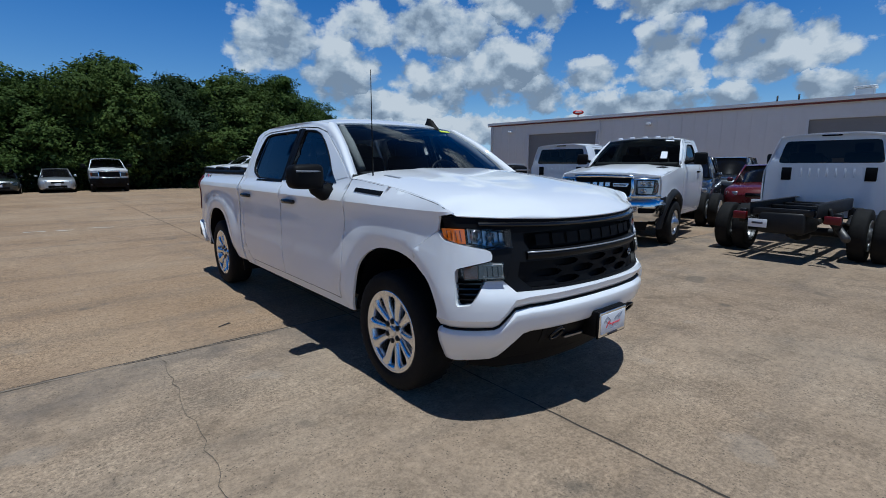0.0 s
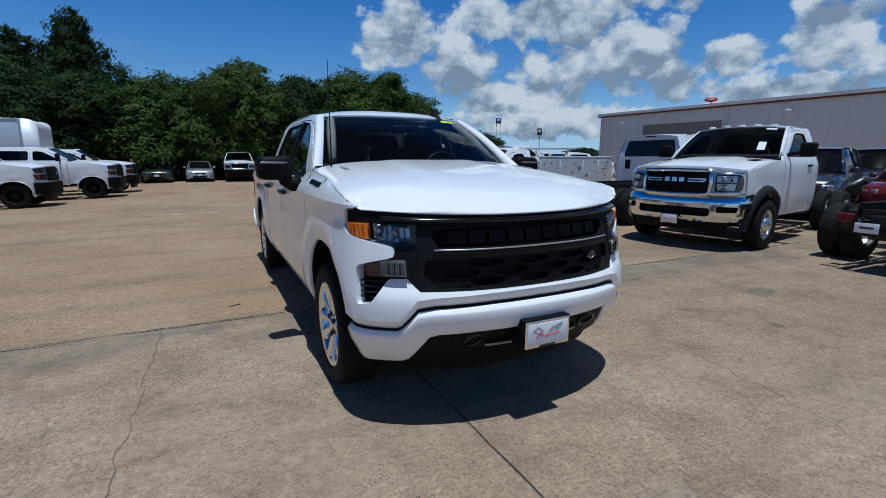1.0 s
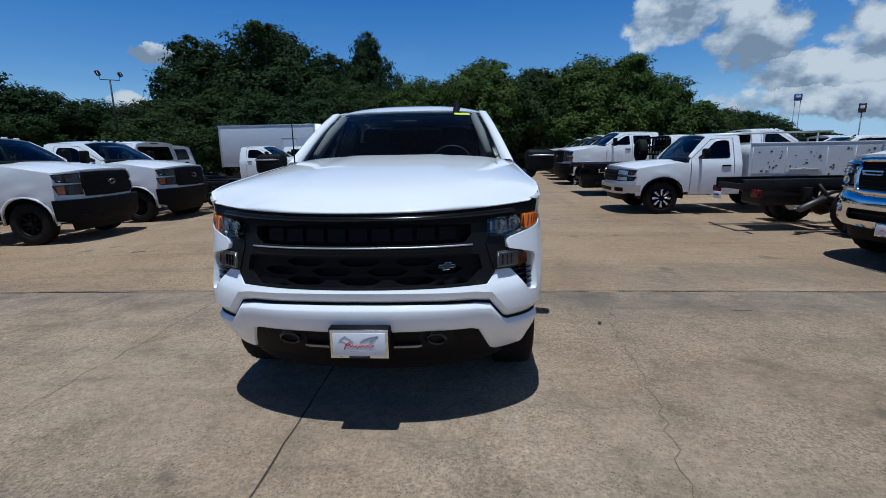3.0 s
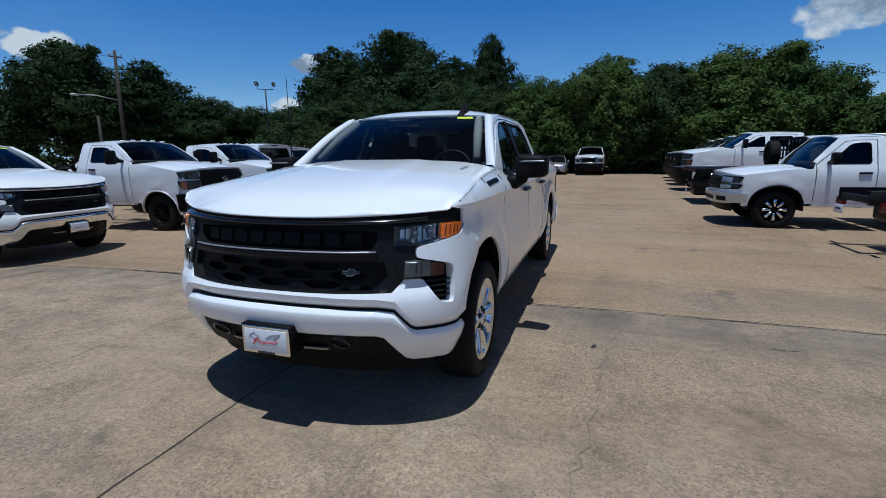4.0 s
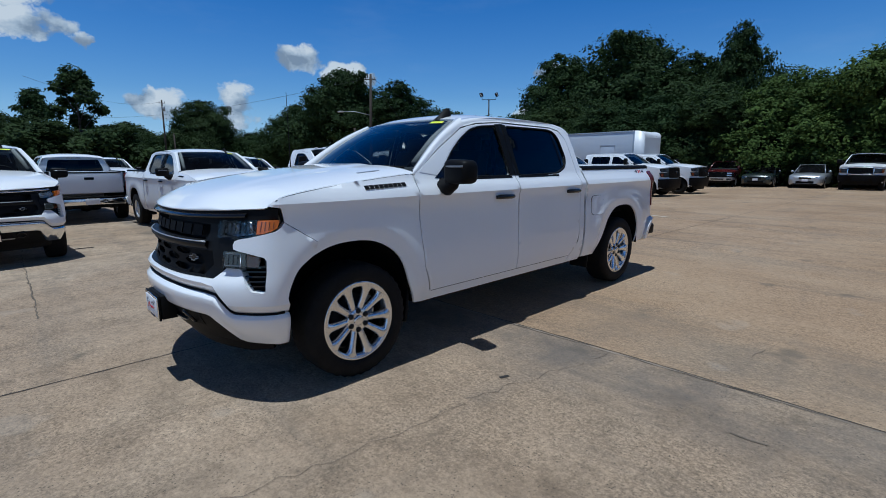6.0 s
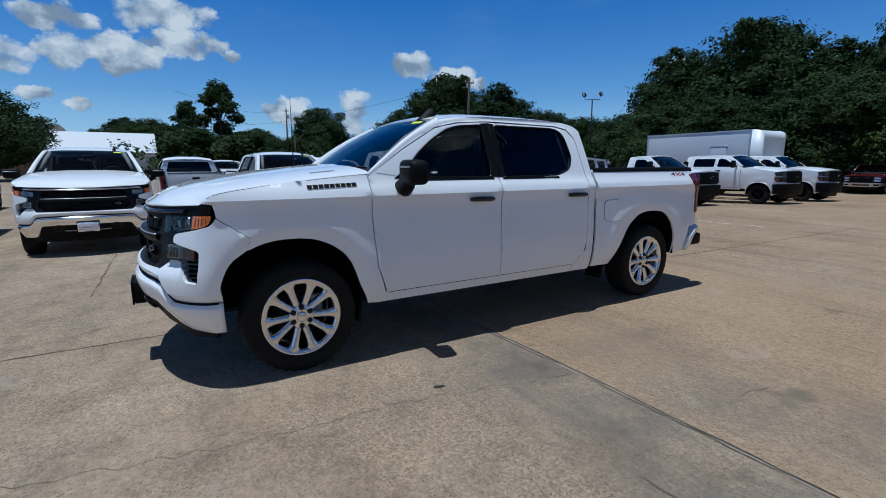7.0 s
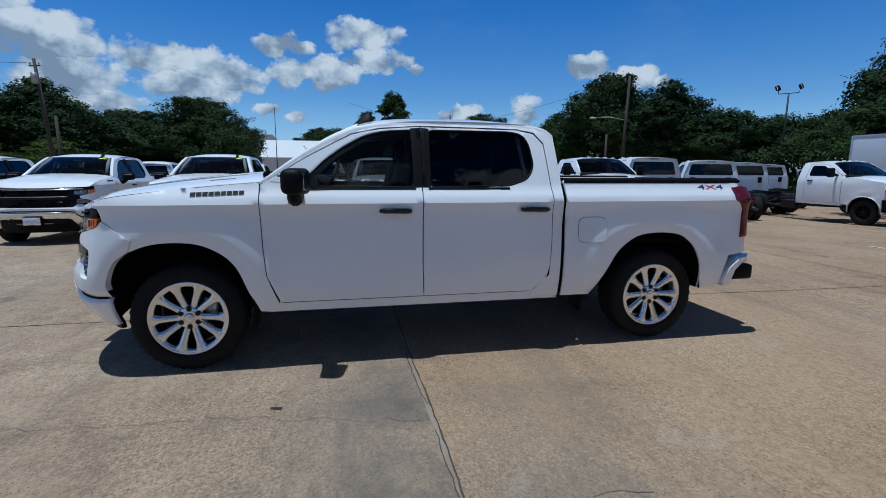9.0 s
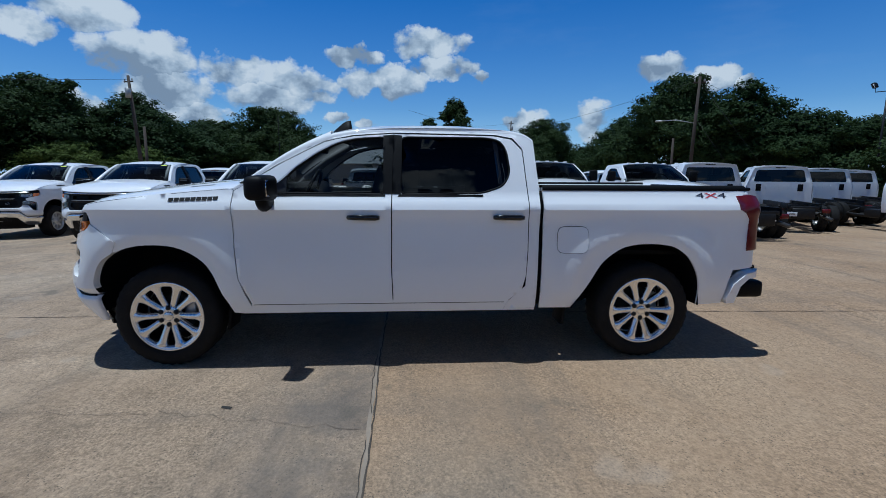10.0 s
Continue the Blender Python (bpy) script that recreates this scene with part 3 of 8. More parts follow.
def wheel(parent, x, y, z, kind="alloy", radius=0.402, name="wheel", width=0.27):
    """One wheel: tyre, rim, brake disc behind it, six nuts and a cap. Shares its meshes with wheels alike."""
    key = (kind, radius, width)
    if key not in WHEELS:
        rim = 0.268 if kind == "alloy" else 0.232
        meshes = []
        parts = [("tyre", tyre(radius, width, rim, 36 if kind == "alloy" else 22), rubber)]
        if kind == "alloy":
            parts.append(("rim", spoke_wheel(r=rim), alloy))
        else:
            parts.append(("rim", dished_wheel(rim) if kind == "dish" else steel_wheel(r=rim), {"steel": alloy_dull, "chrome": polished, "dish": polished, "dark": trim_black, "star": trim_black}[kind]))
            if kind == "star":
                arms = bmesh.new()
                for k in range(8):
                    arm = box((0.03, 0.050, 0.15), (0.115, 0, 0.135), 0.008, seg=1, taper=lambda x, y, z: (x, y * (1 + 0.35 * z), z))
                    arm.transform(Matrix.Rotation(2 * math.pi * k / 8, 4, "X"))
                    merge(arms, arm)
                parts.append(("spokes", arms, alloy))
        if kind == "alloy":
            disc = spin([(-0.02, 0.17), (0.0, 0.17), (0.0, 0.07), (0.02, 0.0)], n=32)
            parts.append(("brake_disc", disc, steel_dark))
            parts.append(("caliper", box((0.06, 0.09, 0.17), (-0.005, 0.13, 0.04), 0.015), alloy_dull))
            parts.append(("wheel_well", spin([(-0.06, rim - 0.04), (-0.06, 0.0)], n=24), trim_black))
            for k in range(6):
                a = 2 * math.pi * k / 6 + 0.5
                parts.append(("wheel_nut", spin([(0.095, 0.021), (0.106, 0.019), (0.108, 0.0)], n=8, at=(0, 0.066 * math.cos(a), 0.066 * math.sin(a))), steel_dark))
            parts.append(("centre_cap", spin([(0.095, 0.038), (0.108, 0.036), (0.113, 0.028), (0.114, 0.0)], n=24), alloy))
        else:
            spin([(-0.05, rim - 0.04), (-0.05, 0.0)], parts[1][1], n=16)
            if kind == "chrome":
                spin([(0.07, 0.12), (0.12, 0.115), (0.125, 0.085), (0.155, 0.08), (0.16, 0.05), (0.175, 0.045), (0.178, 0.0)], parts[1][1], n=20)
        for nm, bm, mat in parts:
            me = bpy.data.meshes.new(nm)
            bm.to_mesh(me)
            bm.free()
            me.shade_smooth()
            me.materials.append(mat)
            meshes.append((nm, me))
        WHEELS[key] = meshes
    w = new(name, WHEELS[key][0][1])
    w.parent = parent
    w.location = (x, y, z)
    if x < 0:
        w.rotation_euler = (0, 0, math.pi)
    for nm, me in WHEELS[key][1:]:
        o = new(nm, me)
        o.parent = w
    return w


def seat(x, y):
    bm = box((0.50, 0.52, 0.16), (x, y, 0.98), 0.05)
    box((0.48, 0.14, 0.60), (x, y + 0.30, 1.28), 0.05, (-14, 0, 0), bm)
    box((0.26, 0.09, 0.17), (x, y + 0.40, 1.63), 0.04, (-8, 0, 0), bm)
    return bm


def plate_bars(parent, at, w=0.30, h=0.155, frame_mat=None, near=False):
    """A dealer's plate: chromed holder, white sheet, drawn sign and bars of writing, facing -y."""
    x, y, z = at
    k = w / 0.30
    holder = part("plate_holder", box((w + 0.016, 0.014, h + 0.016), (x, y + 0.002, z), 0.006), trim_black, parent)
    part("plate_rim", box((w, 0.010, h), (x, y - 0.004, z), 0.004), frame_mat or chrome, holder)
    part("plate", box((w - 0.030, 0.004, h - 0.034), (x, y - 0.0095, z), 0.001), plate_white, holder)
    for nm, mat, pts, rad in (("wing_sign", grey_ink, [(0.005, 0.012), (0.03, 0.030), (0.06, 0.040), (0.10, 0.046), (0.085, 0.030), (0.055, 0.018), (0.075, 0.022), (0.05, 0.008)], 0.0024),
                              ("wing_sign", grey_ink, [(0.02, 0.016), (0.05, 0.028), (0.085, 0.036)], 0.0022),
                              ("horse_sign", grey_ink, [(-0.105, 0.006), (-0.10, 0.022), (-0.085, 0.034), (-0.07, 0.044), (-0.06, 0.036), (-0.045, 0.026), (-0.03, 0.012)], 0.0022),
                              ("horse_sign", grey_ink, [(-0.10, 0.022), (-0.082, 0.018), (-0.066, 0.006), (-0.07, -0.006)], 0.0020),
                              ("script_stroke", red_ink, [(-0.078, -0.026), (-0.062, 0.004), (-0.046, 0.012), (-0.044, 0.0), (-0.062, -0.006)], 0.0034),
                              ("script_stroke", red_ink, [(-0.046, -0.012), (-0.032, -0.004), (-0.028, -0.014), (-0.014, -0.006), (-0.010, -0.022), (0.002, -0.006), (0.010, -0.014), (0.022, -0.004), (0.030, -0.014), (0.044, -0.003), (0.052, -0.014), (0.078, -0.002)], 0.0032),
                              ("text_bar", grey_ink, [(-0.05, -0.036), (0.05, -0.036)], 0.0022))[0 if near else 4:6 if not near else 7]:
        pts = [(x + px * k, y - 0.0118, z + pz * k) for px, pz in pts]
        part(nm, tube(pts, rad * k, sides=4), mat, holder, smooth=False)
    part("lower_bar", box((w * 0.36, 0.003, 0.010), (x, y - 0.0095, z - h / 2 + 0.008), 0), dark_ink, holder)


def badge(parent, name, n, length, height, place, mat, gap=0.22):
    """A row of plain bars standing for a nameplate: place(u, v) lays them on the body."""
    w = length / n
    for i in range(n):
        u0, u1 = i * w + w * gap / 2, (i + 1) * w - w * gap / 2
        rows = [[place(u0, 0, dd), place(u1, 0, dd), place(u1, height, dd), place(u0, height, dd)] for dd in (0.0, -0.006)]
        bm = loft(rows, closed=True)
        bm.faces.new([bm.verts.new(p) for p in rows[1]])
        part(name, bm, mat, parent, smooth=False)


def pickup(name, label, m, kind="custom", cab="crew", group="", res=0.05, body=None):
    """The pickup. kind: 'custom' with bright alloys and painted bumper, or 'work' with steel wheels and chrome bumper. cab: 'crew' or 'double'."""
    body = body or paint
    hero = kind == "custom"
    root = thing(name, label, "pickup truck", m, group)
    sk = FASCIA
    # shorter rear door on the double cab: everything behind shifts its seams
    split, back = 1.73, 2.80

    def flare_edge(k):
        yc, zc, ry, rz = sk.arches[k]
        return [(Y(yc - 1.12 * ry * math.copysign(abs(math.cos(t)) ** (1 / 1.2), math.cos(t))), zc + 1.12 * rz * math.sin(t) ** (1 / 1.2)) for t in np.linspace(0.25, math.pi - 0.25, 40)]

    # front fascia, painted; a line parts it from the bumper, and both tuck in towards that line
    def crest(a):
        return float(np.interp(abs(a), (0, 0.30, 0.62, 0.71, 0.81, 1.19, 1.40), (0.716, 0.713, 0.701, 0.688, 0.578, 0.571, 0.571)))

    def over(a, z, d=0.0):
        lean = 0.034 * smooth(0.74, 0.85, z) * (1 - smooth(0.84, 0.98, abs(a))) * (z < 0.9)
        return sk.at(a, z, d + 0.040 * max(0.0, 1 - (z - crest(a)) / 0.058) - 0.006 + lean)

    def under(a, z, d=0.0):
        t = crest(a) - z
        return sk.at(a, z, d + 0.030 * max(0.0, 1 - t / 0.030) - 0.004 + 0.020 * smooth(0.06, 0.22, t))

    across = list(np.linspace(-Y(-0.497), Y(-0.497), 81 if hero else 41))
    seam = [(0, 0.716), (0.30, 0.713), (0.62, 0.701), (0.71, 0.688), (0.81, 0.578), (Y(-0.50), 0.571)]
    half = [(a, z + 0.058) for a, z in seam] + [(Y(y), z) for y, z in fine(ARCH_F[1:5]) if -0.508 < y <= -0.345] + [
        (Y(-0.34), 0.905), (1.373, 0.985), (1.178, 1.117), (1.155, 1.090), (1.118, 1.070), (0.975, 1.046), (0.84, 1.022), (0.815, 1.012), (0.808, 0.990), (0.815, 0.966), (0.84, 0.957), (1.025, 0.918),
        (1.042, 0.902), (1.046, 0.725), (1.035, 0.712), (0.965, 0.722), (0.86, 0.838), (0.845, 0.845), (0.755, 0.847), (0.69, 0.784), (0.3, 0.784), (0, 0.784)]
    tuck = loft([[over(a, crest(a) + t, -0.0002) for a in across] for t in (0.058, 0.040, 0.022, 0.006)] + [[over(a, crest(a) + 0.006, 0.05) for a in across]])
    part("front_fascia", panel(mirrored(half), over, res * 0.8, thick=0.06, bm=tuck), body, root)
    def hem(a):
        return float(np.interp(abs(a), (0, 0.34, 0.60, 0.645, 0.735, 0.775, 1.0, 1.20), (0.560, 0.560, 0.552, 0.538, 0.378, 0.360, 0.352, 0.358)))

    cols = sorted(set(across) | {q * k for q in (-1, 1) for k in (0.60, 0.625, 0.645, 0.67, 0.70, 0.735, 0.755, 0.775)})
    def course(height, d=0.0):
        line = [under(a, height(a), d) for a in cols]
        return [under(cols[0], height(cols[0]), d + 0.03)] + line + [under(cols[-1], height(cols[-1]), d + 0.03)]

    rows_ = [course(lambda a: crest(a) - 0.006, 0.05)] + [course(lambda a: crest(a) - t) for t in (0.006, 0.014, 0.022, 0.028, 0.034)]
    for f in (0.15, 0.3, 0.45, 0.6, 0.75, 0.88, 0.97, 1.0):
        rows_.append(course(lambda a: (crest(a) - 0.034) * (1 - f) + hem(a) * f, 0.08 * max(0, f - 0.9)))
    rows_.append(course(hem, 0.06))
    part("front_bumper", loft(rows_), body if hero else chrome, root, "" if hero else "chrome front bumper")
    part("bumper_seam", tube([sk.at(a, crest(a), 0.027) for a in across[1:-1]], 0.0085, sides=6), trim_black, root)
    part("valance", panel(mirrored([(0, 0.36), (X(0.6), 0.36), (X(0.76), 0.345), (X(0.74), 0.42), (X(0.66), 0.585), (0, 0.59)]), sk.at, 0.07, thick=0.03, depth=0.035), trim_black, root)
    part("air_dam", panel(mirrored([(0, 0.27), (X(0.7), 0.27), (X(0.86), 0.29), (X(0.86), 0.38), (0, 0.38)]), sk.at, 0.09, thick=0.03, depth=0.10), trim_black, root)
    # the black ledge's sunlit top is put into its bright colour
    part("lower_grille_bar", panel(mirrored([(0, 0.455), (X(0.30), 0.455), (X(0.32), 0.462), (X(0.32), 0.474), (X(0.30), 0.471), (0, 0.471)]), sk.at, 0.07, thick=0.03, depth=0.012), sunlit_edge, root, "ledge across the lower opening, coloured bright as if sunlit")
    for s in (-1, 1):
        hook = [sk.at(s * X(0.40), 0.508 + 0.040 * math.sin(k * 0.5236), 0.016) + Vector((0.050 * math.cos(k * 0.5236), -0.012 * math.sin(k * 0.5236), 0)) for k in range(12)]
        part("tow_hook", tube(hook, 0.0095, closed=True), gloss_black, root)
        # very dark sheet over the valance paints the shade inside the hook's opening
        part("hook_pocket", panel([(X(0.31), 0.455), (X(0.49), 0.455), (X(0.50), 0.555), (X(0.31), 0.56)], sk.wrap(s), 0.06, thick=0.02, depth=0.031), rubber, root)
    # grille
    part("grille_back", panel(mirrored([(0, 0.765), (0.64, 0.77), (0.73, 0.84), (0.72, 1.17), (0, 1.172)]), sk.at, 0.08, thick=0, depth=0.095), trim_black, root)
    grille = part("grille", panel(mirrored([(0, 0.770), (0.68, 0.772), (0.745, 0.842), (0.715, 0.95), (0.715, 1.14), (0, 1.168)]),
                                sk.at, res, [mirrored([(0, 0.790), (0.585, 0.795), (0.665, 0.865), (0.645, 0.945), (0, 0.945)]), mirrored([(0, 1.005), (0.57, 1.005), (0.60, 1.05), (0.60, 1.10), (0, 1.125)])], thick=0.06, depth=0.020), grey_trim, root, "dark grey grille surround")
    part("grille_bar", loft([[sk.at(a, z, d) for a in np.linspace(-0.60, 0.60, 25)] for z, d in ((1.004, 0.045), (1.003, 0.004), (0.996, -0.006), (0.975, -0.004), (0.955, 0.018))]), grey_trim, grille)
    # bright tube stands in for light along the bar's top edge
    part("bar_edge", tube([sk.at(a, 1.000, -0.005) for a in np.linspace(-0.60, 0.60, 25)], 0.0050, sides=5), alloy_dull, grille, "bright line painting the lit top edge of the grille bar")
    part("upper_bar", panel(mirrored([(0, 1.125), (0.70, 1.105), (0.94, 1.135), (1.135, 1.140), (1.145, 1.198), (1.05, 1.198), (0.60, 1.176), (0, 1.172)]), sk.at, 0.05, thick=0.05, depth=0.012), trim_black, grille)
    part("upper_lip", loft([[sk.at(a, 1.1465 + 0.014 * (a / 0.8) ** 2 + z, d) for a in np.linspace(-0.86, 0.86, 31)] for z, d in ((-0.016, 0.006), (-0.010, -0.010), (0.002, -0.008), (0.016, 0.022), (0.017, 0.05))]), gloss_black if hero else chrome, grille, "gloss black strip below the bonnet")
    badge(grille, "nameplate_bar", 9 if hero else 3, 1.06, 0.062, lambda u, v, d: sk.at(u - 0.53, 1.030 + v, 0.034 + d), trim_black, gap=0.20)
    # wide flat honeycomb cut through one sheet
    cells = []
    for row in range(3):
        for i in range(-3, 4):
            cx, cz = (i + (0.5 if row % 2 else 0)) * 0.300, 0.820 + row * 0.050
            if abs(cx) < 0.50 + 0.03 * row:
                cells.append([(cx + 0.112 * u, cz + 0.0225 * v) for u, v in ((-1, 0), (-0.62, 0.85), (0, 1), (0.62, 0.85), (1, 0), (0.62, -0.85), (0, -1), (-0.62, -0.85))])
    part("honeycomb", panel(mirrored([(0, 0.775), (0.60, 0.78), (0.68, 0.86), (0.66, 0.955), (0, 0.955)]), sk.at, 0.06 if hero else 0.12, cells if hero else cells[::2], thick=0.022, depth=0.045), trim_black, grille)
    bow = [(-0.052, -0.009), (-0.021, -0.009), (-0.024, -0.022), (0.018, -0.022), (0.021, -0.009), (0.052, -0.009), (0.058, 0.009), (0.027, 0.009), (0.03, 0.022), (-0.012, 0.022), (-0.015, 0.009), (-0.046, 0.009)]
    part("bow_emblem", panel([(X(0.46) + u * 0.82, 0.892 + v * 0.75) for u, v in bow], sk.at, 0.03, thick=0.012, depth=0.026), gloss_black, grille)
    part("bow_rim", tube([sk.at(X(0.46) + u * 0.88, 0.892 + v * 0.84, 0.026) for u, v in bow], 0.0022, None, 5, closed=True), alloy_dull, grille)
    # lamps
    for s in (-1, 1):
        w = sk.wrap(s)
        lamp = part("headlight", panel([(0.66, 1.02), (0.82, 1.0), (0.98, 1.03), (1.12, 1.05), (1.175, 1.10), (1.165, 1.21), (1.0, 1.20), (0.66, 1.17)], w, 0.05, thick=0.0, depth=0.065), gloss_black, root)
        part("reflector", panel([(0.70, 1.045), (0.80, 1.032), (0.935, 1.052), (0.935, 1.130), (0.70, 1.125)], w, 0.022, thick=0.02, depth=0.042), lens_in, lamp)
        for k in range(7 if hero else 0):
            part("reflector_rib", panel([(0.715 + 0.032 * k, 1.052), (0.722 + 0.032 * k, 1.052), (0.722 + 0.032 * k, 1.122), (0.715 + 0.032 * k, 1.122)], w, 0.05, thick=0.012, depth=0.028), lens_dim, lamp)
        for c, h, rr in ((0.885, 1.092, 0.030), (0.80, 1.085, 0.024)):
            q = sk.at(s * c, h, 0.03)
            part("projector", spin([(0.0, rr * 1.2), (-0.012, rr * 1.15), (-0.014, rr), (0.0, rr * 0.9), (-0.008, rr * 0.5), (-0.012, 0.0)], n=20, axis="Y", at=q), lens_in, lamp)
        part("indicator", panel([(0.948, 1.052), (1.00, 1.056), (1.085, 1.072), (1.125, 1.088), (1.142, 1.118), (1.146, 1.136), (0.948, 1.132)], w, 0.03, thick=0.03, depth=-0.003), amber, lamp)
        for k in range(4 if hero else 0):
            part("lens_rib", panel([(0.972 + 0.038 * k, 1.066 + 0.006 * k), (0.978 + 0.038 * k, 1.066 + 0.006 * k), (0.986 + 0.038 * k, 1.125), (0.980 + 0.038 * k, 1.125)], w, 0.05, thick=0.004, depth=-0.006), amber_dim, lamp)
        part("lens", panel([(0.685, 1.030), (0.80, 1.016), (0.845, 1.026), (0.944, 1.044), (0.944, 1.134), (0.685, 1.128)], w, 0.04, thick=0.004, depth=0.001), lamp_glass, lamp)
        part("lamp_pillar", panel([(0.735, 0.852), (0.85, 0.850), (0.835, 0.955), (0.808, 0.968), (0.805, 1.010), (0.83, 1.022), (0.70, 1.045), (0.685, 1.0), (0.70, 0.95)], w, 0.04, thick=0.04, depth=0.014), grey_trim, lamp)
        low = part("lower_lamp", panel([(0.78, 0.850), (1.05, 0.850), (1.05, 0.925), (0.80, 0.968)], w, 0.05, thick=0.0, depth=0.06), gloss_black, root)
        part("reflector", panel([(0.752, 0.862), (0.895, 0.862), (0.890, 0.938), (0.835, 0.948), (0.757, 0.946)], w, 0.03, thick=0.012, depth=0.006), lens_low, low)
        part("reflector_rim", tube([sk.at(s * a, h, 0.004) for a, h in ((0.757, 0.868), (0.865, 0.868), (0.862, 0.935), (0.760, 0.938))], 0.0035, sides=5, closed=True), lens_in, low)
        for k in range(3 if hero else 0):
            part("reflector_rib", panel([(0.782 + 0.03 * k, 0.874), (0.788 + 0.03 * k, 0.874), (0.788 + 0.03 * k, 0.929), (0.782 + 0.03 * k, 0.929)], w, 0.05, thick=0.006, depth=0.001), lens_dim, low)
        part("indicator", panel([(0.900, 0.860), (0.985, 0.860), (0.985, 0.918), (0.895, 0.934)], w, 0.03, thick=0.02, depth=0.014), amber_dim, low)
        part("lens", panel([(0.746, 0.856), (1.0, 0.856), (1.0, 0.918), (0.835, 0.954), (0.750, 0.952)], w, 0.05, thick=0.0, depth=-0.004), lamp_glass, low)
        duct = part("air_duct", panel([(0.84, 0.852), (1.05, 0.852), (1.055, 0.705), (0.955, 0.712)], w, 0.05, thick=0.0, depth=0.075), trim_black, root)
        for h in (0.828, 0.800, 0.772, 0.744):
            part("slat", panel([(0.86 + (0.84 - h) * 0.9, h), (1.04, h), (1.04, h + 0.008), (0.86 + (0.84 - h) * 0.9, h + 0.008)], w, 0.06, thick=0.04, depth=0.022), gloss_black, duct)
    plate_bars(root, (0.01, -1.012, 0.525), frame_mat=chrome, near=hero)
    part("plate_bracket", box((0.315, 0.10, 0.165), (0.01, -0.952, 0.529), 0.01), trim_black, root)

    # bonnet: a sheet that rolls over at its front edge and along its sides
    def lip_z(x):
        return 1.176 + 0.030 * (abs(x) / 0.93) ** 2.2

    def crown(x, y):
        q = min(1.0, abs(x) / HOOD_EDGE(y))
        return HOOD_MID(y) - (HOOD_MID(y) - HOOD_SIDE(y)) * q ** 4.2 + 0.009 * (1 - smooth(0.38, 0.52, abs(x) + 0.06 * (y + 0.8))) * smooth(-0.80, -0.1, y)

    cols = [math.sin(k * math.pi / 2) * 0.5 + k * 0.5 for k in np.linspace(-1, 1, 49 if hero else 25)]
    steps = [0, 0.004, 0.010, 0.018, 0.030, 0.045, 0.065, 0.09, 0.13, 0.18, 0.25, 0.33, 0.42, 0.52, 0.62, 0.72, 0.82, 0.91, 1.0]
    rows_ = []
    for v in steps:
        edge_y = -0.572 + (0.56 + 0.572) * v
        row = []
        for u in cols:
            x = u * HOOD_EDGE(edge_y)
            a = float(np.interp(abs(x), sk.x[:sk.k + 1], sk.s[:sk.k + 1]))
            y0 = sk.at(a, lip_z(x)).y - 0.004 if abs(x) < 0.925 else -0.572
            y1 = 0.56 - 0.10 * (1 - (x / 0.86) ** 2)
            y = y0 + (y1 - y0) * v
            full = crown(x, y)
            d = min(1.0, (y - y0) / (0.17 - 0.11 * u ** 10))
            z = lip_z(x) + (full - lip_z(x)) * math.sqrt(max(0.0, 1 - (1 - d) ** 2))
            row.append(Vector((x, y, z)))
        rows_.append(row)
    bm = loft([[p + Vector((0, 0.035, -0.004)) for p in rows_[0]], [p + Vector((0, 0.004, -0.006)) for p in rows_[0]]] + rows_)
    hood = part("bonnet", bm, body, root)
    for s in (-1, 1):
        part("engine_badge", panel([(s * 0.745, 0.16), (s * 0.745, 0.34), (s * 0.765, 0.34), (s * 0.765, 0.16)], lambda x, y, d=0.0: Vector((x, y, crown(x, y) - d)), 0.03, thick=0.003, depth=-0.004), alloy_dull, hood)
        part("bonnet_seam", tube([(s * (HOOD_EDGE(y) + 0.002), y, HOOD_SIDE(y) - 0.001) for y in np.linspace(-0.560, 0.50, 34)], 0.0022, sides=5), grey_trim, hood)
    part("cowl", loft([[Vector((x, 0.42 - 0.02 * abs(x) + k * 0.13, hood_top(x, 0.52) - 0.03 - 0.012 * k)) for x in np.linspace(-0.86, 0.86, 15)] for k in range(3)]), trim_black, root)
    # windscreen
    def screen(q, t, d=0.0):
        q2 = q * q
        a = Vector((0.845 * q, 0.50 + 0.115 * q2, 1.425 - 0.03 * q2))
        b = Vector((0.672 * q, 1.20 + 0.06 * q2, 1.838 - 0.014 * q2))
        p = a.lerp(b, t)
        p += Vector((0, -0.5, 0.8)) * (0.028 * math.sin(math.pi * t) - d)
        return p
    sc = part("windscreen", panel([(q, -0.05) for q in np.linspace(-1, 1, 17)] + [(q, 1.0) for q in np.linspace(1, -1, 17)], screen, 0.12, thick=0.006), windscreen, root, "tinted windscreen")
    sc.visible_shadow = False
    part("screen_band", panel([(q, 0.955) for q in np.linspace(-0.99, 0.99, 13)] + [(q, 1.0) for q in np.linspace(0.99, -0.99, 13)], screen, 0.12, thick=0, depth=0.012), trim_black, sc)
    part("tape_strip", panel([(0.62, 0.895), (0.82, 0.895), (0.82, 0.945), (0.62, 0.945)], screen, 0.2, thick=0, depth=-0.004), yellow_tape, sc, "yellow tape across the glass")
    for c in (-0.35, 0.25):
        part("wiper", tube([screen(c, -0.06, -0.02), screen(c + 0.3, 0.02, -0.012), screen(c + 0.62, 0.03, -0.012)], 0.009, sides=5), trim_black, sc)
    part("view_mirror", box((0.22, 0.05, 0.07), (0, 1.06, 1.72), 0.02), trim_black, sc)
    # roof
    ye = [1.20 + 0.07 * (x / 0.66) ** 2 for x in np.linspace(-0.665, 0.665, 13)]
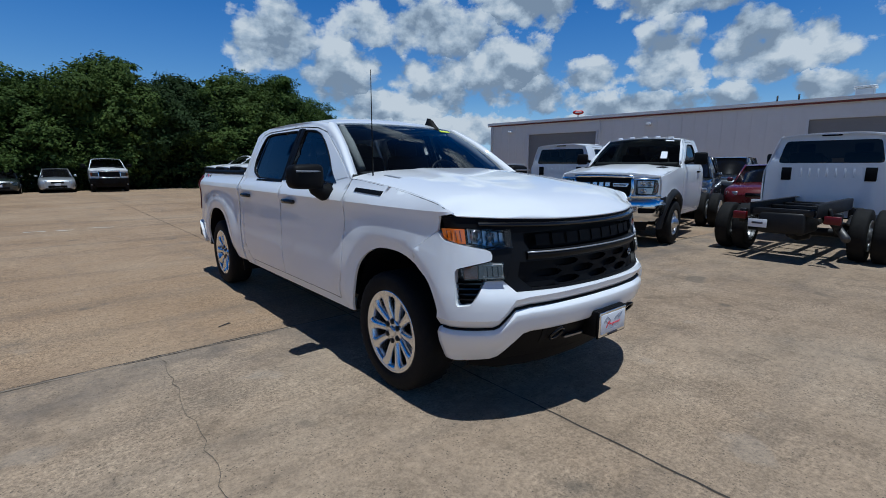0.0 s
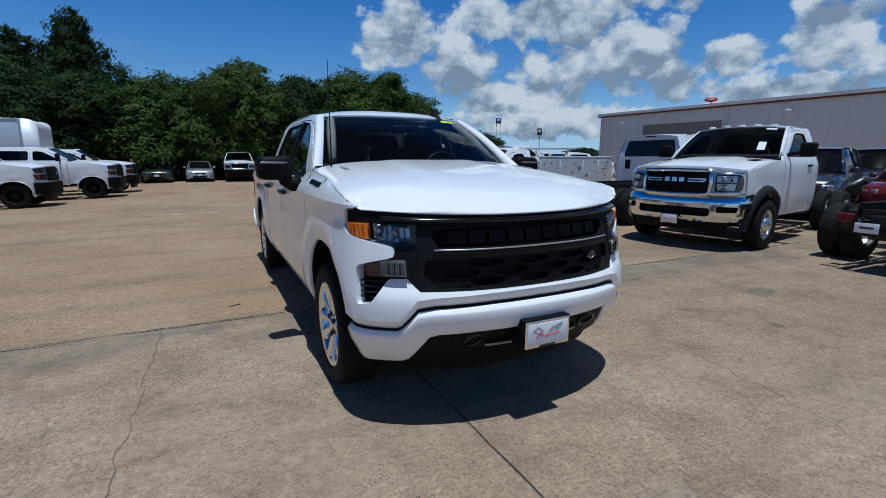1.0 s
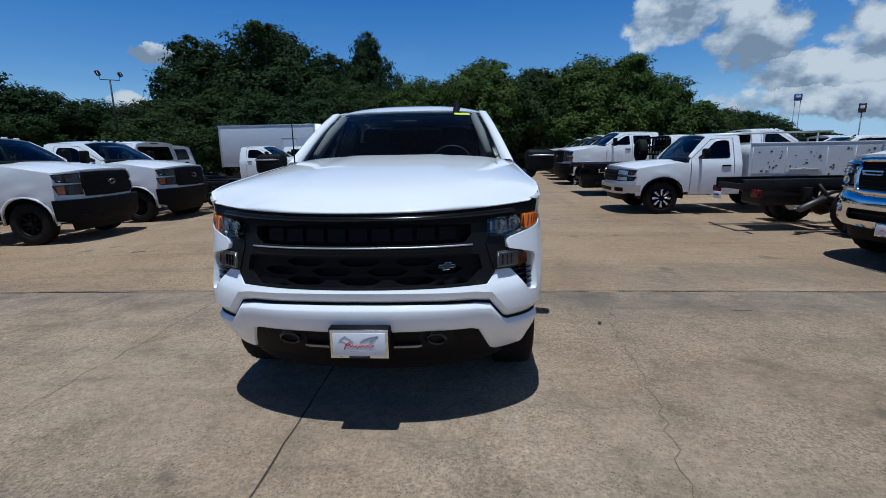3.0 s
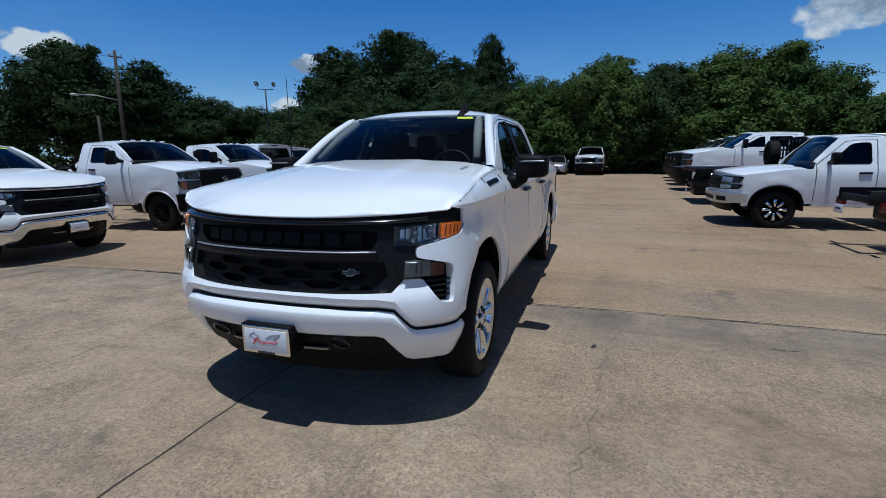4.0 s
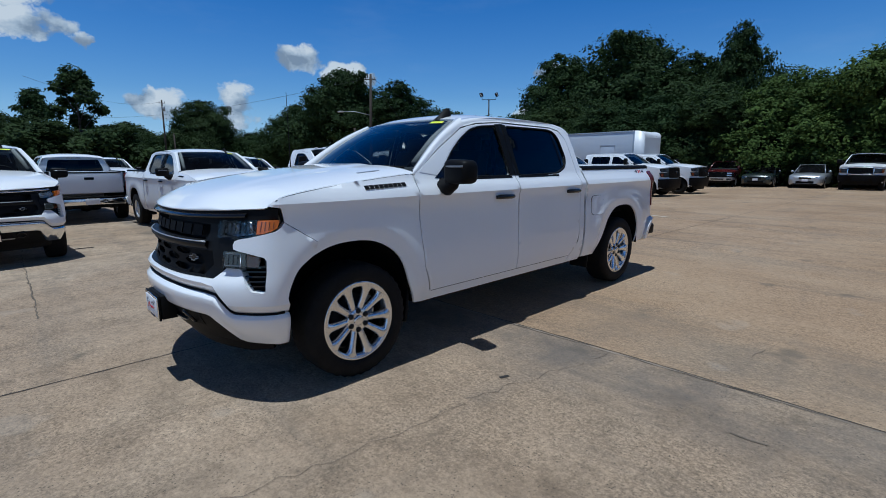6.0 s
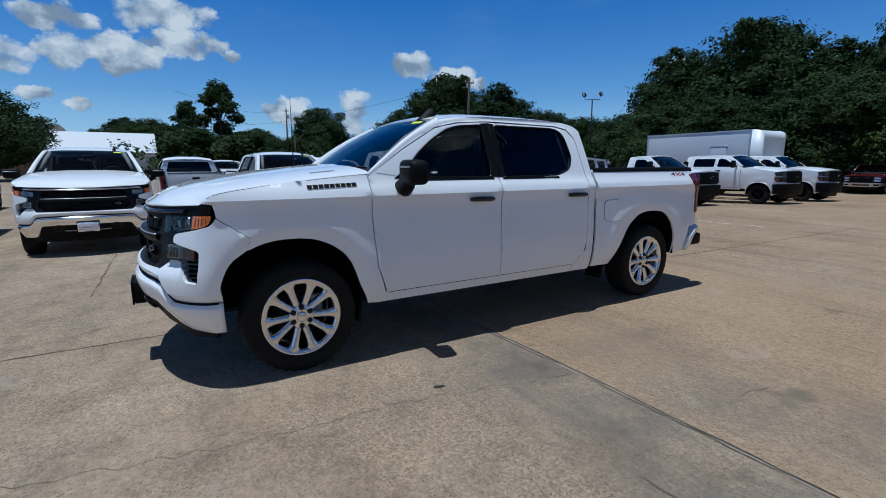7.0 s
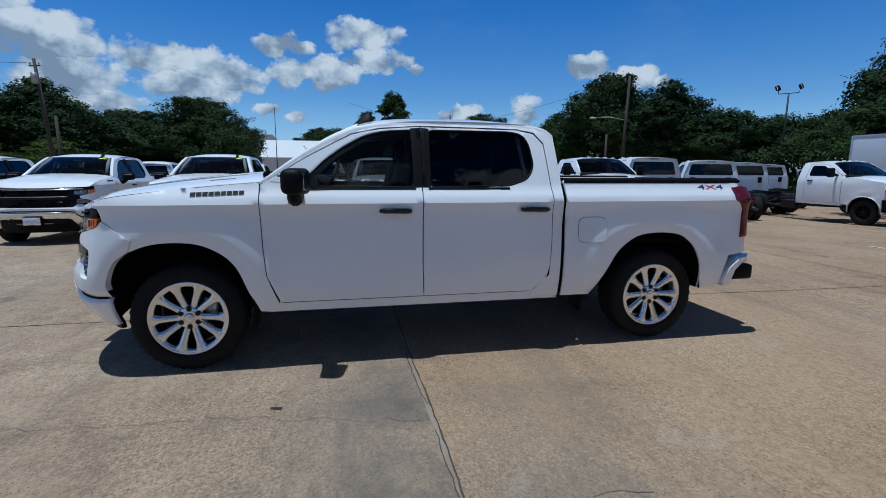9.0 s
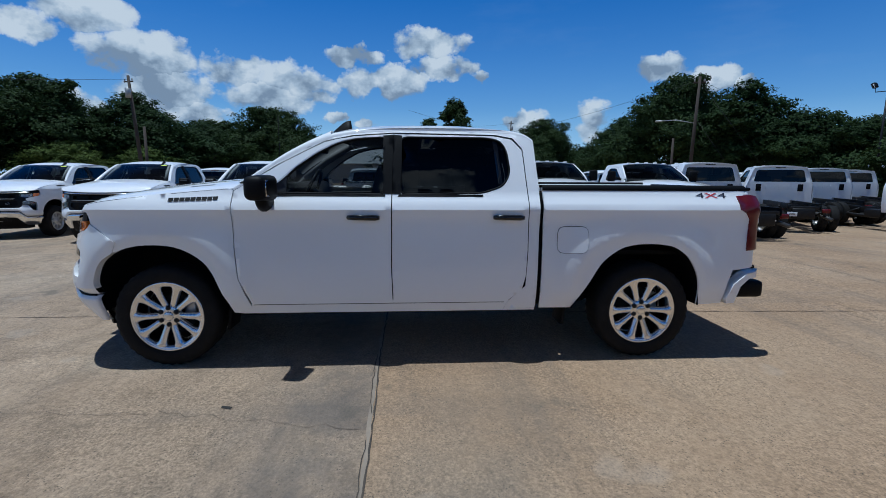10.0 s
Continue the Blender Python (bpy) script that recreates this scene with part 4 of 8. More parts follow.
    out = list(zip(np.linspace(-0.665, 0.665, 13), ye)) + [(0.69, 1.45), (0.70, 1.8), (0.70, 2.6), (0.69, 2.84), (0.5, 2.875), (-0.5, 2.875), (-0.69, 2.84), (-0.70, 2.6), (-0.70, 1.8), (-0.69, 1.45)]
    roof = part("roof", panel(out, lambda x, y, d=0.0: Vector((x, y, roof_top(x, y) - d)), 0.07, thick=0.03), body, root)
    fin = bmesh.new()
    rows = []
    for yy, h in ((1.20, 0.0), (1.25, 0.03), (1.30, 0.06), (1.34, 0.074), (1.37, 0.072), (1.38, 0.0)):
        z0 = roof_top(0.44, yy) - 0.004
        rows.append([Vector((0.44 - 0.032, yy, z0)), Vector((0.44 - 0.008, yy, z0 + h)), Vector((0.44 + 0.008, yy, z0 + h)), Vector((0.44 + 0.032, yy, z0))])
    loft(rows, fin)
    fin.faces.new([fin.verts.new(p) for p in rows[-2]])
    part("antenna_fin", fin, trim_black, roof)

    for s in (-1, 1):
        sd = sk.side(s)
        wing = [(1.376, 0.987), (Y(-0.337), 0.907)] + [(Y(y), z) for y, z in fine(ARCH_F[3:])[1:] if y > -0.325] + [(Y(0.56), 0.415), (Y(0.638), 0.475), (Y(0.56), 0.70), (Y(0.54), 0.93), (Y(0.53), 1.23), (Y(0.53), 1.372)]
        wing += [(HOOD_RUN(y), HOOD_SIDE(y) + 0.005) for y in list(np.linspace(0.48, -0.40, 12)) + [-0.44, -0.48, -0.51, -0.535, -0.555, -0.568]] + [(1.16, 1.203), (1.175, 1.16), (1.181, 1.120)]
        fender = part("front_fender", panel(wing, sk.wrap(s), res, thick=0.018, lines=(1.225, 1.264), curves=[flare_edge(0)]), body, root)
        badge(fender, "nameplate_bar", 9 if hero else 1, 0.36, 0.026, (lambda u, v, d: sd(0.075 + u if s > 0 else 0.425 - u, 1.285 + v + 0.012 * (u if s > 0 else 0.35 - u) / 0.35, d)), trim_black, gap=0.15)
        if s < 0 and hero:
            part("whip_antenna", tube([(-0.80, 0.43, 1.36), (-0.80, 0.43, 1.75), (-0.80, 0.43, 2.12)], [0.006, 0.004, 0.0025], sides=5), trim_black, fender)
        part("arch_liner", loft([[Vector((s * (xx - (0.11 * smooth(0.70, 0.55, z) if y < 0 and xx > 0.6 else 0)), y, z)) for y, z in fine(ARCH_F)] for xx in (0.935, 0.90, 0.55)] + [[Vector((s * 0.55, y * 0.2, 0.45)) for y, z in fine(ARCH_F)]]), trim_black, root)
        part("arch_liner", loft([[Vector((s * xx, y, z)) for y, z in fine(ARCH_R)] for xx in (0.98, 0.90, 0.55)] + [[Vector((s * 0.55, 3.7 + (y - 3.7) * 0.2, 0.45)) for y, z in fine(ARCH_R)]]), trim_black, root)
        for y0, x0 in ((0.455, 0.87), (3.13, 0.87)):
            part("mud_flap", box((0.22, 0.025, 0.26), (s * (x0 - 0.06), y0, 0.40), 0.01, (-8, 0, 0)), trim_black, root)
        # cab frame round the doors
        cabside = [(0.545, 1.376), (0.70, 1.485), (0.88, 1.605), (1.05, 1.70), (1.25, 1.786), (1.45, 1.826), (1.76, 1.848), (2.3, 1.85), (2.62, 1.84), (2.79, 1.812), (2.865, 1.765), (2.885, 1.40), (2.875, 0.43), (2.62, 0.42),
                   (2.64, 0.482), (2.785, 0.62), (2.80, 0.9), (2.80, 1.33), (2.775, 1.70), (2.70, 1.788), (2.55, 1.815), (1.75, 1.825), (1.42, 1.80), (1.20, 1.752), (0.86, 1.572), (0.56, 1.378)]
        part("cab_frame", panel(cabside, sd, res, thick=0.005, lines=(1.225, 1.264)), body, root)
        # A-pillar skin between screen and door, and roof rail cover
        pil = [(0.535, 1.388), (0.70, 1.50), (0.88, 1.62), (1.05, 1.715), (1.25, 1.80)]
        top = [screen(s * 1.0, t) for t in np.linspace(0.0, 1.0, 25)]
        edge = fine(pil, 12)
        edge = [edge[round(i * (len(edge) - 1) / 24)] for i in range(25)]
        part("screen_pillar", loft([[sd(y, z - 0.022, -0.001) for y, z in edge], [sd(y, z - 0.010, -0.0025) for y, z in edge], [sd(y, z, -0.003) for y, z in edge], [sd(y, z).lerp(t_, 0.5) + Vector((s * 0.010, -0.010, 0.018)) for (y, z), t_ in zip(edge, top)], [t_ + Vector((s * -0.02, -0.010, 0.014)) for t_ in top], [t_ + Vector((s * -0.024, 0.004, -0.006)) for t_ in top]]), body, root)
        rail = fine([(1.25, 1.80), (1.45, 1.838), (1.76, 1.858), (2.3, 1.86), (2.62, 1.85), (2.79, 1.822), (2.865, 1.765)], 3)
        part("roof_rail", loft([[sd(y, z - 0.020, -0.001) for y, z in rail], [sd(y, z - 0.010, -0.003) for y, z in rail], [sd(y, z, -0.004) for y, z in rail], [Vector((s * 0.70, y, roof_top(0.70, y) + 0.009)) for y, z in rail], [Vector((s * 0.655, y, roof_top(0.655, y) + 0.007)) for y, z in rail], [Vector((s * 0.645, y, roof_top(0.645, y) - 0.006)) for y, z in rail]]), body, root)
        part("gap_seal", panel([(split - 0.05, 0.48), (split + 0.05, 0.48), (split + 0.05, 1.81), (split - 0.05, 1.81)], sd, 0.12, thick=0, depth=0.034), trim_black, root)
        part("gap_seal", panel([(0.50, 0.48), (0.70, 0.48), (0.62, 0.8), (0.60, 1.33), (0.50, 1.33)], sd, 0.12, thick=0, depth=0.034), trim_black, root)
        part("gap_seal", panel([(2.72, 0.6), (2.84, 0.6), (2.84, 1.34), (2.72, 1.34)], sd, 0.12, thick=0, depth=0.034), trim_black, root)
        part("rocker", panel([(0.555, 0.41), (2.875, 0.41), (2.875, 0.425), (2.63, 0.425), (2.66, 0.510), (0.66, 0.510)], sd, res, thick=0.10, depth=0.006), body, root)
        part("sill_seam", tube([sd(y, 0.4865, 0.002) for y in np.linspace(0.655, 2.62, 24)], 0.0035, sides=5), grey_trim, root)
        # doors
        fd = [(0.540, 1.365), (0.537, 1.23), (0.547, 0.93), (0.567, 0.70), (0.65, 0.487), (split - 0.001, 0.487), (split - 0.010, 0.79), (split - 0.004, 1.32), (split + 0.007, 1.814), (1.42, 1.790), (1.20, 1.742), (0.87, 1.566)]
        fw = [(0.80, 1.350), (1.0, 1.545), (1.15, 1.652), (1.30, 1.732), (1.44, 1.768), (1.685, 1.787), (1.68, 1.340)]
        rd = [(split + 0.007, 0.487), (2.63, 0.487), (2.755, 0.583), (2.784, 0.70), (2.793, 0.9), (2.793, 1.33), (2.768, 1.69), (2.69, 1.776), (2.54, 1.803), (split + 0.016, 1.813), (split + 0.004, 1.32), (split - 0.002, 0.79)]
        rw = [(1.795, 1.340), (1.80, 1.787), (2.48, 1.786), (2.585, 1.768), (2.64, 1.70), (2.662, 1.50), (2.60, 1.405), (2.44, 1.352)]
        for nm, o, hole, gl, hy in (("front_door", fd, fw, side_glass, 1.40), ("rear_door", rd, rw, privacy, 2.52)):
            strip_end = max(p[0] for p in hole if p[1] < 1.36)
            strip_at, hole = hole[0][0], rounded(hole, 0.05)
            door = part(nm, panel(o, sd, res, [hole], thick=0.035, lines=(1.225, 1.264)), body, root)
            pane = part("window", panel(hole, sd, 0.09, thick=0.004, depth=0.014), gl, door)
            pane.visible_shadow = False
            part("window_seal", tube([sd(y, z, 0.004) for y, z in dense(hole, 0.06)], 0.009, None, 5, closed=True), trim_black, door)
            part("belt_strip", panel([(strip_at - 0.02, 1.324), (strip_end, 1.324), (strip_end, 1.342), (strip_at - 0.01, 1.344)], sd, 0.09, thick=0.01, depth=-0.005), trim_black, door)
            cup = part("handle_cup", panel(rounded([(hy + 0.02, 1.135), (hy + 0.19, 1.135), (hy + 0.20, 1.165), (hy + 0.16, 1.20), (hy + 0.05, 1.20), (hy + 0.01, 1.165)], 0.02), sd, 0.03, thick=0.0, depth=-0.002), paint_far, door)
            grip = [sd(hy + u, 1.168 + 0.002 * math.sin(u * 20), -0.012 - 0.026 * math.sin(math.pi * min(1, max(0, u / 0.23)))) for u in np.linspace(-0.005, 0.235, 9)]
            hb = tube(grip, [0.016, 0.020, 0.021, 0.021, 0.021, 0.021, 0.022, 0.022, 0.017], sides=8)
            part("door_handle", hb, gloss_black, door, "black door handle")
            if nm == "rear_door":
                part("door_pillar_trim", panel([(split + 0.003, 1.345), (1.80, 1.342), (1.81, 1.80), (split + 0.014, 1.808)], sd, 0.06, thick=0.008, depth=-0.004), trim_black, door)
                part("window_divider", panel([(2.565, 1.42), (2.60, 1.42), (2.57, 1.77), (2.535, 1.775)], sd, 0.08, thick=0.006, depth=0.009), gloss_black, door)
            else:
                part("door_pillar_trim", panel([(1.665, 1.345), (split + 0.000, 1.345), (split + 0.011, 1.808), (1.66, 1.80)], sd, 0.06, thick=0.008, depth=-0.004), trim_black, door)
                outer = fine([(0.60, 1.392), (0.87, 1.562), (1.20, 1.737), (1.42, 1.785), (1.70, 1.807)], 12)
                inner = fine([(0.79, 1.362), (0.982, 1.546), (1.136, 1.658), (1.292, 1.740), (1.44, 1.777), (1.66, 1.793)], 12)
                pairs = [(outer[round(i * (len(outer) - 1) / 32)], inner[round(i * (len(inner) - 1) / 32)]) for i in range(33)]
                part("window_frame", loft([[sd(a[0] + (b[0] - a[0]) * k, a[1] + (b[1] - a[1]) * k, -0.0025) for a, b in pairs] for k in (0.0, 0.5, 1.0)]), body, door)
                part("mirror_sail", panel([(0.745, 1.345), (0.93, 1.345), (0.93, 1.475)], sd, 0.05, thick=0.01, depth=-0.004), gloss_black, door)
        mir = part("door_mirror", box((0.245, 0.165, 0.178), (s * 1.148, 0.805, 1.392), 0.045, (0, 0, s * -8), seg=3, taper=lambda x, y, z: (x, y * (1 - 0.12 * x * s), z * (1 - 0.06 * x * s))), trim_black, root, "black door mirror")
        part("mirror_arm", tube([(s * 0.955, 0.79, 1.285), (s * 1.02, 0.79, 1.27), (s * 1.07, 0.79, 1.30), (s * 1.10, 0.79, 1.36)], [0.062, 0.058, 0.05, 0.045], sides=10), trim_black, mir)
        part("mirror_glass", box((0.165, 0.004, 0.115), (s * 1.148, 0.881, 1.392), 0.0, (0, 0, s * -8)), chrome, mir)
        # highlight on the black cap, added as a bright strip
        part("mirror_strip", box((0.20, 0.012, 0.014), (s * 1.15, 0.7215, 1.432), 0.004, (0, 0, s * -8)), sunlit_edge, mir, "bright strip painting the highlight along the mirror cap")
        # cargo bed
        part("gap_seal", panel([(2.865, 0.45), (2.94, 0.45), (2.94, 1.37), (2.865, 1.37)], sd, 0.12, thick=0, depth=0.05), trim_black, root)
        bed = [(2.914, 1.398), (2.912, 1.0), (2.910, 0.43)] + fine(ARCH_R) + [(4.44, 0.455), (4.462, 0.60), (4.50, 0.735), (4.70, 0.755), (4.705, 0.90), (4.63, 0.90), (4.645, 1.18), (4.585, 1.26), (4.575, 1.345), (4.60, 1.385)]
        bs = part("bed_side", panel([(Y(y), z) for y, z in bed], sk.wrap(s), res, thick=0.018, lines=(1.225, 1.264), curves=[flare_edge(1)]), body, root)
        part("bed_cap", loft([[sd(y, 1.372, 0.004), sd(y, 1.376, -0.005), sd(y, 1.402, -0.006), sd(y, 1.416, 0.004), sd(y, 1.418, 0.03), sd(y, 1.416, 0.08), sd(y, 1.39, 0.09)] for y in np.linspace(2.912, 4.60, 12)]), trim_black, bs)
        part("bed_inner", box((0.03, 1.62, 0.40), (s * 0.80, 3.80, 1.195), 0.008), body, bs)
        fuel = rounded([(3.03, 0.885), (3.275, 0.885), (3.275, 1.095), (3.03, 1.095)], 0.06)
        if s > 0:
            part("fuel_door", panel(fuel, sd, 0.05, thick=0.004, depth=-0.0045), body, bs)
            part("fuel_seam", tube([sd(y, z, -0.001) for y, z in fuel], 0.0035, None, 4, closed=True), grey_trim, bs)
        for ch, off, ink in (("4", -0.092, dark_ink), ("X", 0.0, red_ink), ("4", 0.092, dark_ink)):
            word = text_mesh(ch, 0.070, 0.001)
            for v in word.verts:
                v.co = sd(4.29 + (off + v.co.x * 2.2) * s, 1.338 + v.co.y * 0.8, -0.004 + v.co.z)
            part("lettering", word, ink, bs, "4X4 decal letter", smooth=False)
        tail = [(Y(4.505), 1.335), (Y(4.62), 1.345), (Y(4.72) + 0.03, 1.325), (Y(4.72) + 0.05, 1.10), (Y(4.71) + 0.02, 0.90), (Y(4.605), 0.895), (Y(4.612), 1.15), (Y(4.57), 1.20), (Y(4.512), 1.23)]
        part("tail_light", panel(tail, sk.wrap(s), 0.05, thick=0.06, depth=-0.012), red_lens, root)
        cap = [(Y(4.455), 0.50), (Y(4.50), 0.62), (Y(4.60), 0.705), (Y(4.72) + 0.02, 0.735), (Y(4.72) + 0.02, 0.675), (Y(4.63), 0.665), (Y(4.56), 0.60), (Y(4.535), 0.46), (Y(4.47), 0.455)]
        part("bumper_end", panel(cap, sk.wrap(s), 0.04, thick=0.10, depth=-0.035), body if hero else chrome, root)
        part("bumper_step", box((0.24, 0.26, 0.14), (s * 0.86, 4.66, 0.57), 0.03), trim_black, root)
    rear = box((1.56, 0.12, 0.20), (0, 4.80, 0.60), 0.04)
    part("rear_bumper", rear, body if hero else chrome, root)
    part("bumper_pad", box((1.5, 0.16, 0.03), (0, 4.79, 0.715), 0.01), trim_black, root)
    tg = part("tailgate", box((1.56, 0.07, 0.56), (0, 4.70, 1.09), 0.03, seg=3), body, root)
    part("tailgate_cap", box((1.54, 0.09, 0.03), (0, 4.70, 1.385), 0.012), trim_black, tg)
    part("tailgate_handle", box((0.22, 0.02, 0.07), (0, 4.745, 1.22), 0.01), trim_black, tg)
    part("plate_blank", box((0.32, 0.01, 0.16), (0, 4.87, 0.60), 0.004), plate_white, root)
    part("bed_floor", box((1.62, 1.78, 0.04), (0, 3.79, 0.86), 0.005), trim_black, root)
    part("bed_bulkhead", box((1.66, 0.03, 0.53), (0, 2.92, 1.13), 0.008), body, root)
    # cab back
    bz = lambda x, z, d=0.0: Vector((x * 1.0, 2.888 - 0.10 * smooth(1.45, 1.9, z) - d, z))
    rim_ = [(-0.93, 0.5), (0.93, 0.5), (0.93, 1.33), (0.80, 1.60), (0.68, 1.79), (0.4, 1.83), (-0.4, 1.83), (-0.68, 1.79), (-0.80, 1.60), (-0.93, 1.33)]
    hole = rounded([(-0.70, 1.40), (0.70, 1.40), (0.60, 1.74), (-0.60, 1.74)], 0.05)
    cb = part("cab_back", panel(rim_, bz, 0.10, [hole], thick=0.03), body, root)
    rwp = part("rear_window", panel(hole, bz, 0.15, thick=0.004, depth=0.012), privacy, cb)
    rwp.visible_shadow = False
    part("brake_light", box((0.34, 0.02, 0.035), (0, 2.80, 1.80), 0.008), red_lens, cb)
    # inside
    part("dashboard", box((1.62, 0.36, 0.24), (0, 0.80, 1.29), 0.06, (8, 0, 0)), interior, root)
    part("floor_pan", box((1.72, 2.3, 0.10), (0, 1.70, 0.55), 0.02), interior, root)
    part("door_lining", box((0.04, 2.1, 0.75), (0.88, 1.72, 0.93), 0.01), interior, root)
    part("door_lining", box((0.04, 2.1, 0.75), (-0.88, 1.72, 0.93), 0.01), interior, root)
    part("headlining", box((1.26, 1.5, 0.02), (0, 2.05, 1.80), 0.006), headliner, root)
    for s in (-1, 1):
        part("pillar_lining", tube([(s * 0.72, 0.72, 1.45), (s * 0.66, 0.98, 1.64), (s * 0.60, 1.24, 1.79)], [0.035, 0.04, 0.035], sides=6), headliner, root)
        part("seat_belt", box((0.05, 0.008, 0.9), (s * 0.66, 1.78, 1.30), 0.002, (0, s * -8, 0)), interior, root)
    for x, y in ((0.40, 1.30), (-0.40, 1.30)):
        part("front_seat", seat(x, y), interior, root)
    for x in (0.42, -0.42):
        part("rear_seat", seat(x, 2.22), interior, root)
    ring = [Vector((0.40 + 0.185 * math.cos(k * math.pi / 12), 1.02 + 0.07 * math.sin(k * math.pi / 12), 1.35 + 0.17 * math.sin(k * math.pi / 12))) for k in range(24)]
    sw = tube(ring, 0.016, None, 7, closed=True)
    tube([(0.40, 0.90, 1.28), (0.40, 1.0, 1.34)], 0.05, sw)
    tube([(0.22, 1.02, 1.35), (0.58, 1.02, 1.35)], 0.018, sw)
    part("steering_wheel", sw, grey_trim, root)
    # underside
    und = box((0.10, 5.0, 0.16), (0.45, 1.9, 0.46), 0.01)
    box((0.10, 5.0, 0.16), (-0.45, 1.9, 0.46), 0.01, bm=und)
    box((1.0, 0.9, 0.35), (0, 0.1, 0.50), 0.05, bm=und)
    tube([(-0.75, 3.77, 0.40), (0.75, 3.77, 0.40)], 0.06, und)
    spin([(-0.14, 0.0), (-0.12, 0.12), (0.0, 0.15), (0.12, 0.12), (0.14, 0.0)], und, n=16, at=(0, 3.77, 0.40))
    tube([(-0.5, 1.2, 0.38), (-0.5, 3.0, 0.38), (-0.6, 4.5, 0.42)], 0.05, und)
    box((1.3, 0.8, 0.25), (0, 1.0, 0.52), 0.04, bm=und)
    part("chassis", und, steel_dark, root)
    for y in (0.0, 3.77):
        for s in (-1, 1):
            wheel(root, s * 0.845, y, 0.398, "alloy" if hero else "steel", 0.402)
    return root




# ---- other trucks, built by one function from their chief measures ----
def arch_line(yc, r, z0, rz, n=12):
    return [(yc - r * math.cos(math.pi * k / n), z0 + rz * math.sin(math.pi * k / n) ** 0.75) for k in range(n + 1)]


def truck(name, label, m, S, category="truck", group=""):
    """A truck from a table of measures S (metres; front axle at y = 0, nose towards -y)."""
    root = thing(name, label, category, m, group)
    W, yf, cowl, end = S["half"], S["front"], S["cowl"], S["cab_end"]
    zr, zb, zt = S["rocker"], S["belt"], S["roof"]
    zh0, zh1 = S["hood"]                                   # bonnet height at the nose and at the cowl
    body = S.get("paint", paint_far)
    R, base = S["tyre"], S["wheelbase"]
    last = S["rear"] if S["back"] in ("bed",) else end
    sk = Skin([(0, yf), (0.40 * W, yf + 0.02), (0.68 * W, yf + 0.08), (0.86 * W, yf + 0.20), (0.955 * W, yf + 0.38), (W, yf + 0.66), (W, 0.6), (W, max(last - 0.5, 1.0)), (W, last - 0.12), (0.998 * W, last - 0.03), (0.975 * W, last), (0.9 * W, last + 0.002), (0.5 * W, last + 0.004), (0, last + 0.006)],
              table((zr - 0.2, W - 0.06), (zr, W - 0.035), (zr + 0.25, W - 0.008), (zb - 0.30, W), (zb - 0.1, W - 0.012), (zb, W - 0.055), ((zb + zt) / 2, W - 0.14), (zt, W - 0.25)),
              table((0.3, 0.05), (0.6, 0.0), (zh0 - 0.3, 0.02), (zh0, 0.07), (zh0 + 0.1, 0.14)), blend=(1.08, 1.17), arches=((0, R, R + 0.07, R + 0.10),) + (((base, R, R + 0.07, R + 0.10),) if S["back"] == "bed" else ()), flare=S.get("flare", 0.03), wmax=W)
    X_, Y_ = sk.X, sk.Y
    res = S.get("res", 0.13)
    hs = lambda y: zh0 - 0.07 + (zh1 - 0.05 - zh0 + 0.07) * smooth(yf, cowl, y)
    hm = lambda y: zh0 + (zh1 - zh0) * (1 - (1 - min(1, max(0, (y - yf) / (cowl - yf)))) ** 1.7)
    fx = S.get("nose_half", 0.62)
    arch = arch_line(0, R + 0.085, R * 0.95, R + 0.12 - R * 0.05)
    z_low = S["bumper"][1] - 0.03
    # fascia and grille
    part("front_panel", panel(mirrored([(0, z_low + 0.05), (X_(0.95 * W), z_low + 0.05), (X_(0.96 * W), hs(yf + 0.3)), (X_(0.75 * W), zh0 - 0.03), (0, zh0 - 0.005)]), sk.at, res, thick=0.02, depth=0.03), S.get("nose_mat", trim_black), root)
    g0, g1 = S["grille"]
    gr = part("grille", panel(mirrored([(0, g0), (X_(fx - 0.03), g0 + 0.01), (X_(fx), (g0 + g1) / 2), (X_(fx - 0.02), g1 - 0.01), (0, g1)]), sk.at, 0.12, thick=0.05, depth=-0.012), S.get("grille_mat", gloss_black), root)
    for k in range(S.get("bars", 4)):
        h = g0 + (g1 - g0) * (k + 0.6) / (S.get("bars", 4) + 0.2)
        part("grille_bar", panel(mirrored([(0, h), (X_(fx - 0.06), h), (X_(fx - 0.06), h + 0.02), (0, h + 0.02)]), sk.at, 0.15, thick=0.02, depth=-0.03), S.get("bar_mat", trim_black), gr)
    if S.get("ring"):
        edge = mirrored([(0, g0), (X_(fx - 0.03), g0 + 0.01), (X_(fx), (g0 + g1) / 2), (X_(fx - 0.02), g1 - 0.01), (0, g1)])
        part("grille_ring", tube([sk.at(a, z, -0.02) for a, z in dense(edge, 0.15)], S.get("ring_r", 0.022), None, 6, closed=True), S["ring"], gr)
